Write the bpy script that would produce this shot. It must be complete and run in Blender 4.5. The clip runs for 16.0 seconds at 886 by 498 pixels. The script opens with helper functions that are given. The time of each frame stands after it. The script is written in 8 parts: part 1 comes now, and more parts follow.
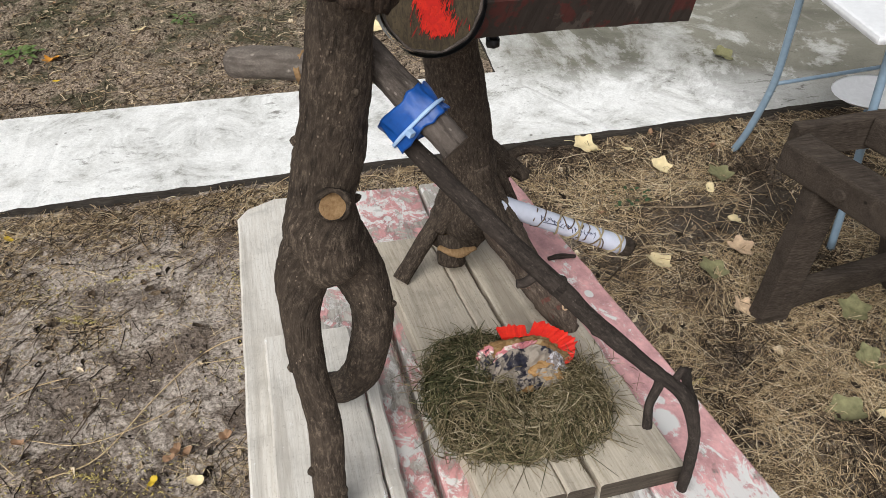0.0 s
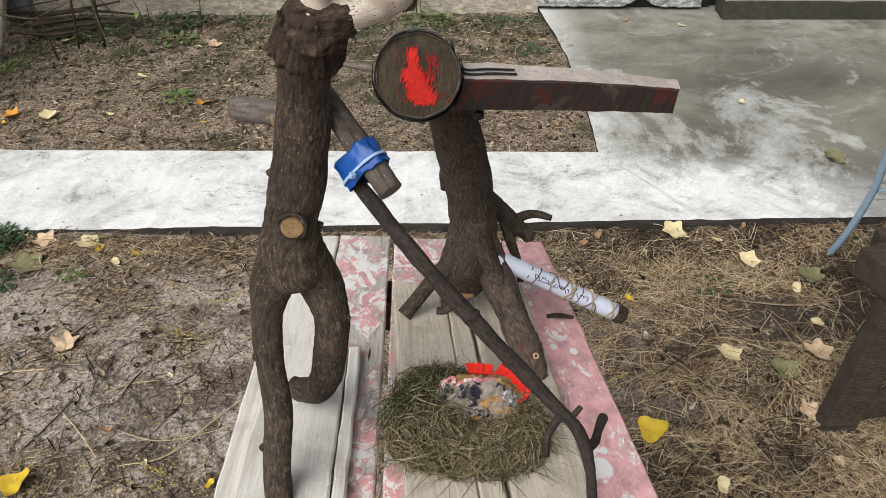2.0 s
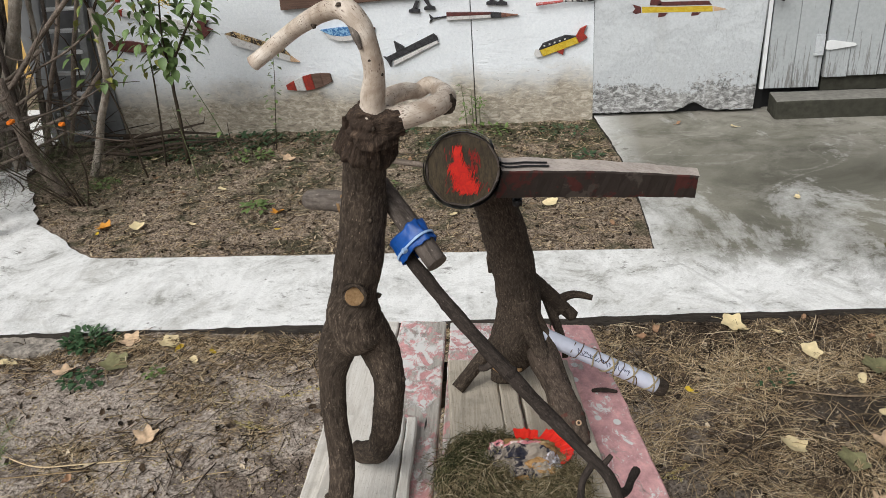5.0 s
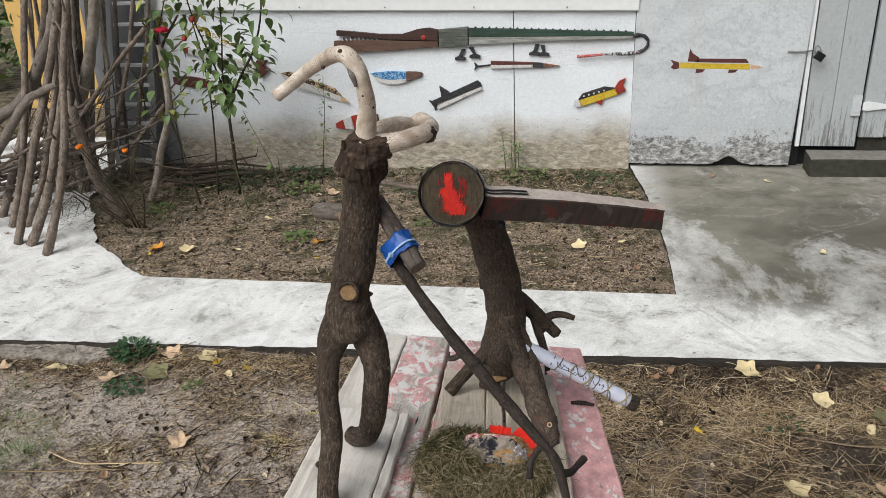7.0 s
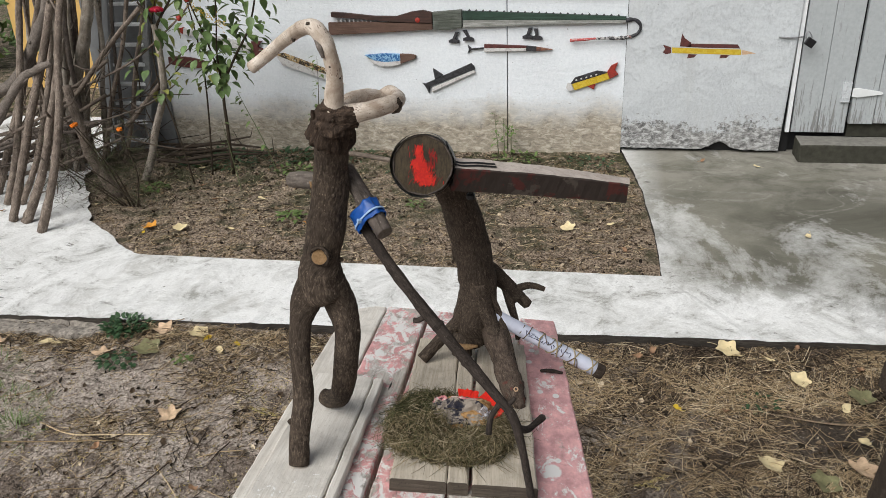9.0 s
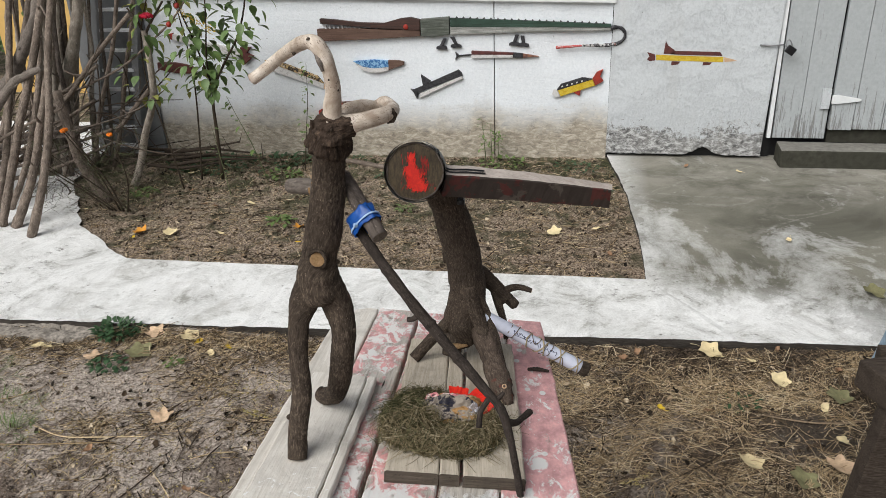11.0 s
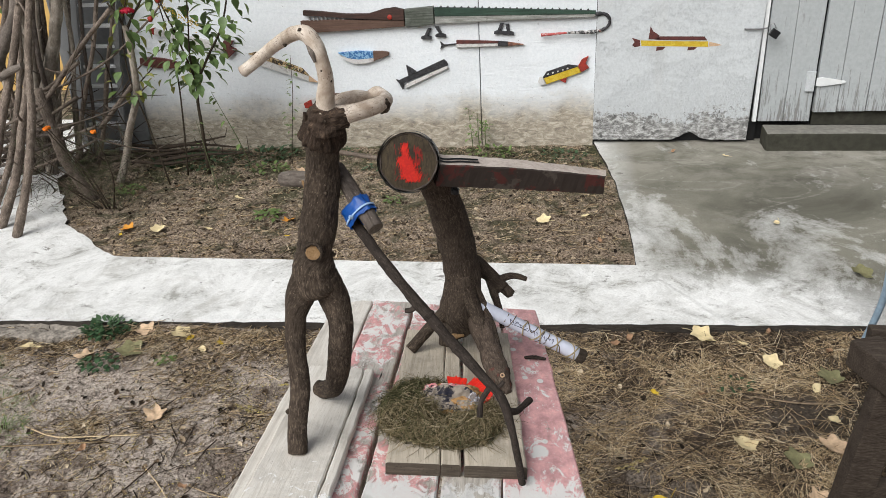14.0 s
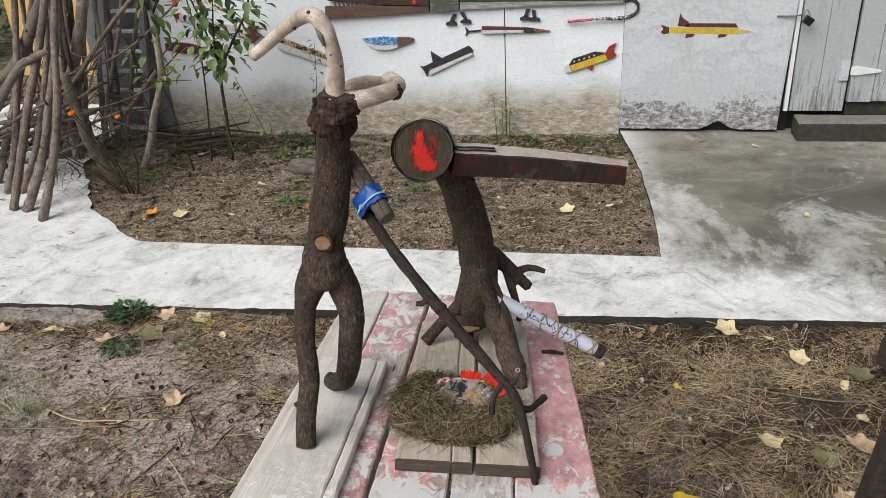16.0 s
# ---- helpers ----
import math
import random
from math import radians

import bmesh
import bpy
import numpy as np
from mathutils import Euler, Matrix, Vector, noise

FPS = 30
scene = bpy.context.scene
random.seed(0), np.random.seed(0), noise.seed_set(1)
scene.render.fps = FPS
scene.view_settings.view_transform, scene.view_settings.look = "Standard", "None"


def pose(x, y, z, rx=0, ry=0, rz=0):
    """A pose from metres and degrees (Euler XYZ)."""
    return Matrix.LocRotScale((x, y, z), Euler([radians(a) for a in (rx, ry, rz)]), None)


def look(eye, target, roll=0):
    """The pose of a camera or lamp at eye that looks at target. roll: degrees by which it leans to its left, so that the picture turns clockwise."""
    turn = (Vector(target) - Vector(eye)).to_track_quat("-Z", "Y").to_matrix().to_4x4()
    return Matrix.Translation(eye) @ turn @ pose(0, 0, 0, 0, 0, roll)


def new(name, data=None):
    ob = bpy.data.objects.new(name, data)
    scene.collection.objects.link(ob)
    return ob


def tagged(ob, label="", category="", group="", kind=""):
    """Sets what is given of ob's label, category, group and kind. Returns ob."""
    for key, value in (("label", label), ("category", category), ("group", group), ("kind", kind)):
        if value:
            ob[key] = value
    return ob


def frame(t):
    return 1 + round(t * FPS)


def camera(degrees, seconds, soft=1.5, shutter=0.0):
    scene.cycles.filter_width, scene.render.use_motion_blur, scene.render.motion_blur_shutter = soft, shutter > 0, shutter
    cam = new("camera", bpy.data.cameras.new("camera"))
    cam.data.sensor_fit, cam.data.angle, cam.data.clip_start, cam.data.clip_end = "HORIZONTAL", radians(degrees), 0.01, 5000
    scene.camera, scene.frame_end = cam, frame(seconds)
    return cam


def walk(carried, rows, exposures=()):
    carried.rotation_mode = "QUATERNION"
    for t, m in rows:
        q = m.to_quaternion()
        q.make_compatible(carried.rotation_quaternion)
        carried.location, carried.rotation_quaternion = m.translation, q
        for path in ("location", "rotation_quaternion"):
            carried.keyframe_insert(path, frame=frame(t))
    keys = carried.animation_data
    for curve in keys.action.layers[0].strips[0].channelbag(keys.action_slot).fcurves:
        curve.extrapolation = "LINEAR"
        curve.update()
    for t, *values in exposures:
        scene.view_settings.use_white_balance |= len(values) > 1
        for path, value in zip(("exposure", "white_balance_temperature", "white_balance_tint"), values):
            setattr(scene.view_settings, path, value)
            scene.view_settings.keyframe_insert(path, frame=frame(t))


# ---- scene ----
cam = camera(59.0, 16.0, soft=0.8)
PATH = [
    (0, (-0.385, 0.72, 1.388), (-0.167, 2.214, 0.076), -0.8),
    (0.5, (-0.364, 0.685, 1.403), (-0.216, 2.206, 0.113), -0.9),
    (1, (-0.31, 0.669, 1.407), (-0.247, 2.202, 0.125), 0.1),
    (1.5, (-0.272, 0.635, 1.421), (-0.306, 2.207, 0.184), -0.3),
    (2, (-0.25, 0.613, 1.431), (-0.352, 2.234, 0.263), -0.9),
    (2.5, (-0.231, 0.612, 1.434), (-0.391, 2.268, 0.324), -1.8),
    (3, (-0.217, 0.61, 1.433), (-0.403, 2.283, 0.353), -1.8),
    (3.5, (-0.208, 0.601, 1.435), (-0.442, 2.279, 0.372), -2.9),
    (4, (-0.202, 0.581, 1.438), (-0.465, 2.275, 0.408), -3.1),
    (4.5, (-0.21, 0.554, 1.438), (-0.472, 2.277, 0.457), -3.7),
    (5, (-0.221, 0.516, 1.455), (-0.494, 2.266, 0.526), -4.6),
    (7.5, (-0.115, 0.378, 1.477), (-0.526, 2.156, 0.66), -2.6),
    (8, (-0.105, 0.368, 1.476), (-0.519, 2.137, 0.64), -2.4),
    (8.5, (-0.094, 0.364, 1.473), (-0.492, 2.128, 0.619), -2.5),
    (11, (-0.088, 0.316, 1.491), (-0.443, 2.094, 0.646), -2.2),
    (11.5, (-0.097, 0.303, 1.502), (-0.401, 2.124, 0.733), -1.9),
    (12, (-0.104, 0.288, 1.505), (-0.399, 2.106, 0.726), -2.2),
    (12.5, (-0.106, 0.285, 1.501), (-0.393, 2.083, 0.674), -2.6),
    (13, (-0.103, 0.286, 1.498), (-0.381, 2.073, 0.642), -2.5),
    (13.5, (-0.099, 0.294, 1.496), (-0.383, 2.077, 0.636), -2.5),
    (14, (-0.099, 0.318, 1.489), (-0.422, 2.091, 0.621), -3.1),
    (14.5, (-0.102, 0.33, 1.485), (-0.463, 2.087, 0.601), -3.3),
    (15, (-0.103, 0.337, 1.484), (-0.473, 2.091, 0.598), -3.3),
    (15.5, (-0.101, 0.347, 1.481), (-0.487, 2.097, 0.592), -3.4),
    (16, (-0.091, 0.347, 1.48), (-0.475, 2.095, 0.587), -3.3),
]
walk(cam, [(t, look(eye, target, roll)) for t, eye, target, roll in PATH],
     [(0, -0.02), (2, 0.0), (3, -0.03), (4, -0.10), (5, -0.20), (7.5, -0.20), (8.5, -0.20), (11, -0.18), (11.5, -0.14), (12, -0.06), (12.5, -0.04), (13.5, -0.02), (14, -0.06), (14.5, -0.14), (15, -0.20), (16, -0.20)])


# ---------------------------------------------------------------- world, sun
def make_world():
    w = bpy.data.worlds.new("overcast_sky")
    scene.world = w
    w.use_nodes = True
    nt = w.node_tree
    bg = nt.nodes["Background"]
    sky = nt.nodes.new("ShaderNodeTexSky")
    sky.sky_type = 'NISHITA'
    sky.sun_disc = False
    sky.sun_elevation = radians(SUN_HIGH)
    sky.sun_rotation = radians(SUN_TURN)
    sky.air_density, sky.dust_density, sky.ozone_density = 1.0, 4.0, 1.0
    hs = nt.nodes.new("ShaderNodeHueSaturation")
    hs.inputs["Saturation"].default_value = 0.35
    nt.links.new(sky.outputs[0], hs.inputs["Color"])
    nt.links.new(hs.outputs[0], bg.inputs["Color"])
    bg.inputs["Strength"].default_value = SKY


SKY, SUN, SUN_TURN, SUN_HIGH = 0.078, 3.45, 210, 46
make_world()
sun = new("sun", bpy.data.lights.new("sun", "SUN"))
sun.data.energy, sun.data.angle, sun.data.color = SUN, radians(50), (0.99, 0.985, 0.965)
a, e = radians(SUN_TURN), radians(SUN_HIGH)
sun.matrix_world = look((0, 0, 6), (-math.cos(e) * math.sin(a), -math.cos(e) * math.cos(a), 6 - math.sin(e)))


# ---------------------------------------------------------------- materials
class Nodes:
    """Short words for building a procedural material."""

    def __init__(self, name, rough=0.8):
        self.m = bpy.data.materials.new(name)
        self.m.use_nodes = True
        self.t = self.m.node_tree
        self.b = self.t.nodes["Principled BSDF"]
        self.b.inputs["Roughness"].default_value = rough
        self.b.inputs["Specular IOR Level"].default_value = 0.18 if rough >= 0.75 else 0.4
        self.c = self.t.nodes.new("ShaderNodeTexCoord")

    def n(self, kind):
        return self.t.nodes.new(kind)

    def put(self, socket, value):
        if hasattr(value, "is_linked") or hasattr(value, "links"):
            self.t.links.new(value, socket)
        elif isinstance(value, (tuple, list)) and len(value) == 3 and socket.type == 'RGBA':
            socket.default_value = (*value, 1)
        else:
            socket.default_value = value

    def coords(self, kind="Object", scale=(1, 1, 1), shift=False):
        mp = self.n("ShaderNodeMapping")
        mp.inputs["Scale"].default_value = scale
        self.t.links.new(self.c.outputs[kind], mp.inputs["Vector"])
        if shift:
            oi = self.n("ShaderNodeObjectInfo")
            mul = self.n("ShaderNodeVectorMath")
            mul.operation = 'SCALE'
            mul.inputs[0].default_value = (7.3, 5.1, 9.7)
            self.t.links.new(oi.outputs["Random"], mul.inputs["Scale"])
            self.t.links.new(mul.outputs[0], mp.inputs["Location"])
        return mp.outputs[0]

    def noise(self, vec, scale, detail=4.0, rough=0.6, warp=0.0):
        x = self.n("ShaderNodeTexNoise")
        self.put(x.inputs["Vector"], vec)
        x.inputs["Scale"].default_value, x.inputs["Detail"].default_value = scale, detail
        x.inputs["Roughness"].default_value, x.inputs["Distortion"].default_value = rough, warp
        return x.outputs["Fac"]

    def cells(self, vec, scale, feature='F1'):
        x = self.n("ShaderNodeTexVoronoi")
        x.feature = feature
        self.put(x.inputs["Vector"], vec)
        x.inputs["Scale"].default_value = scale
        return x.outputs["Distance"]

    def ramp(self, fac, *stops):
        x = self.n("ShaderNodeValToRGB")
        e = x.color_ramp.elements
        while len(e) < len(stops):
            e.new(0.5)
        for el, (p, c) in zip(e, stops):
            el.position = p
            el.color = (c, c, c, 1) if isinstance(c, (int, float)) else (*c, 1)
        self.put(x.inputs["Fac"], fac)
        return x.outputs["Color"]

    def mix(self, fac, one, two, how='MIX'):
        x = self.n("ShaderNodeMix")
        x.data_type, x.blend_type = 'RGBA', how
        self.put(x.inputs[0], fac)
        self.put(x.inputs[6], one)
        self.put(x.inputs[7], two)
        return x.outputs[2]

    def math(self, how, one, two=0.0):
        x = self.n("ShaderNodeMath")
        x.operation = how
        x.use_clamp = how in ('ADD', 'SUBTRACT', 'MULTIPLY')
        self.put(x.inputs[0], one)
        self.put(x.inputs[1], two)
        return x.outputs[0]

    def axis(self, name, low, high, kind="Object"):
        s = self.n("ShaderNodeSeparateXYZ")
        self.t.links.new(self.c.outputs[kind], s.inputs[0])
        r = self.n("ShaderNodeMapRange")
        r.inputs["From Min"].default_value, r.inputs["From Max"].default_value = low, high
        self.t.links.new(s.outputs[name], r.inputs["Value"])
        return r.outputs[0]

    def done(self, color, height=None, depth=0.002, strength=0.8, rough=None):
        self.put(self.b.inputs["Base Color"], color)
        if height is not None:
            bp = self.n("ShaderNodeBump")
            bp.inputs["Distance"].default_value, bp.inputs["Strength"].default_value = depth, strength
            self.put(bp.inputs["Height"], height)
            self.t.links.new(bp.outputs[0], self.b.inputs["Normal"])
        if rough is not None:
            self.put(self.b.inputs["Roughness"], rough)
        return self.m


def plain(name, color, rough=0.6, metal=0.0, vary=0.25, scale=60):
    k = Nodes(name, rough)
    k.b.inputs["Metallic"].default_value = metal
    v = k.coords(shift=True)
    f = k.noise(v, scale, 5)
    g = k.noise(v, scale / 9, 3)
    dark = tuple(c * (1 - vary) for c in color)
    lite = tuple(min(1, c * (1 + vary)) for c in color)
    c = k.mix(k.ramp(f, (0.3, 0.0), (0.7, 1.0)), dark, lite)
    c = k.mix(k.ramp(g, (0.35, 0.0), (0.7, 0.6)), c, dark)
    return k.done(c, f, 0.0006, 0.5)


def bark(name, low, mid, high, ridges=420, depth=0.0022, rubbed=False):
    """Bark on swept limbs: the map runs round (x) and along (y) in metres."""
    k = Nodes(name, 0.92)
    v = k.coords("UV", (1, 0.34, 1), True)
    fine = k.noise(v, ridges, 8, 0.74, 0.5)
    o = k.coords("Object", (1, 1, 1), True)
    speck = k.noise(o, 700, 4, 0.7)
    blot = k.noise(o, 34, 6, 0.66, 0.5)
    wide = k.noise(o, 11, 4, 0.6)
    furrow = k.noise(k.coords("UV", (1, 0.13, 1), True), ridges * 0.8, 5, 0.6, 0.3)
    cut = k.math('MULTIPLY', k.ramp(furrow, (0.36, 0.55), (0.45, 0.0)), k.ramp(wide, (0.40, 0.3), (0.60, 1.0)))
    c = k.ramp(fine, (0.30, low), (0.50, mid), (0.74, high))
    c = k.mix(k.ramp(speck, (0.40, 0.5), (0.58, 0.0)), c, tuple(x * 0.5 for x in mid))
    c = k.mix(k.ramp(blot, (0.48, 0.0), (0.66, 0.45)), c, tuple(x * 1.6 for x in mid))
    c = k.mix(k.ramp(wide, (0.45, 0.0), (0.66, 0.6)), c, tuple(x * 0.5 for x in mid))
    c = k.mix(cut, c, low)
    fleck = k.math('MULTIPLY', k.ramp(k.cells(k.coords("UV", (1, 0.5, 1), True), ridges * 0.9), (0.10, 1.0), (0.20, 0.0)), k.ramp(k.noise(o, 70, 4, 0.6), (0.50, 0.0), (0.58, 0.8)))
    c = k.mix(fleck, c, high)
    if rubbed:
        # reddish and orange smears where the bark is rubbed away, most of them at the low end
        low_end = k.math('ADD', k.math('MULTIPLY', k.axis("Y", 1.34, 1.235), 0.10), k.noise(o, 75, 5, 0.66, 0.6))
        c = k.mix(k.ramp(low_end, (0.68, 0.0), (0.74, 0.7)), c, (0.14, 0.045, 0.034))
        c = k.mix(k.ramp(k.noise(o, 60, 5, 0.6, 0.5), (0.66, 0.0), (0.71, 0.7)), c, (0.27, 0.145, 0.065))
    h = k.math('ADD', k.math('MULTIPLY', fine, 0.5), k.math('MULTIPLY', speck, 0.15))
    h = k.math('ADD', h, k.math('MULTIPLY', blot, 0.3))
    h = k.math('SUBTRACT', h, k.math('MULTIPLY', cut, 0.3))
    return k.done(c, h, depth, 1.0)


def peeled_wood():
    """Barkless branch: pale, faintly pink and grey, with specks and short dark checks along it."""
    k = Nodes("peeled_branch", 0.62)
    o = k.coords("Object", (1, 1, 1), True)
    v = k.coords("UV", (1, 0.16, 1), True)
    wide = k.noise(o, 42, 5, 0.6, 0.4)
    fine = k.noise(v, 700, 5, 0.7, 0.4)
    c = k.ramp(wide, (0.34, (0.38, 0.300, 0.235)), (0.50, (0.57, 0.490, 0.41)), (0.66, (0.72, 0.655, 0.58)))
    c = k.mix(k.ramp(fine, (0.36, 0.6), (0.47, 0.0)), c, (0.30, 0.22, 0.16))
    speck = k.math('MULTIPLY', k.ramp(k.cells(k.coords("UV", (1, 0.5, 1), True), 560), (0.20, 1.0), (0.32, 0.0)), k.ramp(k.noise(o, 60, 4, 0.6), (0.47, 0.0), (0.56, 0.9)))
    c = k.mix(speck, c, (0.16, 0.11, 0.08))
    stain = k.ramp(k.noise(o, 95, 6, 0.72, 0.8), (0.60, 0.0), (0.70, 0.7))
    c = k.mix(stain, c, (0.27, 0.20, 0.155))
    return k.done(c, k.math('ADD', k.math('MULTIPLY', fine, 0.4), k.math('MULTIPLY', wide, 0.6)), 0.0012, 0.7)


def grain(name, dark, mid, light, long_axis='y', rough=0.85, scale=1.0, splash=False):
    """Bare sawn wood, grain along one axis, with cracks, dirt and grey weathering."""
    k = Nodes(name, rough)
    s = {'x': (0.05, 1, 1), 'y': (1, 0.05, 1), 'z': (1, 1, 0.05)}[long_axis]
    v = k.coords("Object", s, True)
    f = k.noise(v, 420 * scale, 6, 0.7, 0.5)
    w = k.noise(v, 30 * scale, 5, 0.6, 1.0)
    o = k.coords("Object", (1, 1, 1), True)
    blot = k.noise(o, 14 * scale, 6, 0.65, 0.5)
    speck = k.noise(o, 330 * scale, 5, 0.7)
    c = k.ramp(f, (0.16, dark), (0.42, mid), (0.74, light))
    c = k.mix(k.ramp(w, (0.32, 0.45), (0.44, 0.0)), c, dark)
    c = k.mix(k.ramp(w, (0.56, 0.0), (0.75, 0.25)), c, light)
    c = k.mix(k.ramp(blot, (0.32, 0.65), (0.50, 0.0)), c, tuple(x * 0.62 for x in mid))
    c = k.mix(k.ramp(speck, (0.30, 0.7), (0.42, 0.0)), c, dark)
    crk = k.ramp(k.noise(v, 22 * scale, 3, 0.5, 1.2), (0.255, 1.0), (0.275, 0.0))
    c = k.mix(crk, c, (0.03, 0.025, 0.02))
    knot = k.ramp(k.cells(k.coords("Object", {'x': (0.5, 1, 1), 'y': (1, 0.5, 1), 'z': (1, 1, 0.5)}[long_axis], True), 13 * scale), (0.03, 0.75), (0.07, 0.0))
    c = k.mix(knot, c, tuple(x * 0.6 for x in dark))
    if splash:
        wet = k.math('ADD', k.math('MULTIPLY', k.axis("Y", -0.17, -0.27), 0.16), k.noise(o, 60, 7, 0.7, 0.6))
        c = k.mix(k.ramp(wet, (0.66, 0.0), (0.68, 1.0)), c, (0.82, 0.81, 0.79))
    h = k.math('ADD', k.math('MULTIPLY', f, 0.5), k.math('MULTIPLY', w, 0.5))
    h = k.math('SUBTRACT', h, k.math('MULTIPLY', crk, 0.5))
    return k.done(c, h, 0.0014, 0.8)


def flaked_paint(name, paint, second, share=0.5, white=0.515, front=0.0, soiled=0.75, drops=0.0):
    """Old paint on grey planks: flakes in two colours, bare wood between, white drips."""
    k = Nodes(name, 0.7)
    v = k.coords("Object", (1, 0.06, 1), True)
    f = k.noise(v, 200, 6, 0.7, 0.4)
    wood = k.ramp(f, (0.27, (0.17, 0.15, 0.125)), (0.48, (0.44, 0.405, 0.36)), (0.72, (0.63, 0.595, 0.545)))
    o = k.coords("Object", (1, 0.6, 1), True)
    flake = k.noise(o, 46, 9, 0.78, 0.6)
    wide = k.noise(o, 11, 5, 0.6)
    tone = k.noise(o, 60, 6, 0.7)
    p = k.mix(k.ramp(tone, (0.35, 0.0), (0.65, 1.0)), tuple(x * 0.8 for x in paint), tuple(min(1, x * 1.3 + 0.03) for x in paint))
    sec = k.ramp(k.noise(o, 40, 9, 0.8, 0.8), (white, 0.0), (white + 0.035, 1.0))
    both = k.mix(sec, p, second)
    mask = k.math('ADD', k.math('MULTIPLY', flake, 0.6), k.math('MULTIPLY', wide, 0.4))
    mask = k.ramp(mask, (share - 0.03, 0.0), (share + 0.012, 1.0))
    c = k.mix(mask, wood, both)
    for size, at, keep_at in ((38, 0.17, 0.5), (15, 0.15, 0.46)):
        spots = k.cells(k.coords("Object", (1, 0.7, 1), True), size)
        ragged = k.math('ADD', spots, k.math('MULTIPLY', k.math('SUBTRACT', tone, 0.5), 0.35))
        keep = k.ramp(k.noise(o, size * 0.45, 2), (keep_at - drops, 0.0), (keep_at + 0.05 - drops, 1.0))
        c = k.mix(k.math('MULTIPLY', k.ramp(ragged, (at, 1.0), (at + 0.03, 0.0)), keep), c, (0.74, 0.73, 0.71))
    if front:
        spill = k.math('ADD', k.math('MULTIPLY', k.axis("Y", -0.06, -0.30), front), k.math('MULTIPLY', flake, 0.7))
        c = k.mix(k.ramp(spill, (0.60, 0.0), (0.63, 0.92)), c, (0.70, 0.695, 0.68))
    grime = k.noise(o, 24, 7, 0.7, 0.8)
    c = k.mix(k.ramp(grime, (0.30, soiled), (0.43, 0.0)), c, (0.10, 0.085, 0.07))
    gash = k.ramp(k.noise(v, 26, 4, 0.6, 1.0), (0.30, 1.0), (0.325, 0.0))
    c = k.mix(gash, c, (0.03, 0.026, 0.022))
    h = k.math('ADD', k.math('MULTIPLY', mask, 0.5), k.math('MULTIPLY', f, 0.3))
    return k.done(c, h, 0.0012, 0.9)


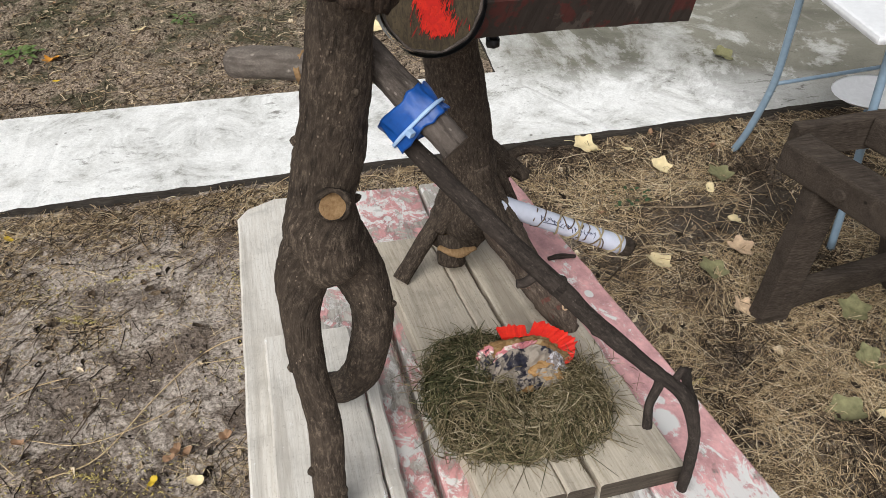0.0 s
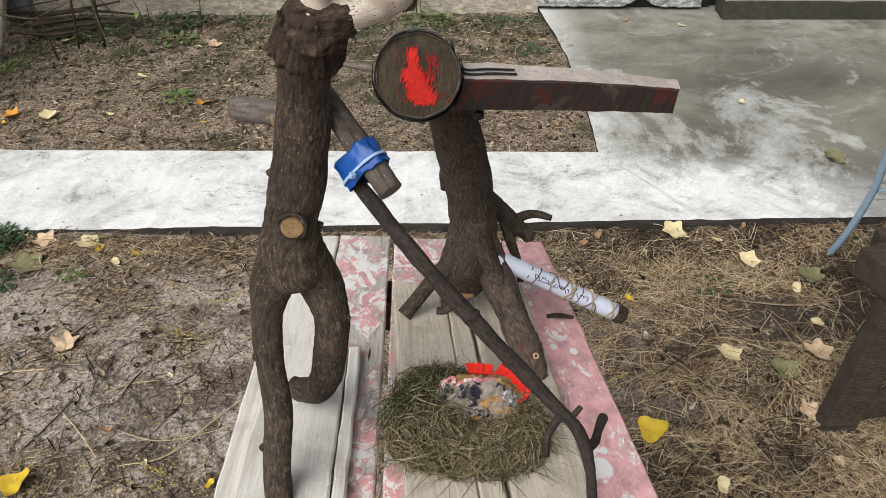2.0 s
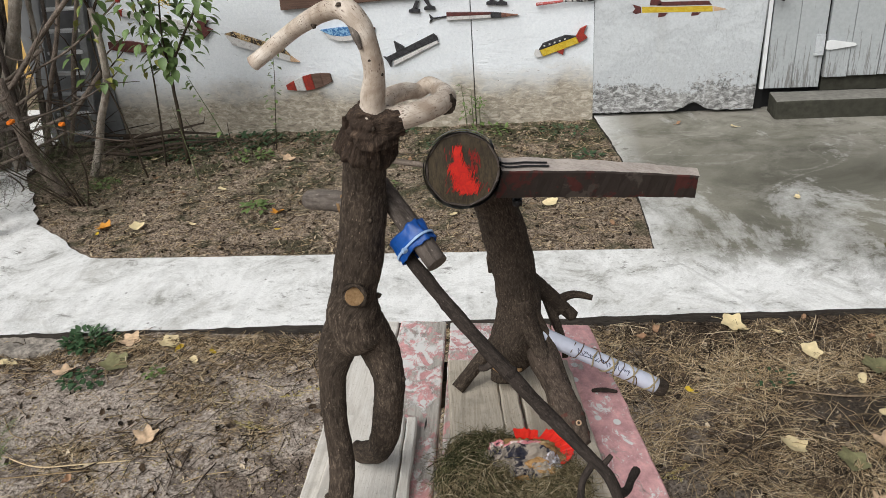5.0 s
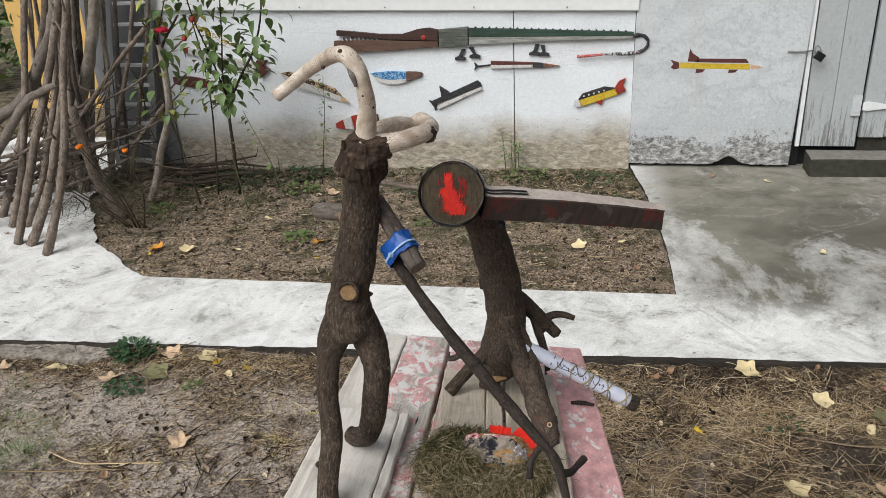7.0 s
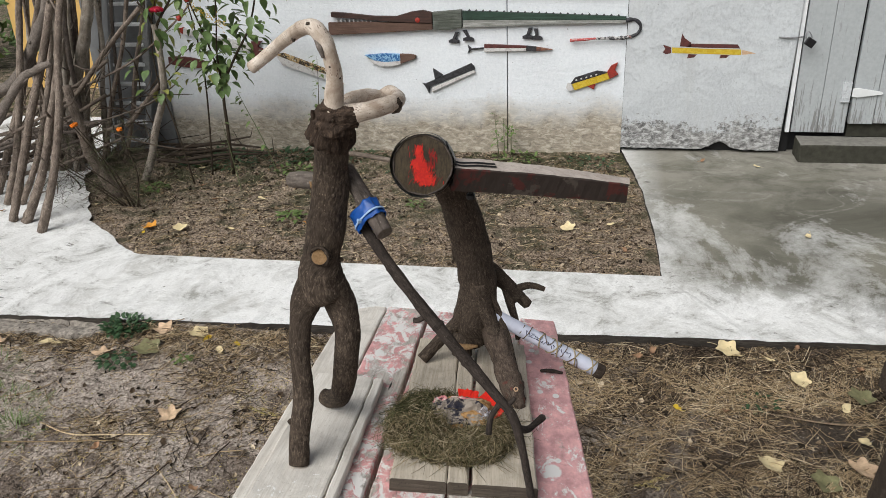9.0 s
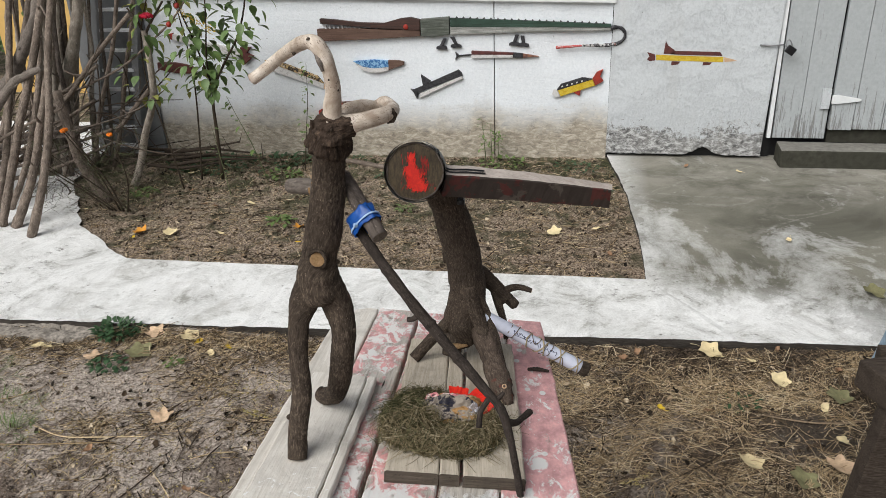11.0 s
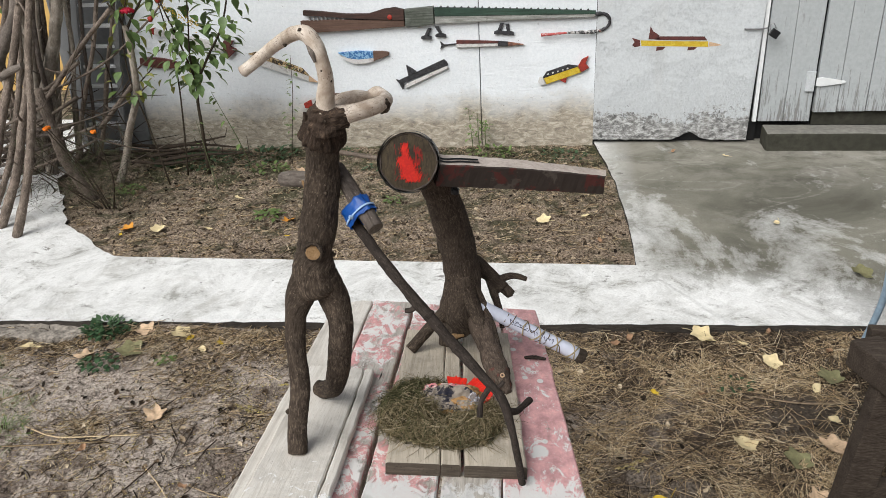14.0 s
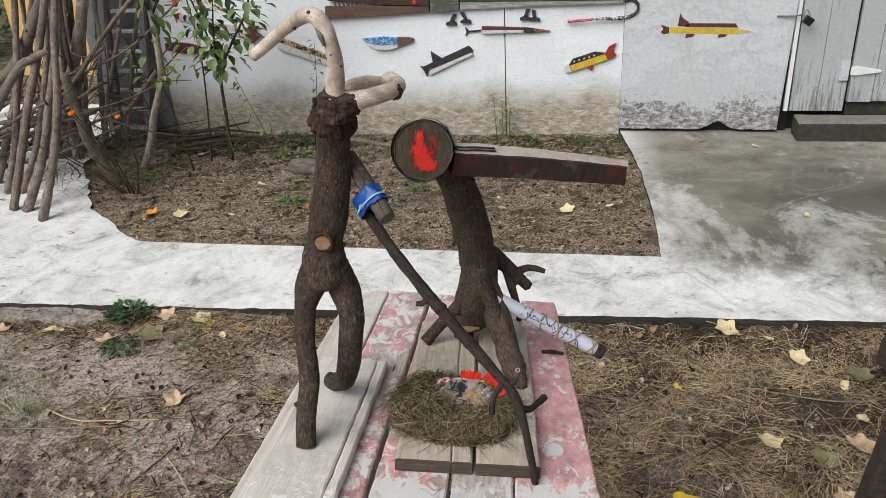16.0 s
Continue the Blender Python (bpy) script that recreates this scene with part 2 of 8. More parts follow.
def soil_material():
    k = Nodes("dry_soil", 0.95)
    v = k.coords()
    grit = k.noise(v, 420, 6, 0.75)
    fine = k.noise(v, 120, 8, 0.72, 0.4)
    mid = k.noise(v, 26, 7, 0.66, 0.3)
    big = k.noise(v, 3.4, 6, 0.62, 0.5)
    c = k.ramp(fine, (0.38, (0.050, 0.038, 0.030)), (0.46, (0.29, 0.228, 0.181)), (0.57, (0.60, 0.50, 0.415)))
    c = k.mix(k.ramp(grit, (0.40, 0.7), (0.49, 0.0)), c, (0.070, 0.052, 0.040))
    dust = k.math('MULTIPLY', k.math('MULTIPLY', k.axis("Y", 1.75, 2.2), k.axis("X", -0.6, -1.3)), 0.16)
    big = k.math('ADD', big, dust)
    pale = k.math('MULTIPLY', k.ramp(big, (0.42, 0.0), (0.54, 0.85)), k.ramp(mid, (0.34, 0.35), (0.48, 1.0)))
    c = k.mix(pale, c, k.ramp(fine, (0.37, (0.175, 0.143, 0.119)), (0.46, (0.42, 0.358, 0.308)), (0.58, (0.70, 0.62, 0.545))))
    damp = k.ramp(k.noise(v, 6.5, 8, 0.70, 0.8), (0.465, 0.0), (0.555, 0.85))
    c = k.mix(k.math('SUBTRACT', damp, k.math('MULTIPLY', dust, 2.6)), c, k.ramp(fine, (0.36, (0.034, 0.025, 0.019)), (0.58, (0.185, 0.138, 0.106))))
    c = k.mix(k.ramp(mid, (0.34, 0.85), (0.42, 0.0)), c, (0.055, 0.042, 0.033))
    crack = k.math('MULTIPLY', k.ramp(k.noise(v, 17, 7, 0.66, 1.2), (0.485, 0.0), (0.5, 0.9), (0.515, 0.0)), k.ramp(k.noise(v, 5, 3), (0.45, 0.0), (0.6, 1.0)))
    c = k.mix(crack, c, (0.040, 0.030, 0.023))
    chips = k.ramp(k.noise(v, 190, 5, 0.7, 0.3), (0.62, 0.0), (0.66, 0.8))
    c = k.mix(chips, c, (0.58, 0.50, 0.41))
    right = k.math('MULTIPLY', k.axis("X", -0.4, 0.3), k.ramp(k.noise(v, 3.2, 5, 0.6), (0.3, 0.55), (0.6, 0.95)))
    right = k.math('MULTIPLY', right, k.math('MULTIPLY', k.axis("Y", 0.2, 1.0), k.axis("X", 3.2, 2.0)))
    c = k.mix(right, c, k.ramp(fine, (0.36, (0.014, 0.010, 0.007)), (0.50, (0.060, 0.044, 0.030)), (0.66, (0.19, 0.14, 0.094))))
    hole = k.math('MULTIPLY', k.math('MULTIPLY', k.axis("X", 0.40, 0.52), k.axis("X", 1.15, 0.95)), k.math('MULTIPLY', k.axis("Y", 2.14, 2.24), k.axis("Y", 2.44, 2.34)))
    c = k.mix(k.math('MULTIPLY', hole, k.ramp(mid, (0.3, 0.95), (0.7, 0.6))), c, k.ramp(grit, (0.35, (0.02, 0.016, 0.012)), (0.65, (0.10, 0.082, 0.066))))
    bed = k.math('MULTIPLY', k.axis("Y", 3.0, 3.12), 0.9)
    c = k.mix(bed, c, k.ramp(fine, (0.37, (0.028, 0.020, 0.015)), (0.47, (0.185, 0.137, 0.098)), (0.58, (0.50, 0.40, 0.30))))
    shade = k.math('MULTIPLY', k.axis("Y", 3.0, 3.12), k.ramp(k.noise(v, 5.5, 7, 0.68, 0.6), (0.50, 0.0), (0.60, 0.8)))
    c = k.mix(shade, c, k.ramp(grit, (0.38, (0.020, 0.021, 0.010)), (0.62, (0.095, 0.098, 0.052))))
    moss = k.math('MULTIPLY', k.axis("Y", 3.35, 4.2), k.ramp(k.noise(v, 9, 8, 0.72, 0.6), (0.44, 0.0), (0.56, 0.9)))
    c = k.mix(moss, c, k.ramp(fine, (0.40, (0.016, 0.019, 0.009)), (0.60, (0.11, 0.118, 0.058))))
    peb = k.cells(v, 95)
    keep = k.ramp(k.noise(v, 30, 2), (0.54, 0.0), (0.6, 1.0))
    c = k.mix(k.math('MULTIPLY', k.ramp(peb, (0.16, 0.8), (0.24, 0.0)), keep), c, (0.42, 0.39, 0.34))
    h = k.math('ADD', k.math('MULTIPLY', fine, 0.4), k.math('MULTIPLY', mid, 0.5))
    h = k.math('ADD', h, k.math('MULTIPLY', grit, 0.12))
    return k.done(c, h, 0.022, 1.0)


def concrete_material():
    k = Nodes("worn_concrete", 0.85)
    v = k.coords()
    fine = k.noise(v, 150, 8, 0.72)
    mott = k.noise(v, 30, 8, 0.74, 0.4)
    big = k.noise(v, 1.6, 6, 0.60, 0.8)
    grey = k.ramp(big, (0.36, (0.096, 0.092, 0.073)), (0.50, (0.155, 0.149, 0.120)), (0.64, (0.235, 0.226, 0.186)))
    grey = k.mix(k.ramp(fine, (0.34, 0.35), (0.50, 0.0)), grey, (0.10, 0.092, 0.078))
    lime = k.ramp(fine, (0.25, (0.62, 0.622, 0.61)), (0.6, (0.83, 0.832, 0.82)))
    # lime wash lies on the narrow path; on the yard slab only worn patches of it are left, most of them near the path
    yard = k.math('MULTIPLY', k.axis("X", -0.02, 0.22), k.axis("Y", 2.84, 3.10))
    east = k.math('MULTIPLY', k.axis("X", 0.70, 1.25), 0.8)
    bare = k.math('ADD', yard, east)
    scuff = k.noise(k.coords("Object", (1.0, 0.62, 1)), 2.5, 9, 0.72, 0.35)
    near = k.math('MULTIPLY', k.axis("Y", 3.95, 2.95), k.axis("X", 1.35, 0.30))
    left = k.math('ADD', scuff, k.math('MULTIPLY', near, 0.17))
    keep = k.math('ADD', k.math('SUBTRACT', 1.0, bare), k.ramp(left, (0.565, 0.0), (0.592, 0.24), (0.68, 0.56)))
    rub = k.ramp(k.noise(v, 5, 10, 0.78, 0.6), (0.36, 0.30), (0.43, 0.72), (0.56, 1.0))
    c = k.mix(k.math('MULTIPLY', keep, rub), grey, lime)
    foot = k.math('MULTIPLY', k.math('MULTIPLY', k.axis("Y", 3.75, 4.35), yard), k.ramp(k.noise(v, 4, 6, 0.66, 0.6), (0.40, 0.0), (0.58, 0.55)))
    c = k.mix(foot, c, (0.38, 0.36, 0.315))
    stain = k.ramp(k.noise(v, 3.1, 8, 0.70, 0.6), (0.55, 0.0), (0.68, 0.45))
    c = k.mix(stain, c, (0.30, 0.285, 0.25))
    c = k.mix(k.ramp(mott, (0.33, 0.34), (0.43, 0.0)), c, (0.17, 0.16, 0.14))
    grime = k.math('MULTIPLY', k.ramp(k.noise(k.coords("Object", (0.6, 1.4, 1)), 22, 8, 0.76, 0.4), (0.57, 0.0), (0.63, 0.8)), k.ramp(k.noise(v, 2.6, 4, 0.6), (0.50, 0.0), (0.60, 1.0)))
    c = k.mix(grime, c, (0.115, 0.108, 0.092))
    spot = k.math('MULTIPLY', k.ramp(k.cells(v, 18), (0.05, 1.0), (0.12, 0.0)), k.ramp(k.noise(v, 7, 3), (0.5, 0.0), (0.62, 0.8)))
    c = k.mix(spot, c, (0.09, 0.082, 0.068))
    # broom and trowel arcs left in the slab
    for turn, size, thin in ((1.0, 0.9, 0.012), (0.6, 1.5, 0.010)):
        swirl = k.noise(k.coords("Object", (turn, 1.0, 1)), size, 2, 0.4, 1.6)
        arc = k.math('MULTIPLY', k.ramp(swirl, (0.5 - thin, 0.0), (0.5, 0.22), (0.5 + thin, 0.0)), k.ramp(mott, (0.42, 0.0), (0.54, 1.0)))
        c = k.mix(k.math('MULTIPLY', arc, yard), c, (0.50, 0.485, 0.45))
    h = k.math('ADD', k.math('MULTIPLY', fine, 0.4), k.math('MULTIPLY', mott, 0.6))
    return k.done(c, h, 0.005, 0.8)


def plaster_material():
    k = Nodes("limewashed_plaster", 0.9)
    v = k.coords()
    fine = k.noise(v, 75, 8, 0.68)
    mid = k.noise(k.coords("Object", (0.55, 1, 1.5)), 15, 7, 0.65, 1.2)
    big = k.noise(v, 2.6, 5, 0.6)
    white = k.ramp(fine, (0.3, (0.70, 0.74, 0.775)), (0.65, (0.80, 0.835, 0.865)))
    trowel = k.noise(k.coords("Object", (0.7, 1, 1.6)), 30, 8, 0.72, 0.7)
    splash = k.ramp(trowel, (0.32, (0.125, 0.100, 0.070)), (0.50, (0.34, 0.29, 0.215)), (0.68, (0.64, 0.585, 0.49)))
    z = k.axis("Z", 0.47, 0.06)
    m = k.math('ADD', k.math('MULTIPLY', z, 0.80), k.math('MULTIPLY', k.math('SUBTRACT', big, 0.5), 0.9))
    m = k.math('ADD', m, k.math('MULTIPLY', k.math('SUBTRACT', trowel, 0.5), 0.4))
    c = k.mix(k.ramp(m, (0.20, 0.0), (0.55, 0.92)), white, splash)
    chip = k.ramp(k.noise(v, 42, 4, 0.6), (0.255, 1.0), (0.275, 0.0))
    c = k.mix(chip, c, (0.12, 0.11, 0.10))
    flecks = k.math('MULTIPLY', k.ramp(k.noise(k.coords("Object", (0.6, 1, 1.6)), 58, 6, 0.75), (0.60, 0.0), (0.66, 0.7)), k.ramp(m, (0.05, 0.25), (0.5, 1.0)))
    c = k.mix(flecks, c, (0.17, 0.145, 0.11))
    h = k.math('ADD', k.math('MULTIPLY', fine, 0.3), k.math('MULTIPLY', mid, 0.45))
    h = k.math('ADD', h, k.math('MULTIPLY', trowel, 0.25))
    return k.done(c, h, 0.011, 0.85)


def peeled_white(name, base=0.11, top=0.5):
    """White paint that peels to grey boards, most of it low down where it gets wet."""
    k = Nodes(name, 0.75)
    v = k.coords()
    fine = k.noise(v, 90, 7, 0.65)
    white = k.ramp(fine, (0.3, (0.52, 0.548, 0.568)), (0.6, (0.61, 0.64, 0.66)))
    crackle = k.noise(k.coords("Object", (0.75, 1, 1.3)), 34, 10, 0.82, 0.5)
    grey = k.ramp(crackle, (0.40, (0.055, 0.053, 0.050)), (0.49, (0.22, 0.215, 0.208)), (0.58, (0.56, 0.565, 0.56)))
    z = k.axis("Z", top, base)
    rub = k.noise(k.coords("Object", (0.7, 1, 1.3)), 8, 7, 0.68, 0.6)
    m = k.math('ADD', k.math('MULTIPLY', k.noise(v, 46, 9, 0.80, 0.4), 0.55), k.math('MULTIPLY', rub, 0.45))
    m = k.math('ADD', m, k.math('MULTIPLY', k.math('MULTIPLY', z, z), 0.32))
    c = k.mix(k.ramp(m, (0.635, 0.0), (0.68, 0.92)), white, grey)
    chip = k.ramp(k.noise(v, 30, 6, 0.75), (0.285, 1.0), (0.305, 0.0))
    c = k.mix(chip, c, (0.10, 0.095, 0.09))
    drip = k.math('MULTIPLY', k.ramp(k.noise(k.coords("Object", (1, 1, 0.10)), 9, 5, 0.6), (0.56, 0.0), (0.70, 0.16)), 1.0)
    c = k.mix(drip, c, (0.46, 0.45, 0.42))
    return k.done(c, k.math('ADD', k.math('MULTIPLY', fine, 0.4), k.math('MULTIPLY', k.ramp(m, (0.5, 1.0), (0.7, 0.0)), 0.6)), 0.007, 0.8)


def white_boards():
    """White-painted door planks, worn to grey streaks along the foot."""
    k = Nodes("white_door_paint", 0.65)
    v = k.coords("Object", (1, 1, 0.07), True)
    st = k.noise(v, 85, 7, 0.7, 0.3)
    white = k.ramp(k.noise(k.coords(), 60, 6), (0.3, (0.36, 0.385, 0.395)), (0.7, (0.43, 0.455, 0.465)))
    wood = k.ramp(st, (0.3, (0.035, 0.032, 0.029)), (0.7, (0.20, 0.192, 0.18)))
    crack = k.ramp(k.noise(k.coords("Object", (1, 1, 0.04), True), 30, 4, 0.6, 0.4), (0.27, 0.8), (0.295, 0.0))
    low = k.axis("Z", 0.52, 0.16)
    m = k.math('ADD', st, k.math('MULTIPLY', low, 0.20))
    c = k.mix(k.ramp(m, (0.62, 0.0), (0.70, 0.75)), white, wood)
    c = k.mix(crack, c, (0.07, 0.065, 0.06))
    return k.done(c, st, 0.002, 0.6)


def daubed(name, base, splash, share=0.52, scale=55, rough=0.6, third=None, warp=0.9):
    """Brushed paint in uneven strokes over a base colour."""
    k = Nodes(name, rough)
    v = k.coords("Object", (1, 1, 1), True)
    f = k.noise(v, scale, 6, 0.65, warp)
    g = k.noise(v, scale * 4, 5, 0.6)
    c = k.mix(k.ramp(f, (share - 0.02, 0.0), (share + 0.02, 1.0)), base, splash)
    if third:
        c = k.mix(k.ramp(k.noise(v, scale * 0.8, 5, 0.6, 0.5), (0.6, 0.0), (0.63, 1.0)), c, third)
    c = k.mix(k.ramp(g, (0.3, 0.3), (0.6, 0.0)), c, tuple(x * 0.45 for x in base))
    return k.done(c, k.math('ADD', f, g), 0.001, 0.6)


def stalks(name, *tones):
    """Dry stalks, each of its own shade."""
    k = Nodes(name, 0.85)
    g = k.n("ShaderNodeNewGeometry")
    n = len(tones)
    c = k.ramp(g.outputs["Random Per Island"], *[(i / (n - 1), t) for i, t in enumerate(tones)])
    f = k.noise(k.coords(), 160, 4)
    c = k.mix(k.ramp(f, (0.35, 0.5), (0.55, 0.0)), c, tuple(x * 0.6 for x in tones[0]))
    return k.done(c)


M = dict(
    soil=soil_material(), concrete=concrete_material(), plaster=plaster_material(), peel=peeled_white("peeling_white_panel"),
    door=white_boards(),
    bark=bark("dark_bark", (0.008, 0.006, 0.0045), (0.064, 0.048, 0.036), (0.27, 0.21, 0.16), 380, 0.0030),
    bark2=bark("brown_bark", (0.008, 0.006, 0.0045), (0.066, 0.050, 0.038), (0.25, 0.195, 0.15), 480, 0.0024),
    collarbark=bark("gnarled_dark_bark", (0.006, 0.0045, 0.0035), (0.056, 0.039, 0.029), (0.23, 0.16, 0.115), 300, 0.0040),
    rootbark=bark("grey_brown_root", (0.012, 0.009, 0.007), (0.098, 0.073, 0.057), (0.27, 0.215, 0.17), 300, 0.0022, True),
    darkbark=bark("staff_bark", (0.010, 0.008, 0.007), (0.042, 0.033, 0.028), (0.11, 0.09, 0.075), 420, 0.0009),
    stick=bark("grey_stick_bark", (0.028, 0.021, 0.017), (0.205, 0.165, 0.135), (0.52, 0.445, 0.375), 130, 0.003),
    pale_stick=bark("pale_stick_bark", (0.13, 0.105, 0.08), (0.36, 0.315, 0.265), (0.62, 0.57, 0.50), 70, 0.003),
    peeled=peeled_wood(),
    greybark=bark("grey_branch", (0.055, 0.045, 0.038), (0.185, 0.158, 0.137), (0.36, 0.315, 0.275), 180, 0.0016),
    armbark=bark("grey_arm_bark", (0.026, 0.020, 0.017), (0.135, 0.112, 0.097), (0.30, 0.255, 0.225), 260, 0.0022),
    cut=grain("cut_wood_face", (0.10, 0.055, 0.024), (0.23, 0.14, 0.068), (0.34, 0.225, 0.12)),
    cutend=grain("dull_cut_end", (0.06, 0.05, 0.04), (0.13, 0.11, 0.09), (0.21, 0.18, 0.15), 'z'),
    board=grain("weathered_board", (0.19, 0.157, 0.120), (0.48, 0.42, 0.335), (0.67, 0.605, 0.51)),
    pale=grain("bleached_board", (0.38, 0.34, 0.29), (0.66, 0.62, 0.56), (0.80, 0.775, 0.725), splash=True),
    oldwood=grain("dark_old_timber", (0.010, 0.0075, 0.006), (0.036, 0.027, 0.021), (0.11, 0.088, 0.070), "x"),
    pink=flaked_paint("flaked_pink_paint", (0.60, 0.305, 0.30), (0.76, 0.74, 0.715), 0.505, 0.485, 0.0, 0.55, 0.05),
    pink2=flaked_paint("worn_pink_paint", (0.58, 0.29, 0.285), (0.76, 0.74, 0.715), 0.50, 0.50, 0.5, 0.6, 0.05),
    pink3=flaked_paint("full_pink_paint", (0.60, 0.325, 0.325), (0.76, 0.745, 0.725), 0.42, 0.555, 0.55, 0.4, 0.14),
    endgrain=grain("dark_end_grain", (0.022, 0.017, 0.013), (0.060, 0.048, 0.037), (0.12, 0.10, 0.08), "x"),
    beak=daubed("red_stained_board", (0.046, 0.036, 0.031), (0.088, 0.029, 0.025), 0.55, 26, 0.75, (0.085, 0.07, 0.06), 0.25),
    beaktop=grain("board_top_edge", (0.20, 0.165, 0.14), (0.44, 0.38, 0.34), (0.60, 0.54, 0.49), 'x'),
    slice=grain("dark_log_slice", (0.012, 0.008, 0.005), (0.050, 0.036, 0.020), (0.12, 0.090, 0.049), 'z', 0.7),
    red=daubed("bright_red_paint", (0.78, 0.028, 0.012), (0.70, 0.02, 0.012), 0.5, 90, 0.5),
    rubber=plain("black_band", (0.022, 0.023, 0.025), 0.38, 0.0, 0.5, 200),
    steel=plain("dull_steel", (0.34, 0.34, 0.35), 0.4, 0.9),
    rust=plain("rusty_wire", (0.13, 0.085, 0.055), 0.7, 0.5),
    blue=plain("blue_tape", (0.008, 0.075, 0.32), 0.38, 0.0, 0.35, 90),
    tie=plain("pale_blue_tie", (0.34, 0.50, 0.74), 0.4),
    paper=plain("white_paper", (0.60, 0.63, 0.74), 0.7, 0.0, 0.1, 90),
    ink=plain("blue_black_ink", (0.03, 0.035, 0.09), 0.5),
    foam=daubed("ochre_sponge", (0.42, 0.25, 0.11), (0.27, 0.145, 0.055), 0.54, 130, 0.95, (0.56, 0.40, 0.22)),
    chip=daubed("grey_bark_chip", (0.29, 0.245, 0.20), (0.008, 0.009, 0.022), 0.545, 44, 0.7, None, 0.2),
    chip2=daubed("silvered_bark_chip", (0.30, 0.26, 0.25), (0.62, 0.61, 0.66), 0.5, 150, 0.4, (0.10, 0.09, 0.11)),
    chip3=daubed("pink_and_black_chip", (0.66, 0.24, 0.26), (0.75, 0.66, 0.60), 0.53, 70, 0.6, (0.010, 0.010, 0.025), 0.3),
    hay=stalks("nest_hay", (0.06, 0.047, 0.023), (0.155, 0.124, 0.064), (0.26, 0.21, 0.118), (0.44, 0.36, 0.22)),
    hay2=stalks("green_hay", (0.034, 0.040, 0.018), (0.085, 0.088, 0.040), (0.15, 0.142, 0.068), (0.25, 0.222, 0.12)),
    hay3=stalks("pale_hay", (0.26, 0.21, 0.125), (0.36, 0.30, 0.19), (0.50, 0.43, 0.30)),
    straw=stalks("dry_straw", (0.13, 0.092, 0.054), (0.34, 0.245, 0.14), (0.54, 0.40, 0.235), (0.68, 0.535, 0.34), (0.82, 0.70, 0.50)),
    straw2=stalks("brown_straw", (0.012, 0.009, 0.007), (0.042, 0.030, 0.020), (0.11, 0.078, 0.052), (0.28, 0.21, 0.14)),
    straw_dark=plain("matted_hay", (0.045, 0.040, 0.022), 0.95, 0, 0.4, 300),
    twig=stalks("dead_twig", (0.035, 0.026, 0.02), (0.09, 0.068, 0.052), (0.19, 0.15, 0.12)),
    crumb=stalks("flower_crumbs", (0.30, 0.24, 0.10), (0.52, 0.43, 0.17), (0.60, 0.50, 0.16), (0.68, 0.61, 0.42)),
    litter=stalks("leaf_crumbs", (0.012, 0.009, 0.007), (0.038, 0.027, 0.018), (0.10, 0.068, 0.044), (0.32, 0.235, 0.15), (0.60, 0.50, 0.36)),
    darkred=daubed("smeared_red_paint", (0.34, 0.018, 0.012), (0.20, 0.02, 0.014), 0.5, 120, 0.6),
    leaf_y=plain("yellow_leaf", (0.58, 0.40, 0.03), 0.6, 0, 0.2, 40),
    leaf_p=plain("pale_yellow_leaf", (0.70, 0.58, 0.34), 0.7, 0, 0.2, 40),
    leaf_t=plain("tan_leaf", (0.62, 0.45, 0.30), 0.75, 0, 0.35, 60),
    leaf_b=plain("brown_leaf", (0.33, 0.20, 0.12), 0.75, 0, 0.4, 60),
    leaf_g=plain("olive_leaf", (0.21, 0.20, 0.105), 0.75, 0, 0.35, 60),
    leaf_o=plain("orange_leaf", (0.60, 0.27, 0.035), 0.65, 0, 0.25, 40),
    green=plain("green_leaf", (0.115, 0.185, 0.06), 0.5, 0, 0.4, 30),
    deepgreen=plain("dark_green_leaf", (0.042, 0.090, 0.036), 0.55, 0, 0.4, 40),
    green2=plain("light_green_leaf", (0.12, 0.18, 0.05), 0.5, 0, 0.3, 30),
    lime=plain("yellowed_leaf", (0.28, 0.29, 0.075), 0.55, 0, 0.3, 30),
    stem=plain("brown_stem", (0.05, 0.038, 0.026), 0.8, 0, 0.3),
    gstem=plain("green_stem", (0.10, 0.12, 0.05), 0.7, 0, 0.3),
    rose=plain("crimson_petals", (0.48, 0.006, 0.035), 0.6, 0, 0.3),
    marigold=plain("orange_petals", (0.80, 0.20, 0.006), 0.6, 0, 0.2),
    wash=plain("white_board_paint", (0.74, 0.76, 0.765), 0.55, 0, 0.07, 30),
    dark=plain("recess_shade_black", (0.012, 0.012, 0.013), 0.5),
    step=plain("grey_concrete_step", (0.20, 0.193, 0.172), 0.9, 0, 0.25, 40),
    stepside=plain("shaded_step_side_olive_sill", (0.050, 0.049, 0.038), 0.9, 0, 0.3, 30),
    ledge=plain("crumbling_ledge", (0.29, 0.26, 0.225), 0.95, 0, 0.6, 70),
    chairblue=plain("blue_grey_tube_paint", (0.24, 0.33, 0.42), 0.4, 0.0, 0.12),
    seat=plain("white_seat", (0.75, 0.76, 0.78), 0.5, 0, 0.08),
    kerb=grain("dark_kerb_face", (0.010, 0.009, 0.008), (0.035, 0.030, 0.026), (0.10, 0.088, 0.075), "x"),
    ladder=plain("aluminium", (0.78, 0.79, 0.81), 0.45, 0.15, 0.10),
    railgrey=plain("weathered_rail", (0.26, 0.265, 0.27), 0.6, 0.1, 0.2),
    slate=plain("grey_sheet", (0.17, 0.175, 0.18), 0.7, 0, 0.2, 20),
    ochre=plain("ochre_house_wall", (0.62, 0.40, 0.14), 0.9, 0, 0.1, 12),
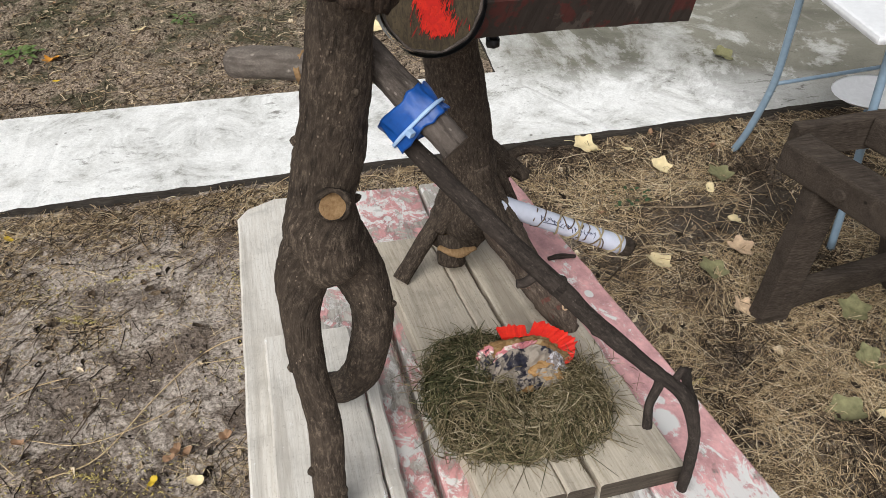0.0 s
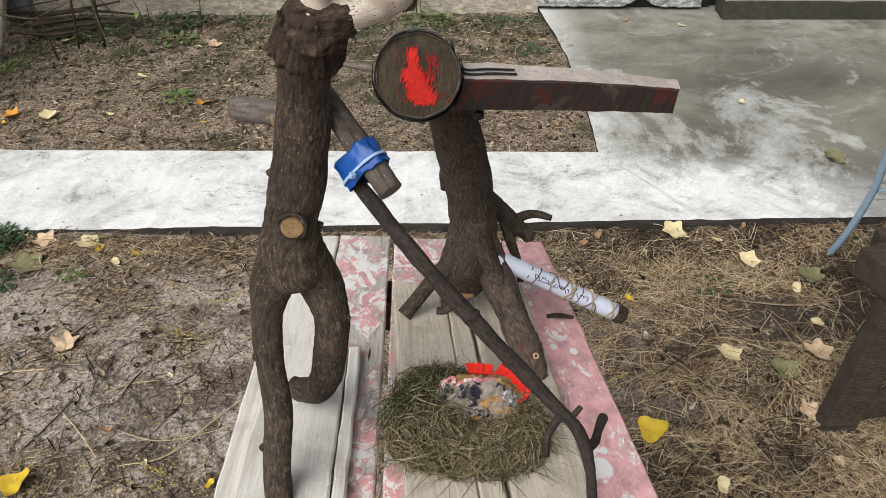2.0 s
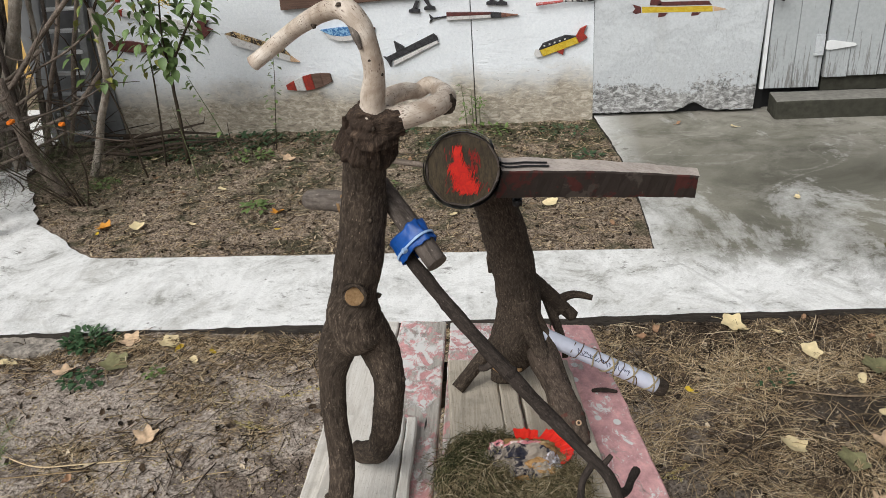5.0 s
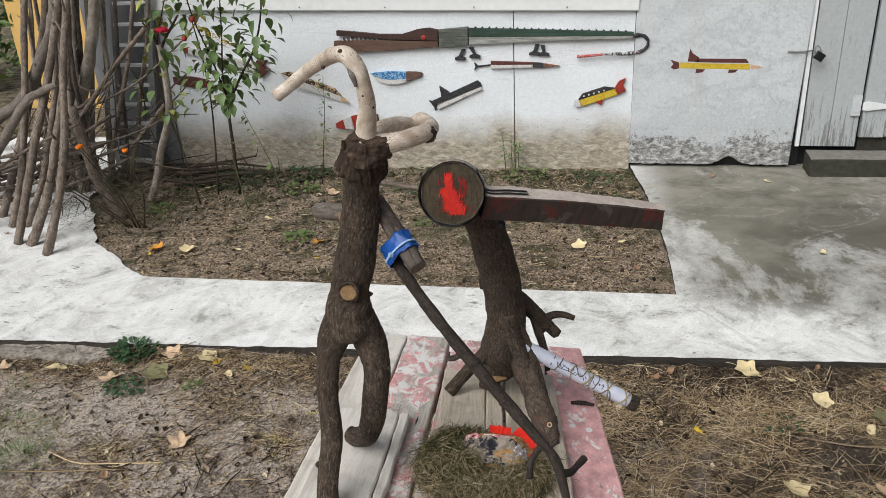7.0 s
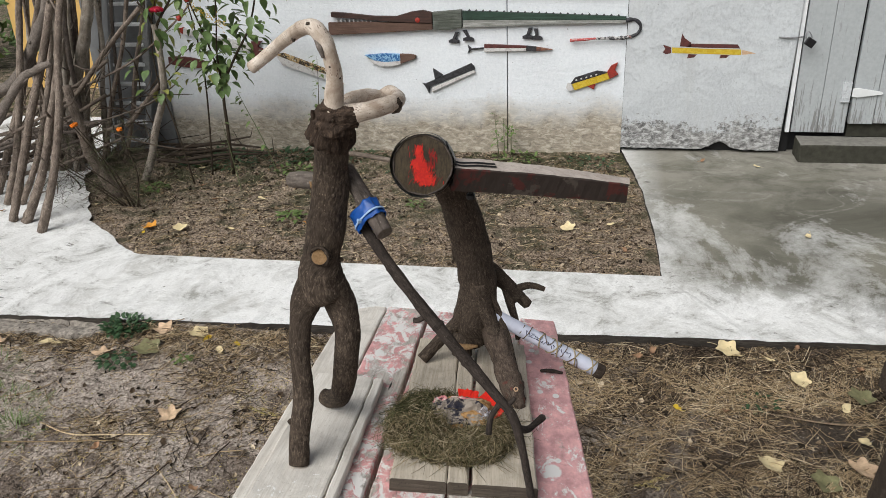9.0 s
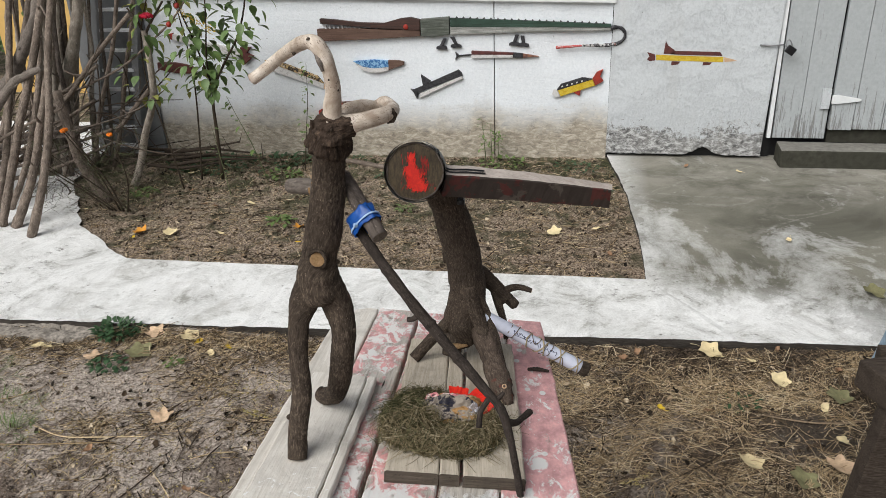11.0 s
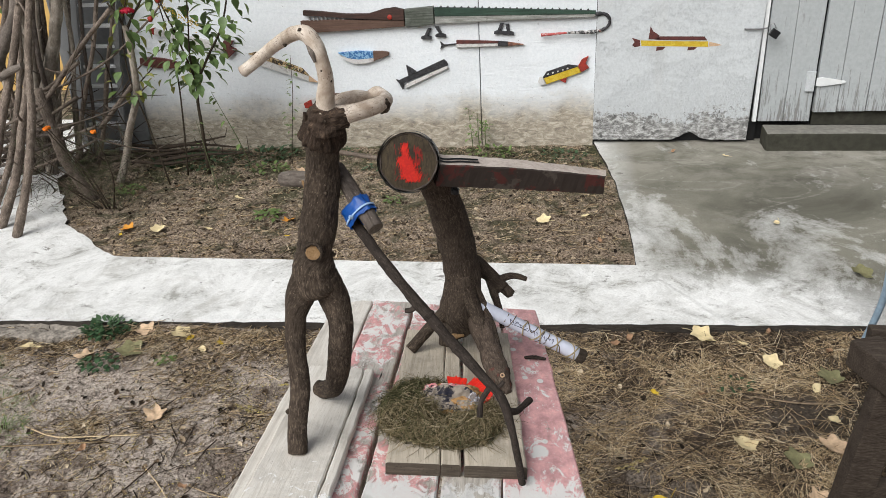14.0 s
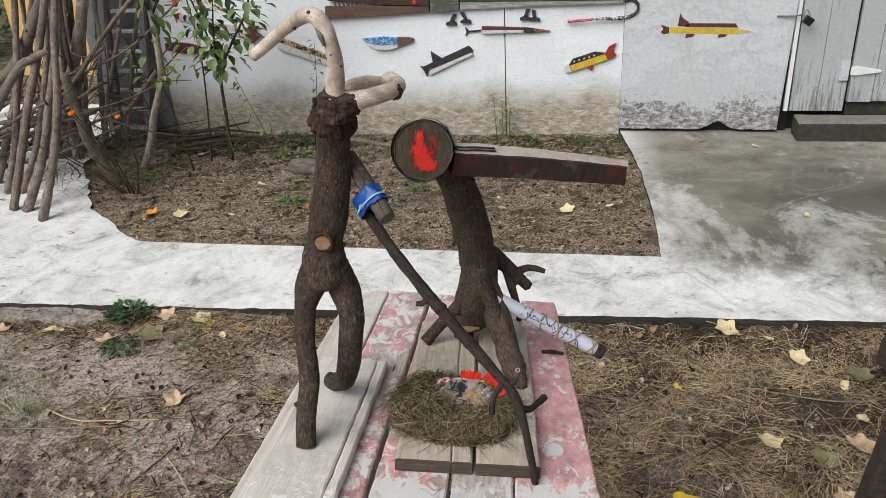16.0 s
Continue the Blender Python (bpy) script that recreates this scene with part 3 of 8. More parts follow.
    lock=plain("black_padlock", (0.02, 0.02, 0.022), 0.35, 0.3),
    f_green=grain("dark_green_paint", (0.010, 0.013, 0.012), (0.024, 0.052, 0.036), (0.055, 0.105, 0.078), "x", 0.7, 0.3),
    f_pale=grain("whitish_green_paint", (0.05, 0.057, 0.05), (0.20, 0.205, 0.185), (0.56, 0.56, 0.54), "x", 0.7, 0.4),
    f_brown=grain("brown_jaw_wood", (0.045, 0.030, 0.024), (0.115, 0.070, 0.053), (0.19, 0.125, 0.098), "x", 0.8, 0.35),
    f_dark=grain("dark_jaw_wood", (0.014, 0.011, 0.010), (0.050, 0.034, 0.029), (0.11, 0.055, 0.046), "x", 0.75, 0.35),
    f_tail=daubed("mottled_tail_paint", (0.50, 0.49, 0.48), (0.025, 0.025, 0.028), 0.5, 48, 0.7, (0.30, 0.13, 0.11)),
    f_pink=daubed("worn_pink_red_paint", (0.46, 0.085, 0.080), (0.55, 0.40, 0.38), 0.56, 60, 0.7),
    f_nose=daubed("faded_orange_wood", (0.26, 0.12, 0.075), (0.12, 0.06, 0.05), 0.52, 60, 0.7),
    neckpaint=grain("mottled_neck_paint", (0.018, 0.026, 0.021), (0.065, 0.075, 0.058), (0.24, 0.25, 0.23), "x", 0.7, 0.4),
    f_spots=daubed("brown_spotted_paint", (0.48, 0.34, 0.17), (0.025, 0.02, 0.016), 0.5, 42, 0.7, (0.60, 0.56, 0.48)),
    f_red=daubed("faded_red_paint", (0.36, 0.035, 0.022), (0.25, 0.03, 0.02), 0.5, 40, 0.6),
    f_yellow=daubed("yellow_paint", (0.56, 0.38, 0.02), (0.62, 0.46, 0.05), 0.5, 40, 0.6),
    f_maroon=daubed("maroon_paint", (0.12, 0.035, 0.03), (0.085, 0.028, 0.025), 0.5, 40, 0.6),
    f_black=daubed("black_paint", (0.022, 0.022, 0.025), (0.045, 0.045, 0.05), 0.5, 50, 0.6),
    f_white=daubed("white_craft_paint", (0.62, 0.61, 0.60), (0.46, 0.44, 0.43), 0.56, 40, 0.6),
    f_blue=daubed("blue_scale_paint", (0.03, 0.14, 0.36), (0.26, 0.47, 0.68), 0.5, 55, 0.55),
    f_tip=daubed("bare_pencil_wood", (0.62, 0.44, 0.29), (0.55, 0.37, 0.23), 0.5, 40, 0.7),
)


# ---------------------------------------------------------------- mesh words
def mesh_of(bm, name, materials, smooth=False):
    me = bpy.data.meshes.new(name)
    bm.normal_update()
    bm.to_mesh(me)
    bm.free()
    for mat in materials if isinstance(materials, (list, tuple)) else [materials]:
        me.materials.append(mat)
    if smooth:
        me.polygons.foreach_set("use_smooth", [True] * len(me.polygons))
    return me


def part(name, bm, material, parent, label="", smooth=False):
    ob = new(name, mesh_of(bm, name, material, smooth))
    ob.parent = parent
    if label:
        tagged(ob, label)
    return ob


def thing(name, label, category, group="", kind="", at=(0, 0, 0)):
    ob = new(name)
    ob.empty_display_size = 0.05
    ob.location = at
    return tagged(ob, label, category, group, kind)


def solid(name, bm, material, label, category, group="", kind="", smooth=False):
    return tagged(new(name, mesh_of(bm, name, material, smooth)), label, category, group, kind)


def spline(points, radii, steps):
    """A smooth line through points, with radii, as Catmull-Rom."""
    p = [Vector(q) for q in points]
    p = [2 * p[0] - p[1]] + p + [2 * p[-1] - p[-2]]
    r = [radii[0]] + list(radii) + [radii[-1]]
    out = []
    for i in range(1, len(p) - 2):
        for s in range(steps):
            t = s / steps
            a, b, c, d = p[i - 1], p[i], p[i + 1], p[i + 2]
            q = 0.5 * (2 * b + (c - a) * t + (2 * a - 5 * b + 4 * c - d) * t * t + (3 * b - a - 3 * c + d) * t ** 3)
            out.append((q, r[i] + (r[i + 1] - r[i]) * (t * t * (3 - 2 * t))))
    out.append((p[-2], r[-2]))
    return out


def limb(bm, points, radii, sides=14, steps=6, rough=0.06, lump=0.10, cap=True, round_end=False, uv=True):
    """Sweeps a bumpy limb along points into bm; the cap faces get material slot 1 when there is one."""
    line = spline(points, radii, steps)
    layer = bm.loops.layers.uv.verify() if uv else None
    up = Vector((0.31, 0.52, 0.8)).normalized()
    rings, along, far = [], [], 0.0
    side = None
    for i, (q, r) in enumerate(line):
        d = (line[min(i + 1, len(line) - 1)][0] - line[max(i - 1, 0)][0]).normalized()
        if side is None:
            side = d.cross(up).normalized()
        side = (side - d * side.dot(d)).normalized()
        other = d.cross(side)
        if i:
            far += (q - line[i - 1][0]).length
        along.append(far)
        ring = []
        for k in range(sides):
            an = 2 * math.pi * k / sides
            way = side * math.cos(an) + other * math.sin(an)
            w = 1 + lump * noise.noise((q + way * r) * 38) + rough * noise.noise((q + way * r) * 190)
            ring.append(bm.verts.new(q + way * r * w))
        rings.append(ring)
    for i in range(len(rings) - 1):
        for k in range(sides):
            j = (k + 1) % sides
            f = bm.faces.new((rings[i][k], rings[i][j], rings[i + 1][j], rings[i + 1][k]))
            f.smooth = True
            if uv:
                w = 2 * math.pi * line[i][1] / sides
                for lp, (a, b) in zip(f.loops, ((k, i), (k + 1, i), (k + 1, i + 1), (k, i + 1))):
                    lp[layer].uv = (a * w, along[b])
    if cap:
        for ring, turn, at in ((rings[0], True, 0), (rings[-1], False, -1)):
            c = line[at][0].copy()
            if round_end:
                d = (line[at][0] - line[1 if at == 0 else -2][0]).normalized()
                c += d * line[at][1] * 0.5
            v = bm.verts.new(c)
            for k in range(sides):
                j = (k + 1) % sides
                f = bm.faces.new((ring[j], ring[k], v) if turn else (ring[k], ring[j], v))
                f.smooth = round_end
                f.material_index = 0 if round_end else 1
                if uv:
                    for lp in f.loops:
                        lp[layer].uv = (lp.vert.co.x, lp.vert.co.y)
    return bm


def limb_part(name, points, radii, material, parent, label="", end=None, **k):
    bm = bmesh.new()
    limb(bm, points, radii, **k)
    return part(name, bm, [material, end or material], parent, label)


def bar(bm, low, high, bevel=0.0015, m=None):
    """A box between two corners with worn edges."""
    lo, hi = Vector(low), Vector(high)
    made = bmesh.ops.create_cube(bm, size=1.0)
    for v in made["verts"]:
        v.co = Vector([lo[i] + (v.co[i] + 0.5) * (hi[i] - lo[i]) for i in range(3)])
    if bevel:
        es = list({e for v in made["verts"] for e in v.link_edges})
        made = bmesh.ops.bevel(bm, geom=es, offset=bevel, segments=2, affect='EDGES', profile=0.6)
    if m is not None:
        bmesh.ops.transform(bm, matrix=m, verts=list({v for f in made["faces"] for v in f.verts}) if bevel else made["verts"])
    return bm


def worn(bm, size, amount, cells=20.0):
    """Pushes verts about by noise for uneven sawn edges."""
    for v in bm.verts:
        v.co += Vector((noise.noise(v.co * cells), noise.noise(v.co * cells + Vector((9, 1, 3))), noise.noise(v.co * cells + Vector((2, 7, 5))))) * amount
    return bm


def plank(outline, thick, jitter=0.001, cuts=14):
    """A plank from (left, right) widths along its length: rows of (v, left, right); top at z = 0."""
    bm = bmesh.new()
    rows = []
    for v, l, r in outline:
        rows.append([bm.verts.new((u + jitter * noise.noise(Vector((u * 31, v * 37, 1))), v + jitter * noise.noise(Vector((u * 41, v * 5, 4))), z - (0.0 if z < 0 else 0.0008 * abs(noise.noise(Vector((u * 60, v * 21, 8))))))) for u, z in
                     ((l, -thick), (l, -0.002), (l + 0.002, 0.0), ((l + r) / 2, 0.0), (r - 0.002, 0.0), (r, -0.002), (r, -thick))])
    for a, b in zip(rows, rows[1:]):
        for k in range(7):
            j = (k + 1) % 7
            bm.faces.new((a[k], b[k], b[j], a[j]))
    for end in (bm.faces.new(rows[0]), bm.faces.new(rows[-1][::-1])):
        end.material_index = 1
    bmesh.ops.recalc_face_normals(bm, faces=bm.faces)
    return bm


def rows_between(v0, v1, left, right, count=16):
    return [(v0 + (v1 - v0) * i / count, left(v0 + (v1 - v0) * i / count), right(v0 + (v1 - v0) * i / count)) for i in range(count + 1)]


def slab(outline, y0, y1, bevel=0.002):
    """An upright board: outline in (x, z), from y0 (front) to y1 (back)."""
    bm = bmesh.new()
    f = bm.faces.new([bm.verts.new((x, y0, z)) for x, z in outline])
    ext = bmesh.ops.extrude_face_region(bm, geom=[f])
    bmesh.ops.translate(bm, vec=(0, y1 - y0, 0), verts=[v for v in ext["geom"] if isinstance(v, bmesh.types.BMVert)])
    bmesh.ops.recalc_face_normals(bm, faces=bm.faces)
    if bevel:
        front = [e for e in bm.edges if all(abs(v.co.y - y0) < 1e-6 for v in e.verts)]
        bmesh.ops.bevel(bm, geom=front, offset=bevel, segments=2, affect='EDGES', clamp_overlap=True)
    bmesh.ops.triangulate(bm, faces=[f for f in bm.faces if len(f.verts) > 4])
    return bm


def flat_slab(outline, z0, z1):
    bm = bmesh.new()
    f = bm.faces.new([bm.verts.new((x, y, z1)) for x, y in outline])
    ext = bmesh.ops.extrude_face_region(bm, geom=[f])
    bmesh.ops.translate(bm, vec=(0, 0, z0 - z1), verts=[v for v in ext["geom"] if isinstance(v, bmesh.types.BMVert)])
    bmesh.ops.recalc_face_normals(bm, faces=bm.faces)
    bmesh.ops.triangulate(bm, faces=[f for f in bm.faces if len(f.verts) > 4])
    return bm


def strands(rows, sides=3):
    """Many thin strands as one mesh from rows of (points, radius)."""
    verts, faces = [], []
    for pts, r in rows:
        base = len(verts)
        n = len(pts)
        for i, q in enumerate(pts):
            d = (pts[min(i + 1, n - 1)] - pts[max(i - 1, 0)]).normalized()
            s = d.orthogonal().normalized()
            o = d.cross(s)
            rr = r * (1.0 if 0 < i < n - 1 else 0.5)
            for k in range(sides):
                an = 2 * math.pi * k / sides
                verts.append(q + (s * math.cos(an) + o * math.sin(an)) * rr)
        for i in range(n - 1):
            for k in range(sides):
                j = (k + 1) % sides
                a = base + i * sides
                faces.append((a + k, a + j, a + sides + j, a + sides + k))
        faces.append(tuple(base + k for k in range(sides))[::-1])
        faces.append(tuple(base + (n - 1) * sides + k for k in range(sides)))
    return verts, faces


def strand_mesh(name, groups):
    """One mesh of strands, in several materials: groups of (rows, material)."""
    verts, faces, idx = [], [], []
    me = bpy.data.meshes.new(name)
    for n, (rows, mat) in enumerate(groups):
        v, f = strands(rows)
        o = len(verts)
        verts += v
        faces += [tuple(i + o for i in q) for q in f]
        idx += [n] * len(f)
        me.materials.append(mat)
    me.from_pydata(verts, [], faces)
    me.polygons.foreach_set("material_index", idx)
    me.polygons.foreach_set("use_smooth", [True] * len(faces))
    me.update()
    return me


# ---------------------------------------------------------------- the lie of the land
KERB = lambda x: 2.655 + 0.045 * x + 0.006 * noise.noise(Vector((x * 3.1, 0, 0))) + 0.003 * noise.noise(Vector((x * 17, 2, 0)))
TOP = lambda x: 0.080 + 0.012 * max(-3.2, min(2.0, x))
WALL = 4.604
BED = ((-2.076, 3.091), (-1.0, 3.10), (0.152, 3.093), (0.143, 3.52), (0.093, 4.10), (0.005, 4.70), (-3.2, 4.70), (-2.95, 4.05), (-2.72, 3.72), (-2.5, 3.44))


def in_bed(x, y, grow=0.0):
    inside, n = False, len(BED)
    cx, cy = -1.3, 3.8
    for i in range(n):
        (x1, y1), (x2, y2) = BED[i], BED[(i + 1) % n]
        x1, x2 = x1 + grow * (1 if x1 > cx else -1), x2 + grow * (1 if x2 > cx else -1)
        y1, y2 = y1 + grow * (1 if y1 > cy else -1), y2 + grow * (1 if y2 > cy else -1)
        if (y1 > y) != (y2 > y) and x < (x2 - x1) * (y - y1) / (y2 - y1) + x1:
            inside = not inside
    return inside


def land(x, y):
    """Height of the soil."""
    v = Vector((x, y, 0))
    rough = 0.012 * noise.noise(v * 2.3) + 0.008 * noise.noise(v * 9) + 0.0050 * noise.noise(v * 27) + 0.0032 * noise.noise(v * 55)
    if in_bed(x, y, 0.07):
        return TOP(x) - 0.016 + 0.8 * rough + 0.009 * noise.noise(v * 15)
    near = max(0.0, 1 - abs(y - KERB(x)) / 0.5) if y < KERB(x) + 0.2 else 0.0
    lip = 0.020 * max(0.0, 1 - abs(y - KERB(x)) / 0.16) if y < KERB(x) + 0.2 and x > -1.84 else 0.0
    return rough + lip + 0.016 * near + 0.022 * max(0, min(1, x + 0.4)) * near


def graded(lo, hi, step, far, n):
    mid = list(np.arange(lo, hi + step / 2, step))
    out = [(far - (hi - lo) / 2) * (i / n) ** 3 for i in range(1, n + 1)]
    return [lo - o for o in out[::-1]] + mid + [mid[-1] + o for o in out]


def build_ground():
    xs, ys = graded(-2.9, 1.5, 0.013, 60, 14), graded(1.0, 4.75, 0.013, 60, 14)
    verts = [(x, y, land(x, y) if -4 < x < 2.5 and -0.5 < y < 5.2 else 0.0) for y in ys for x in xs]
    w = len(xs)
    faces = [(j * w + i, j * w + i + 1, (j + 1) * w + i + 1, (j + 1) * w + i) for j in range(len(ys) - 1) for i in range(w - 1)]
    me = bpy.data.meshes.new("ground")
    me.from_pydata(verts, [], faces)
    me.polygons.foreach_set("use_smooth", [True] * len(faces))
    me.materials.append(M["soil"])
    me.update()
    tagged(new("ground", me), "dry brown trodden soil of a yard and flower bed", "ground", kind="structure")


def build_paving():
    def ragged(a, b, n, amount):
        (x1, y1), (x2, y2) = a, b
        out = []
        for i in range(n):
            t = i / n
            x, y = x1 + (x2 - x1) * t, y1 + (y2 - y1) * t
            j = amount * (noise.noise(Vector((x * 6, y * 6, 3))) + 0.6 * noise.noise(Vector((x * 25, y * 25, 1))))
            out.append((x + j, y + j))
        return out
    front = [(x, KERB(x)) for x in np.arange(-6.5, 3.6, 0.04)]
    edge = [(3.6, KERB(3.6)), (3.6, 4.66), (0.012, 4.66)]
    bed = ragged((0.012, 4.60), (0.093, 4.10), 14, 0.006) + ragged((0.093, 4.10), (0.143, 3.52), 14, 0.006) + ragged((0.143, 3.52), (0.152, 3.093), 10, 0.006)
    bed += ragged((0.152, 3.093), (-2.076, 3.091), 60, 0.006) + ragged((-2.076, 3.091), (-2.5, 3.44), 14, 0.012)
    bed += ragged((-2.5, 3.44), (-2.95, 4.05), 16, 0.02) + ragged((-2.95, 4.05), (-3.2, 5.2), 14, 0.02)
    outline = front + edge + bed + [(-3.2, 5.2), (-6.5, 5.2)]
    bm = flat_slab(outline, -0.03, 0.08)
    for v in bm.verts:
        v.co.z += TOP(v.co.x) - 0.08
    for v in bm.verts:
        if v.co.z > 0.02 and abs(v.co.y - KERB(v.co.x)) < 0.004:
            v.co.z -= 0.006 + 0.006 * noise.noise(v.co * 20)
    bm.normal_update()
    # upright faces of the paving take the near-black kerb colour
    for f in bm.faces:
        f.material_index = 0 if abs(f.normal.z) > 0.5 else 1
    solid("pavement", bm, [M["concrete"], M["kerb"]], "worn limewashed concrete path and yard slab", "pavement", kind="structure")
    # the older, lower ledge that shows before the path's foot at one end
    bm = bmesh.new()
    xs, cut = [-5.2 + 0.5 * i for i in range(5)] + [-2.68 + 0.011 * i for i in range(78)], 16
    grid = []
    for x in xs:
        row = []
        for j in range(cut + 1):
            t = j / cut
            y, z = (2.478 - 0.004 * math.sin(t * 9), -0.05 + 0.26 * t) if t < 0.32 else (2.478 + (t - 0.32) * 0.19, 0.033)
            v = Vector((x, y, z))
            chip = 0.012 * noise.noise(v * 7) + 0.010 * noise.noise(v * 23) + 0.005 * noise.noise(v * 61)
            seam = -0.016 * math.exp(-((y - 2.545 - 0.012 * noise.noise(Vector((x * 5, 0, 3)))) / 0.006) ** 2) if t > 0.32 else 0.0
            row.append(bm.verts.new((x, y + 0.045 * max(0, (x + 1.95) / 0.13) + chip * (0.9 if t < 0.4 else 0.3), z + seam + chip * (0.2 if t < 0.3 else 0.7))))
        grid.append(row)
    for p, q in zip(grid, grid[1:]):
        for j in range(cut):
            bm.faces.new((p[j], p[j + 1], q[j + 1], q[j]))
    bmesh.ops.recalc_face_normals(bm, faces=bm.faces)
    solid("kerb_ledge", bm, M["ledge"], "crumbling grey concrete ledge at the foot of the path", "kerb", kind="structure")


build_ground()
build_paving()


# ---------------------------------------------------------------- the shed wall
def build_wall():
    top = lambda x: 1.04 - 0.024 * x
    # plastered parapet, in two lengths that meet at a crack
    for lo, hi in ((-2.72, -0.6215), (-0.6160, 0.004)):
        bm = bmesh.new()
        n, m = max(8, int((hi - lo) / 0.03)), 36
        grid = []
        for j in range(m + 1):
            row = []
            for i in range(n + 1):
                x = lo + (hi - lo) * i / n
                z = -0.1 + (top(x) + 0.1) * j / m
                d = 0.006 * noise.noise(Vector((x * 4, z * 5, 2))) + 0.004 * noise.noise(Vector((x * 15, z * 22, 7))) * max(0.25, 1.3 - 1.6 * z)
                row.append(bm.verts.new((x, WALL + d, z)))
            grid.append(row)
        for j in range(m):
            for i in range(n):
                bm.faces.new((grid[j][i], grid[j][i + 1], grid[j + 1][i + 1], grid[j + 1][i])).smooth = True
        rim = [grid[0], [r[-1] for r in grid], grid[-1][::-1], [r[0] for r in grid][::-1]]
        for line in rim:
            line = [bm.verts.new(v.co) for v in line]
            back = [bm.verts.new((v.co.x, WALL + 0.2, v.co.z)) for v in line]
            for i in range(len(line) - 1):
                bm.faces.new((line[i + 1], line[i], back[i], back[i + 1]))
        bmesh.ops.recalc_face_normals(bm, faces=bm.faces)
        solid("wall_north", bm, M["plaster"], "limewashed rough plaster wall stained brown near the soil", "wall", kind="structure")
    bm = bmesh.new()
    bar(bm, (-0.625, WALL + 0.03, -0.1), (-0.612, WALL + 0.19, 1.05), 0)
    solid("wall_joint", bm, M["dark"], "dark open joint between two lengths of wall", "joint", kind="structure")
    # the siding board along the wall's head
    board = thing("trim", "white-painted horizontal siding board on the wall's head", "trim", kind="structure")
    part("board", slab([(-2.70, 0.972), (0.018, 0.905), (0.02, 1.032), (-2.69, 1.105)], WALL - 0.028, WALL - 0.003, 0.003), M["wash"], board)
    for i in range(11):
        x = -2.5 + 0.24 * i
        bm = bmesh.new()
        bmesh.ops.create_uvsphere(bm, u_segments=8, v_segments=5, radius=0.005)
        bmesh.ops.transform(bm, matrix=pose(x, WALL - 0.028, 1.09 - 0.025 * (x + 2.7) - (0.10 if i % 2 else 0.02)), verts=bm.verts)
        part("nail_head", bm, M["steel"], board)
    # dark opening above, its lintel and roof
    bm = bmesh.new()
    # the unlit interior's darkness is put into this back wall's near-black colour
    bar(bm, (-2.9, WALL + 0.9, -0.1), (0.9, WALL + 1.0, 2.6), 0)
    solid("wall_back", bm, M["dark"], "back wall inside the shed, coloured near-black for the unlit interior", "wall", kind="structure")
    bm = bmesh.new()
    bar(bm, (-2.9, WALL + 0.005, 1.75), (3.6, WALL + 0.2, 2.5), 0)
    solid("wall_upper", bm, M["plaster"], "limewashed wall above the dark opening", "wall", kind="structure")
    bm = bmesh.new()
    bar(bm, (-3.1, WALL - 0.25, 2.5), (3.7, WALL + 1.2, 2.56), 0.004)
    solid("roof", bm, M["slate"], "flat grey sheet roof of the shed", "roof", kind="structure")
    bm = bmesh.new()
    bar(bm, (-2.9, WALL + 0.205, -0.1), (-2.72, WALL + 0.9, 2.5), 0)
    solid("wall_west", bm, M["plaster"], "limewashed end wall of the shed", "wall", kind="structure")
    bm = bmesh.new()
    bar(bm, (-2.72, WALL + 0.005, 1.08), (-2.60, WALL + 0.10, 1.75), 0.003)
    solid("window_post", bm, M["wash"], "white post beside the dark opening", "post", kind="structure")
    # shade behind the hatch is painted as a near-black wall
    bm = bmesh.new()
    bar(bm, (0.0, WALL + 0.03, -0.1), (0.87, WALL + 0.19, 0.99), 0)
    solid("wall_behind_panel", bm, M["dark"], "shed wall behind the low panel, coloured near-black for shade", "wall", kind="structure")
    # the low hatch with a ragged foot, locked to the door post
    hatch = thing("hatch", "low whitewashed hatch with peeling paint and a ragged foot", "hatch", kind="structure")
    foot = []
    for i in range(45):
        x = 0.819 - 0.815 * i / 44
        z = 0.100 + 0.008 * noise.noise(Vector((x * 30, 0, 5))) + 0.045 * math.exp(-((x - 0.52) / 0.055) ** 2)
        foot.append((x, z))
    bm = slab([(0.008, 0.985), (0.845, 0.965)] + foot, WALL - 0.018, WALL + 0.02, 0.004)
    part("panel", bm, M["peel"], hatch)
    hasp = bmesh.new()
    limb(hasp, [(0.745, WALL - 0.024, 0.692), (0.80, WALL - 0.027, 0.69), (0.862, WALL - 0.024, 0.695)], [0.004, 0.004, 0.004], 8, 4, 0, 0)
    part("bolt", hasp, M["steel"], hatch, "grey steel bolt")
    lock = thing("padlock", "black padlock hanging askew from the hatch's bolt", "padlock")
    bm = bmesh.new()
    bar(bm, (-0.022, -0.011, -0.02), (0.022, 0.011, 0.02), 0.004, pose(0.886, WALL - 0.055, 0.672, 0, 32, 0))
    part("body", bm, M["lock"], lock)
    bm = bmesh.new()
    limb(bm, [(0.866, WALL - 0.05, 0.686), (0.864, WALL - 0.045, 0.712), (0.879, WALL - 0.045, 0.72), (0.893, WALL - 0.05, 0.694)], [0.003] * 4, 8, 5, 0, 0)
    part("shackle", bm, M["steel"], lock)
    bm = bmesh.new()
    bar(bm, (0.842, WALL - 0.006, 0.20), (0.862, WALL + 0.02, 1.75), 0.002)
    solid("door_stop", bm, M["wash"], "narrow white batten between hatch and door", "batten", kind="structure")
    # the plank door and its fixed side
    door = thing("door_1", "white plank door with worn grey foot and strap hinge", "door", kind="structure")
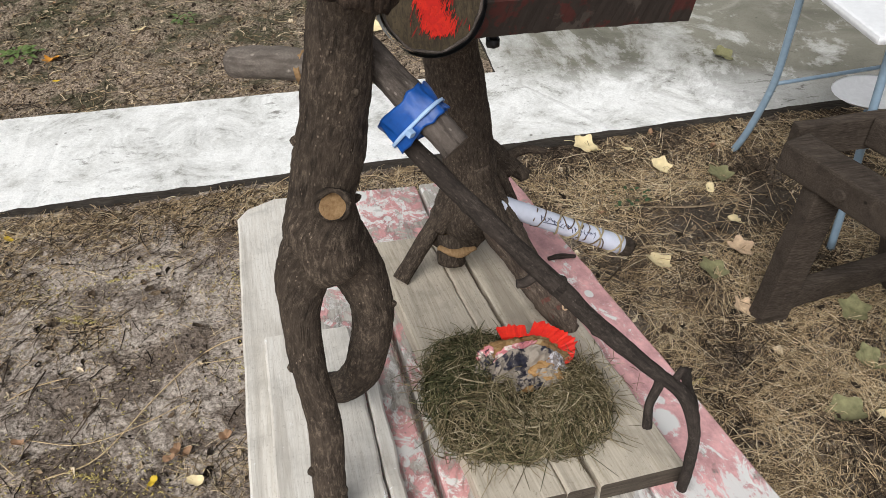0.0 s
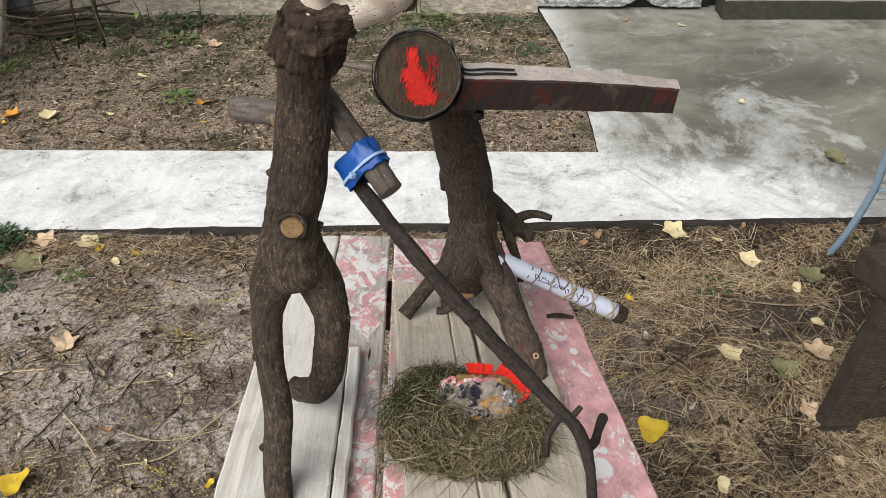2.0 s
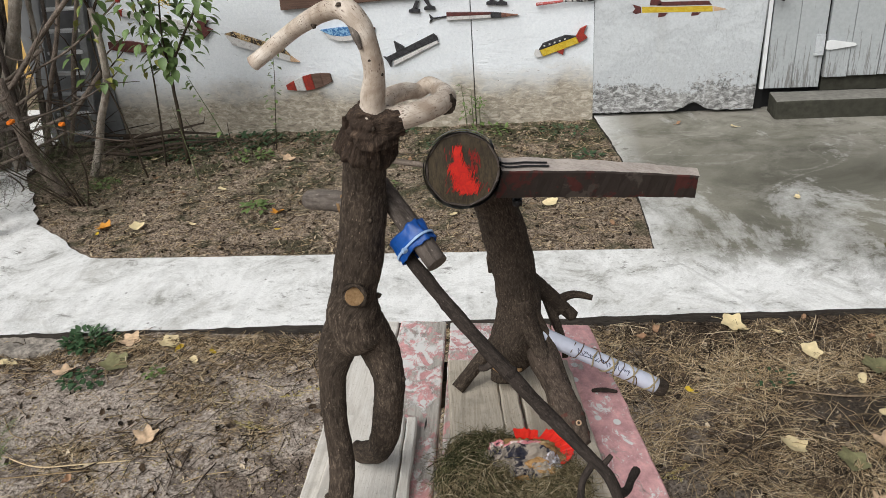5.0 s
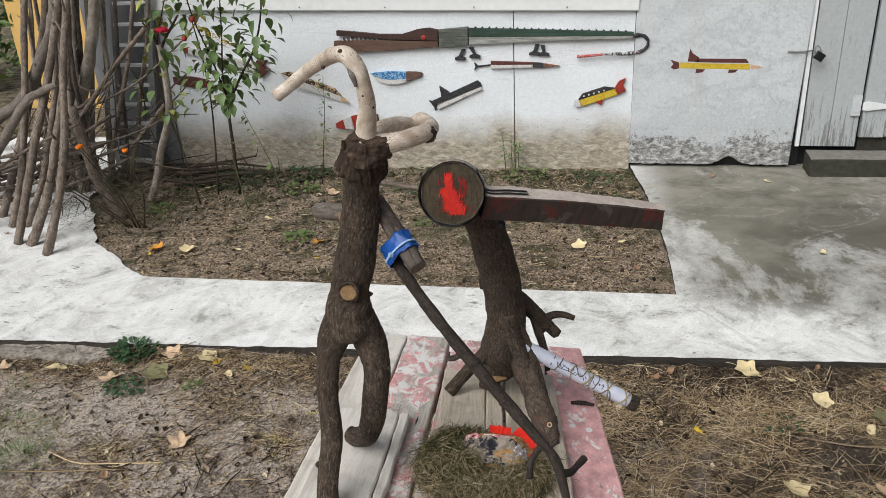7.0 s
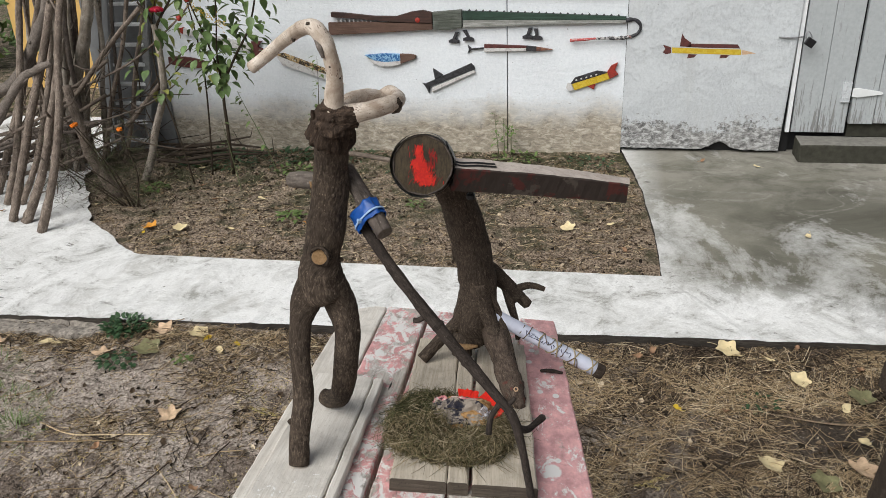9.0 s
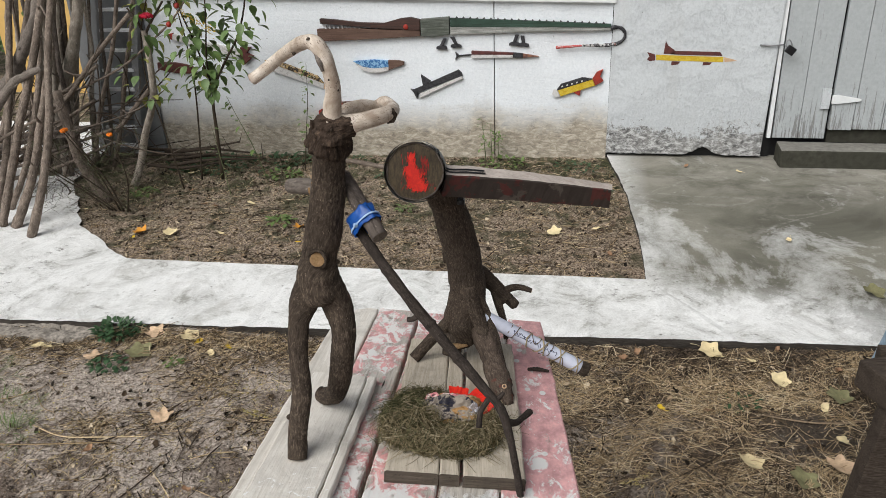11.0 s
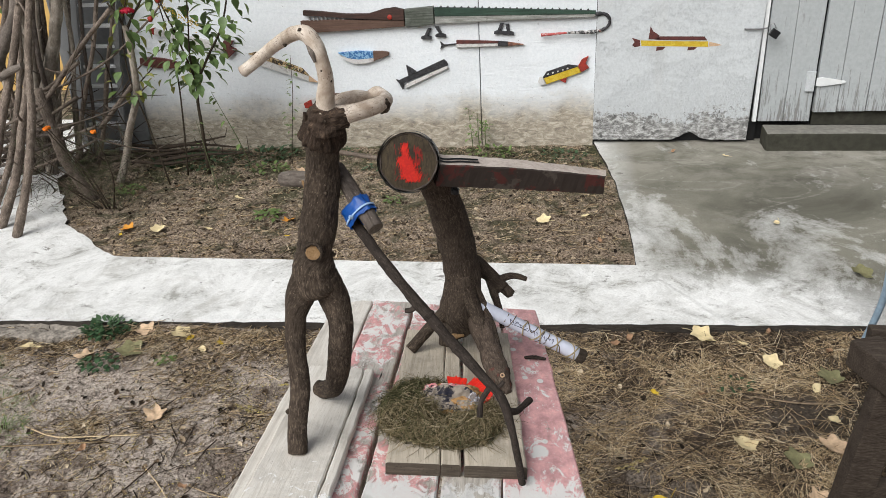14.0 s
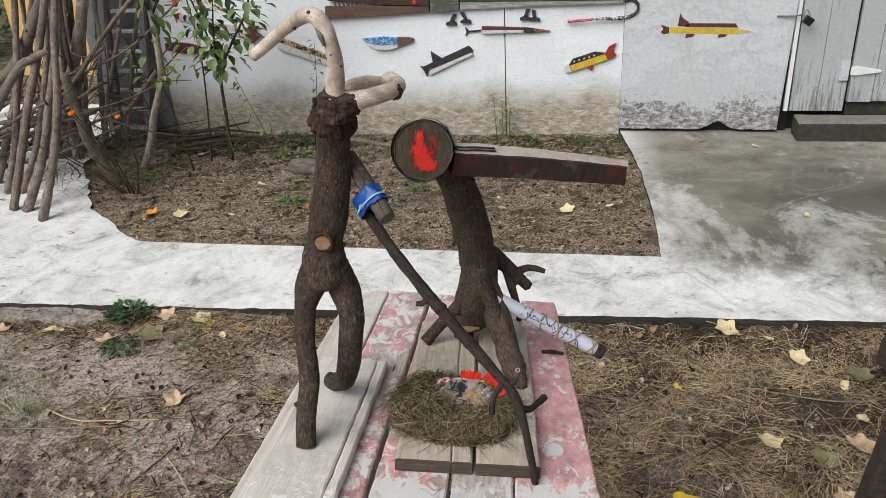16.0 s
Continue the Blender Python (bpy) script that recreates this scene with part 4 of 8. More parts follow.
    xs = [0.870, 1.000, 1.132]
    for lo, hi in zip(xs, xs[1:]):
        bm = bmesh.new()
        bar(bm, (lo + 0.001, WALL + 0.008, 0.198), (hi - 0.001, WALL + 0.04, 1.75), 0.002)
        part("plank", bm, M["door"], door)
    xs = [1.142, 1.258, 1.40, 1.51, 1.65, 1.79, 1.93, 2.06]
    for i, (lo, hi) in enumerate(zip(xs, xs[1:])):
        bm = bmesh.new()
        bar(bm, (lo + 0.0015, WALL + 0.002 + 0.004 * (i % 2), 0.248 + 0.003 * (i % 3)), (hi - 0.0015, WALL + 0.034, 1.75), 0.002)
        part("plank", bm, M["door"], door)
    hinge = part("strap_hinge", slab([(1.135, 0.392), (1.135, 0.432), (1.16, 0.436), (1.272, 0.417), (1.278, 0.411), (1.272, 0.404), (1.16, 0.388)], WALL - 0.010, WALL - 0.002, 0.001), M["wash"], door, "white-painted strap hinge")
    part("hinge_plate", slab([(1.085, 0.362), (1.085, 0.466), (1.128, 0.466), (1.128, 0.362)], WALL - 0.008, WALL + 0.006, 0.001), M["peel"], door, "chipped hinge plate")
    bm = bmesh.new()
    bar(bm, (1.150, WALL + 0.036, 0.17), (2.06, WALL + 0.058, 0.262), 0.003)
    part("sill", bm, M["stepside"], door, "dark olive beam under the fixed planks")
    # near-black sheet paints the shade in the gaps between the planks
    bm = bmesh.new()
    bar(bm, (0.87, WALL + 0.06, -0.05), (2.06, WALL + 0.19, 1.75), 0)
    part("backing", bm, M["dark"], door, "near-black sheet that stands for the shaded gap behind the planks")
    bm = bmesh.new()
    bar(bm, (2.06, WALL, -0.1), (3.6, WALL + 0.2, 1.75), 0)
    solid("wall_east", bm, M["plaster"], "limewashed wall beyond the plank door", "wall", kind="structure")
    bm = bmesh.new()
    bar(bm, (0.893, 4.450, 0.05), (2.35, WALL + 0.005, 0.182), 0.012)
    bmesh.ops.subdivide_edges(bm, edges=[e for e in bm.edges if e.calc_length() > 0.1], cuts=14, use_grid_fill=True)
    worn(bm, 1, 0.004, 14)
    bm.normal_update()
    # shade of the upright faces is put into a darker colour than the top
    for f in bm.faces:
        f.material_index = 0 if f.normal.z > 0.6 else 1
    solid("doorstep", bm, [M["step"], M["stepside"]], "low grey concrete step under the plank door", "step", kind="structure")


build_wall()


# ---------------------------------------------------------------- crafted animals on the wall
def craft(name, label, category):
    return thing(name, label, category, "painted wooden animals on the wall")


def wall_piece(name, outline, material, parent, label="", thick=0.016, off=0.0):
    return part(name, slab(outline, WALL - 0.007 - thick * 0.75 - off, WALL + 0.004 - off, 0.002), material, parent, label)


def placed(shape, x, z, length, turn):
    """Unit shape in (along, up), turned and laid on the wall at x, z."""
    c, s = math.cos(radians(turn)), math.sin(radians(turn))
    return [(x + length * (a * c - b * s), z + length * (a * s + b * c)) for a, b in shape]


def body_shape(front, back, high, belly, n=9):
    """A fish's side from a blunt front to a back end, in unit length."""
    up = [(-0.5 + i / n, high * (front + (1 - front) * math.sin(math.pi * min(1, 0.12 + 0.8 * i / n))) if i < n else high * back) for i in range(n + 1)]
    dn = [(-0.5 + i / n, -belly * (front + (1 - front) * math.sin(math.pi * min(1, 0.12 + 0.8 * i / n))) if i < n else -belly * back) for i in range(n + 1)]
    return up + dn[::-1]


def build_crocodile():
    croc = craft("crocodile_ornament", "long wooden crocodile with red-brown jaws and green back", "ornament")
    upper = [(-1.585, 0.838), (-1.50, 0.832), (-1.35, 0.815), (-1.22, 0.812), (-1.13, 0.836), (-1.07, 0.842), (-1.02, 0.830), (-1.02, 0.775), (-1.25, 0.784), (-1.40, 0.798), (-1.585, 0.812)]
    wall_piece("upper_jaw", upper, M["f_dark"], croc, thick=0.03)
    lower = [(-1.605, 0.782), (-1.40, 0.786), (-1.25, 0.779), (-1.02, 0.772), (-1.02, 0.742), (-1.30, 0.727), (-1.608, 0.716)]
    wall_piece("lower_jaw", lower, M["f_brown"], croc, thick=0.03)
    for i in range(9):
        x = -1.56 + 0.024 * i
        wall_piece("tooth", [(x, 0.782), (x + 0.009, 0.782), (x + 0.0045, 0.801)], M["f_white"], croc, thick=0.02)
    bm = bmesh.new()
    bmesh.ops.create_uvsphere(bm, u_segments=14, v_segments=8, radius=0.014)
    for v in bm.verts:
        v.co = Vector((v.co.x, v.co.y * 0.3, v.co.z))
    bmesh.ops.transform(bm, matrix=pose(-1.098, WALL - 0.031, 0.793), verts=bm.verts)
    part("eye", bm, M["f_red"], croc, "red painted eye", True)
    wall_piece("neck", [(-1.016, 0.832), (-0.93, 0.838), (-0.858, 0.843), (-0.858, 0.75), (-0.94, 0.738), (-1.016, 0.741)], M["neckpaint"], croc, thick=0.026)
    wall_piece("back", [(-0.853, 0.836), (-0.4, 0.818), (-0.003, 0.799), (-0.003, 0.783), (-0.4, 0.787), (-0.853, 0.79)], M["f_green"], croc, thick=0.024)
    wall_piece("belly", [(-0.853, 0.789), (-0.4, 0.786), (-0.003, 0.782), (-0.003, 0.768), (-0.4, 0.762), (-0.853, 0.75)], M["f_pale"], croc, thick=0.024)
    for i in range(22):
        x = -0.83 + 0.037 * i
        z = 0.836 - 0.0435 * (x + 0.853)
        wall_piece("back_scale", [(x, z - 0.004), (x + 0.022, z - 0.005), (x + 0.011, z + 0.009)], M["f_black"], croc, thick=0.02)
    bm = bmesh.new()
    y = WALL - 0.022
    limb(bm, [(-0.004, y, 0.782), (0.040, y, 0.782), (0.070, y, 0.757), (0.060, y, 0.718), (0.030, y, 0.699)], [0.010, 0.0095, 0.0085, 0.0078, 0.0075], 10, 8, 0.25, 0.5)
    part("tail", bm, [M["f_black"], M["f_black"]], croc, "curled ragged black tail")
    bm = bmesh.new()
    limb(bm, [(0.032, y, 0.699), (-0.03, y, 0.692), (-0.09, y, 0.692), (-0.15, y, 0.690)], [0.0085, 0.0100, 0.0085, 0.006], 10, 8, 0.25, 0.45)
    part("tail_end", bm, [M["f_tail"], M["f_tail"]], croc, "mottled black and white end of the tail")
    bm = bmesh.new()
    limb(bm, [(-0.15, y, 0.690), (-0.21, y, 0.685), (-0.285, y, 0.680)], [0.005, 0.007, 0.008], 10, 6, 0.15, 0.3)
    part("tail_tip", bm, [M["f_pink"], M["f_pink"]], croc, "faded red tail tip")
    for x, z, lean in ((-0.905, 0.68, -1), (-0.825, 0.69, 1), (-0.505, 0.70, -0.7), (-0.457, 0.695, 0.3)):
        leg = [(x - 0.03, z - 0.010), (x + 0.028, z - 0.012), (x + 0.026, z + 0.002), (x + 0.006, z + 0.008), (x + 0.008 - 0.02 * lean, z + 0.045), (x - 0.012 - 0.02 * lean, z + 0.045), (x - 0.01, z + 0.010), (x - 0.03, z + 0.002)]
        wall_piece("foot", leg, M["f_black"], croc, "black claw-footed leg", 0.014)


def build_fish():
    # pencil-nosed fish on a thin tail
    f = craft("pencil_fish", "thin wooden fish shaped like a pencil, grey and maroon", "ornament")
    wall_piece("body", [(-0.741, 0.641), (-0.742, 0.621), (-0.515, 0.625), (-0.517, 0.640)], M["f_white"], f)
    wall_piece("back", [(-0.741, 0.661), (-0.741, 0.6415), (-0.517, 0.6405), (-0.505, 0.651)], M["f_maroon"], f)
    wall_piece("collar", [(-0.516, 0.625), (-0.516, 0.652), (-0.462, 0.647), (-0.462, 0.623)], M["f_black"], f)
    wall_piece("nose", [(-0.461, 0.646), (-0.461, 0.624), (-0.376, 0.632)], M["f_nose"], f, "reddish pointed nose")
    wall_piece("tail_stick", [(-0.81, 0.637), (-0.81, 0.630), (-0.743, 0.636), (-0.743, 0.643)], M["f_black"], f, "", 0.008)
    wall_piece("tail_fin", [(-0.806, 0.633), (-0.832, 0.655), (-0.826, 0.633), (-0.834, 0.612)], M["f_black"], f, "", 0.008)
    # blue scaled fish
    f = craft("blue_fish", "blue scaled wooden fish with a white belly", "ornament")
    wall_piece("body", [(-1.416, 0.603), (-1.30, 0.612), (-1.212, 0.609), (-1.212, 0.572), (-1.30, 0.565), (-1.36, 0.574)], M["f_blue"], f)
    wall_piece("belly", [(-1.40, 0.588), (-1.36, 0.5735), (-1.30, 0.5645), (-1.212, 0.5715), (-1.212, 0.553), (-1.26, 0.541), (-1.32, 0.540), (-1.37, 0.558)], M["f_white"], f)
    wall_piece("head", [(-1.211, 0.610), (-1.15, 0.608), (-1.122, 0.602), (-1.124, 0.585), (-1.16, 0.572), (-1.211, 0.556)], M["f_brown"], f)
    # black shark
    f = craft("shark_ornament", "black-backed wooden shark with a white side", "ornament")
    wall_piece("back", placed([(-0.5, 0.02), (0.46, 0.13), (0.5, 0.06), (0.5, 0.0), (-0.44, -0.06)], -0.933, 0.483, 0.29, 17), M["f_black"], f)
    wall_piece("side", placed([(-0.40, -0.055), (0.48, 0.0), (0.5, -0.055), (-0.44, -0.14)], -0.933, 0.478, 0.29, 19), M["f_white"], f)
    wall_piece("fin", placed([(-0.30, 0.04), (-0.12, 0.075), (-0.27, 0.25)], -0.933, 0.483, 0.29, 17), M["f_black"], f)
    wall_piece("tail_fin", placed([(-0.44, -0.06), (-0.5, 0.02), (-0.56, 0.055), (-0.52, -0.03), (-0.5, -0.17)], -0.933, 0.481, 0.29, 17), M["f_black"], f)
    # yellow and black fish
    f = craft("yellow_striped_fish", "yellow and black wooden fish with red fins", "ornament")
    wall_piece("belly", placed([(-0.38, -0.01), (0.26, 0.02), (0.28, -0.10), (-0.36, -0.13)], -0.16, 0.483, 0.30, 16), M["f_yellow"], f)
    wall_piece("back", placed([(-0.40, 0.0), (-0.30, 0.085), (0.1, 0.10), (0.26, 0.03), (0.26, 0.018), (-0.38, -0.008)], -0.16, 0.483, 0.30, 16), M["f_black"], f)
    wall_piece("head", placed([(-0.39, -0.002), (-0.37, -0.13), (-0.46, -0.12), (-0.5, -0.05), (-0.45, 0.03)], -0.16, 0.483, 0.30, 16), M["f_white"], f)
    wall_piece("tail_fin", placed([(0.265, 0.03), (0.285, -0.10), (0.44, -0.06), (0.40, 0.03), (0.48, 0.14), (0.36, 0.12)], -0.16, 0.483, 0.30, 16), M["f_red"], f)
    wall_piece("fin", placed([(-0.12, -0.122), (0.02, -0.113), (-0.03, -0.21)], -0.16, 0.483, 0.30, 16), M["f_red"], f)
    for i in range(5):
        wall_piece("scale", placed([(-0.30 + 0.09 * i, 0.03), (-0.27 + 0.09 * i, 0.032), (-0.27 + 0.09 * i, 0.055), (-0.30 + 0.09 * i, 0.053)], -0.16, 0.483, 0.30, 16), M["f_white"], f, "", 0.003, 0.0165)
    # long yellow submarine-like fish
    f = craft("yellow_fish", "long yellow wooden fish with maroon back and fins", "ornament")
    wall_piece("belly", [(0.232, 0.645), (0.40, 0.638), (0.575, 0.634), (0.578, 0.602), (0.236, 0.612)], M["f_yellow"], f)
    wall_piece("back", [(0.33, 0.664), (0.555, 0.659), (0.573, 0.6345), (0.40, 0.6385), (0.30, 0.643)], M["f_maroon"], f)
    wall_piece("fin", [(0.270, 0.646), (0.278, 0.719), (0.296, 0.69), (0.329, 0.668), (0.33, 0.643)], M["f_maroon"], f)
    wall_piece("tail_fin", [(0.2315, 0.645), (0.2355, 0.612), (0.205, 0.606), (0.187, 0.618), (0.20, 0.635), (0.183, 0.661)], M["f_maroon"], f)
    wall_piece("nose", [(0.574, 0.633), (0.579, 0.603), (0.655, 0.610), (0.62, 0.622)], M["f_tip"], f, "bare wood nose")
    wall_piece("small_fin", [(0.315, 0.611), (0.365, 0.609), (0.35, 0.590), (0.312, 0.585)], M["f_maroon"], f)
    wall_piece("small_fin", [(0.475, 0.607), (0.525, 0.605), (0.508, 0.588), (0.47, 0.585)], M["f_maroon"], f)
    # carved fish with a spotted back, partly behind the figure's head
    f = craft("spotted_fish", "white wooden fish with a brown spotted back", "ornament")
    wall_piece("belly", placed([(-0.5, 0.0), (0.42, 0.02), (0.44, -0.05), (-0.36, -0.10)], -1.76, 0.53, 0.40, -22), M["f_white"], f)
    wall_piece("back", placed([(-0.5, 0.005), (-0.40, 0.07), (0.30, 0.09), (0.42, 0.025)], -1.76, 0.53, 0.40, -22), M["f_spots"], f)
    wall_piece("nose", placed([(0.425, 0.02), (0.445, -0.05), (0.56, -0.02)], -1.76, 0.53, 0.40, -22), M["f_tip"], f)
    # red and white banded fish low on the wall
    f = craft("banded_fish", "small red wooden fish with white bands", "ornament")
    for i in range(5):
        a = -0.5 + 0.2 * i
        h0, h1 = (0.05 + 0.11 * math.sin(math.pi * (t + 0.5) * 0.9) for t in (a, a + 0.195))
        wall_piece("band", placed([(a, h0), (a + 0.195, h1), (a + 0.195, -h1), (a, -h0)], -1.52, 0.325, 0.26, 10), M["f_white"] if i == 1 else M["f_red"] if i < 3 else M["f_brown"], f)
    # grey and red dart behind the rose bush
    f = craft("dart_fish", "long grey wooden fish with maroon tail fins", "ornament")
    wall_piece("body", placed([(-0.42, 0.03), (0.38, 0.045), (0.38, -0.045), (-0.42, -0.035)], -2.28, 0.69, 0.52, -14), M["f_white"], f)
    wall_piece("nose", placed([(-0.5, 0.0), (-0.421, 0.04), (-0.421, -0.04)], -2.28, 0.69, 0.52, -14), M["f_red"], f)
    wall_piece("tail_fin", placed([(0.381, 0.045), (0.5, 0.07), (0.46, 0.0), (0.54, -0.02), (0.44, -0.14), (0.381, -0.045)], -2.28, 0.70, 0.52, -12), M["f_maroon"], f)
    f = craft("red_fish", "short dark red wooden fish", "ornament")
    wall_piece("body", placed(body_shape(0.4, 0.3, 0.13, 0.12), -2.50, 0.56, 0.24, -6), M["f_maroon"], f)


build_crocodile()
build_fish()


# ---------------------------------------------------------------- the plank bench
BENCH = Matrix(((0.9945, -0.0886, 0.0561, -0.25), (0.0794, 0.9856, 0.1494, 1.2), (-0.0686, -0.1441, 0.9872, 0.8119), (0, 0, 0, 1)))


def on_bench(u, v, h=0.0):
    return BENCH @ Vector((u, v, h))


def build_bench():
    bench = thing("plank_bench", "old plank bench with flaking pink and white paint", "bench")
    bench.matrix_world = BENCH
    edge = lambda v: 0.147 - 0.062 * v + 0.002 * noise.noise(Vector((v * 25, 1, 1)))
    spans = [(-0.249, -0.182, "pale"), (-0.179, -0.1060, "pink"), (-0.0990, -0.014, "pink2"), (-0.009, 0.060, "pink2"), (0.063, None, "pink3")]
    for n, (l, r, mat) in enumerate(spans):
        far = 0.378 + 0.003 * (n % 2)
        lf = lambda v, l=l, n=n: l + 0.001 * noise.noise(Vector((v * 20, n, 3))) + (0.045 * max(0, (v - 0.335) / 0.043) ** 2 if n == 0 else 0)
        rf = (lambda v, r=r, n=n: r + 0.001 * noise.noise(Vector((v * 20, n, 9)))) if r is not None else edge
        part("plank", plank(rows_between(-0.50, far, lf, rf, 40), 0.028), [M[mat], M["cutend"]], bench, "bleached bare plank" if mat == "pale" else "")
    for v in (-0.42, 0.27):
        bm = bmesh.new()
        bar(bm, (-0.23, v - 0.03, -0.075), (0.13, v + 0.03, -0.029), 0.003)
        part("crossbar", bm, M["oldwood"], bench)
        for u in (-0.20, 0.10):
            foot = BENCH.inverted() @ Vector((*(BENCH @ Vector((u, v, 0))).to_2d(), -0.01))
            bm = bmesh.new()
            limb(bm, [(u, v, -0.076), tuple((Vector((u, v, -0.076)) + foot) / 2), tuple(foot)], [0.028, 0.027, 0.026], 8, 3, 0.02, 0.03)
            part("leg", bm, [M["oldwood"], M["oldwood"]], bench)
    # the loose boards that the figures stand on
    low = thing("foot_board", "pale bare board laid on the bench under the forked figure", "board")
    low.matrix_world = BENCH @ pose(0, 0, 0.0125)
    for l, r in ((-0.228, -0.1455), (-0.1435, -0.131)):
        part("plank", plank(rows_between(-0.285, 0.074, lambda v: l + 0.0015 * noise.noise(Vector((v * 30, l, 1))), lambda v: r + 0.0015 * noise.noise(Vector((v * 30, r, 5))), 24), 0.0115), [M["pale"], M["cutend"]], low)
    nb = thing("nest_board", "thick weathered boards laid side by side under the nest", "board")
    nb.matrix_world = BENCH @ pose(0, 0.02, 0.0175, 0, 0, 3.0)
    for l, r in ((-0.088, -0.0230), (-0.0219, 0.0015), (0.006, 0.081)):
        part("plank", plank(rows_between(-0.192, 0.20, lambda v: l + 0.002 * noise.noise(Vector((v * 30, l, 1))), lambda v: r + 0.002 * noise.noise(Vector((v * 30, r, 5))), 28), 0.0165), [M["board"], M["endgrain"]], nb)

    twig = bmesh.new()
    limb(twig, [on_bench(0.097, 0.163, 0.004), on_bench(0.112, 0.1645, 0.0045), on_bench(0.130, 0.162, 0.004)], [0.0022, 0.0034, 0.0020], 9, 5, 0.2, 0.3, round_end=True)
    solid("twig", twig, [M["darkbark"], M["darkbark"]], "short dark stick lying on the pink plank", "twig")


build_bench()


# ---------------------------------------------------------------- forked branch figure
def build_forked_figure():
    fig = thing("forked_branch_figure", "bird-like figure made of forked dark branches on a board", "sculpture", at=(0, 0, 0))
    trunk = limb_part("trunk", [(-0.4035, 1.1215, 1.0335), (-0.4045, 1.1214, 1.0425), (-0.4055, 1.1236, 1.0650), (-0.4023, 1.1275, 1.0907), (-0.3938, 1.1290, 1.1242), (-0.3864, 1.1320, 1.1610), (-0.3810, 1.1310, 1.1971), (-0.3730, 1.1240, 1.2330)],
              [0.0225, 0.0275, 0.0262, 0.0214, 0.0218, 0.0208, 0.0190, 0.0190], M["bark"], fig, end=M["cutend"], sides=44, steps=18, rough=0.035, lump=0.075)
    bm = bmesh.new()
    limb(bm, [(-0.3965, 1.1035, 1.0955), (-0.3968, 1.1050, 1.0950), (-0.3975, 1.113, 1.093)], [0.0088, 0.0104, 0.0130], 20, 3, 0.05, 0.1)
    knot = part("knot", bm, [M["bark"], M["cut"]], trunk, "round sawn-off knot of bare wood")
    ridge = bmesh.new()
    limb(ridge, [(-0.3968 + 0.0102 * math.cos(0.45 * i), 1.1052 - 0.0006 * math.sin(0.45 * i), 1.0953 + 0.0112 * math.sin(0.45 * i)) for i in range(15)], [0.0022 + 0.0008 * math.sin(i * 1.7) for i in range(15)], 7, 3, 0.2, 0.4, cap=False)
    part("callus", ridge, M["bark"], trunk, "swollen bark lip round the knot")
    limb_part("front_leg", [(-0.4085, 1.1209, 1.0618), (-0.4225, 1.1137, 1.0353), (-0.4272, 1.0966, 1.0092), (-0.4258, 1.0809, 0.9766), (-0.4207, 1.0639, 0.9341), (-0.4227, 1.0439, 0.8935), (-0.4223, 1.0285, 0.8605)],
              [0.0205, 0.0182, 0.0130, 0.0116, 0.0122, 0.0119, 0.0122], M["bark"], fig, end=M["cut"], sides=34, steps=16, rough=0.04, lump=0.085)
    limb_part("back_leg", [(-0.3965, 1.1245, 1.0520), (-0.3865, 1.1270, 1.0240), (-0.3785, 1.1185, 0.9905), (-0.3838, 1.1175, 0.9505), (-0.3938, 1.1270, 0.9095), (-0.4085, 1.1465, 0.8745), (-0.428, 1.1635, 0.8555), (-0.4400, 1.170, 0.8535)],
              [0.0205, 0.0184, 0.0156, 0.0150, 0.0144, 0.0138, 0.0128, 0.0108], M["bark"], fig, end=M["bark"], sides=34, steps=16, rough=0.04, lump=0.085, round_end=True)
    # the torn sleeve of thick bark round the neck, open below and ragged above
    low, high = Vector((-0.3728, 1.1135, 1.2262)), Vector((-0.3610, 1.0995, 1.2680))
    axis = (high - low).normalized()
    east = axis.cross(Vector((0, 1, 0))).normalized()
    north = east.cross(axis)
    collar = bmesh.new()
    n, rings = 110, []
    profile = [(0.0, 0.0215, 0.6), (0.02, 0.0258, 1.0), (0.10, 0.0270, 1.0), (0.20, 0.0262, 0.9), (0.30, 0.0250, 0.6), (0.42, 0.0242, 0.4), (0.54, 0.0230, 0.2), (0.66, 0.0222, 0.0), (0.76, 0.0212, 0.0), (0.85, 0.0198, 0.0), (0.93, 0.0172, 0.0), (0.98, 0.0140, 0.0), (1.0, 0.0090, 0.0)]
    for h, r, wave in profile:
        ring = []
        for k in range(n):
            an = 2 * math.pi * k / n
            way = east * math.cos(an) + north * math.sin(an)
            q = low.lerp(high, h) + way * r
            groove = abs(noise.noise(Vector((math.cos(an) * 7, math.sin(an) * 7, h * 1.2))))
            furrow = -0.0030 * (1 - groove) ** 4 + 0.0016 * noise.noise(Vector((math.cos(an) * 3, math.sin(an) * 3, h * 2))) + 0.0016 * noise.noise(Vector((math.cos(an) * 19, math.sin(an) * 19, h * 6)))
            knob = (0.0060 * max(0.0, noise.noise(Vector((math.cos(an) * 3.2, math.sin(an) * 3.2, h * 8 + 3)))) - 0.0015) * (h > 0.5)
            q += way * (furrow + knob) + axis * (wave * (0.0075 * max(0.0, -math.sin(an)) ** 2 + 0.002 * math.sin(2 * an + 2.4) + 0.003 * noise.noise(Vector((math.cos(an) * 3, math.sin(an) * 3, 8)))))
            ring.append(collar.verts.new(q))
        rings.append(ring)
    layer = collar.loops.layers.uv.verify()
    for i in range(len(rings) - 1):
        for k in range(n):
            j = (k + 1) % n
            f = collar.faces.new((rings[i][k], rings[i][j], rings[i + 1][j], rings[i + 1][k]))
            f.smooth = True
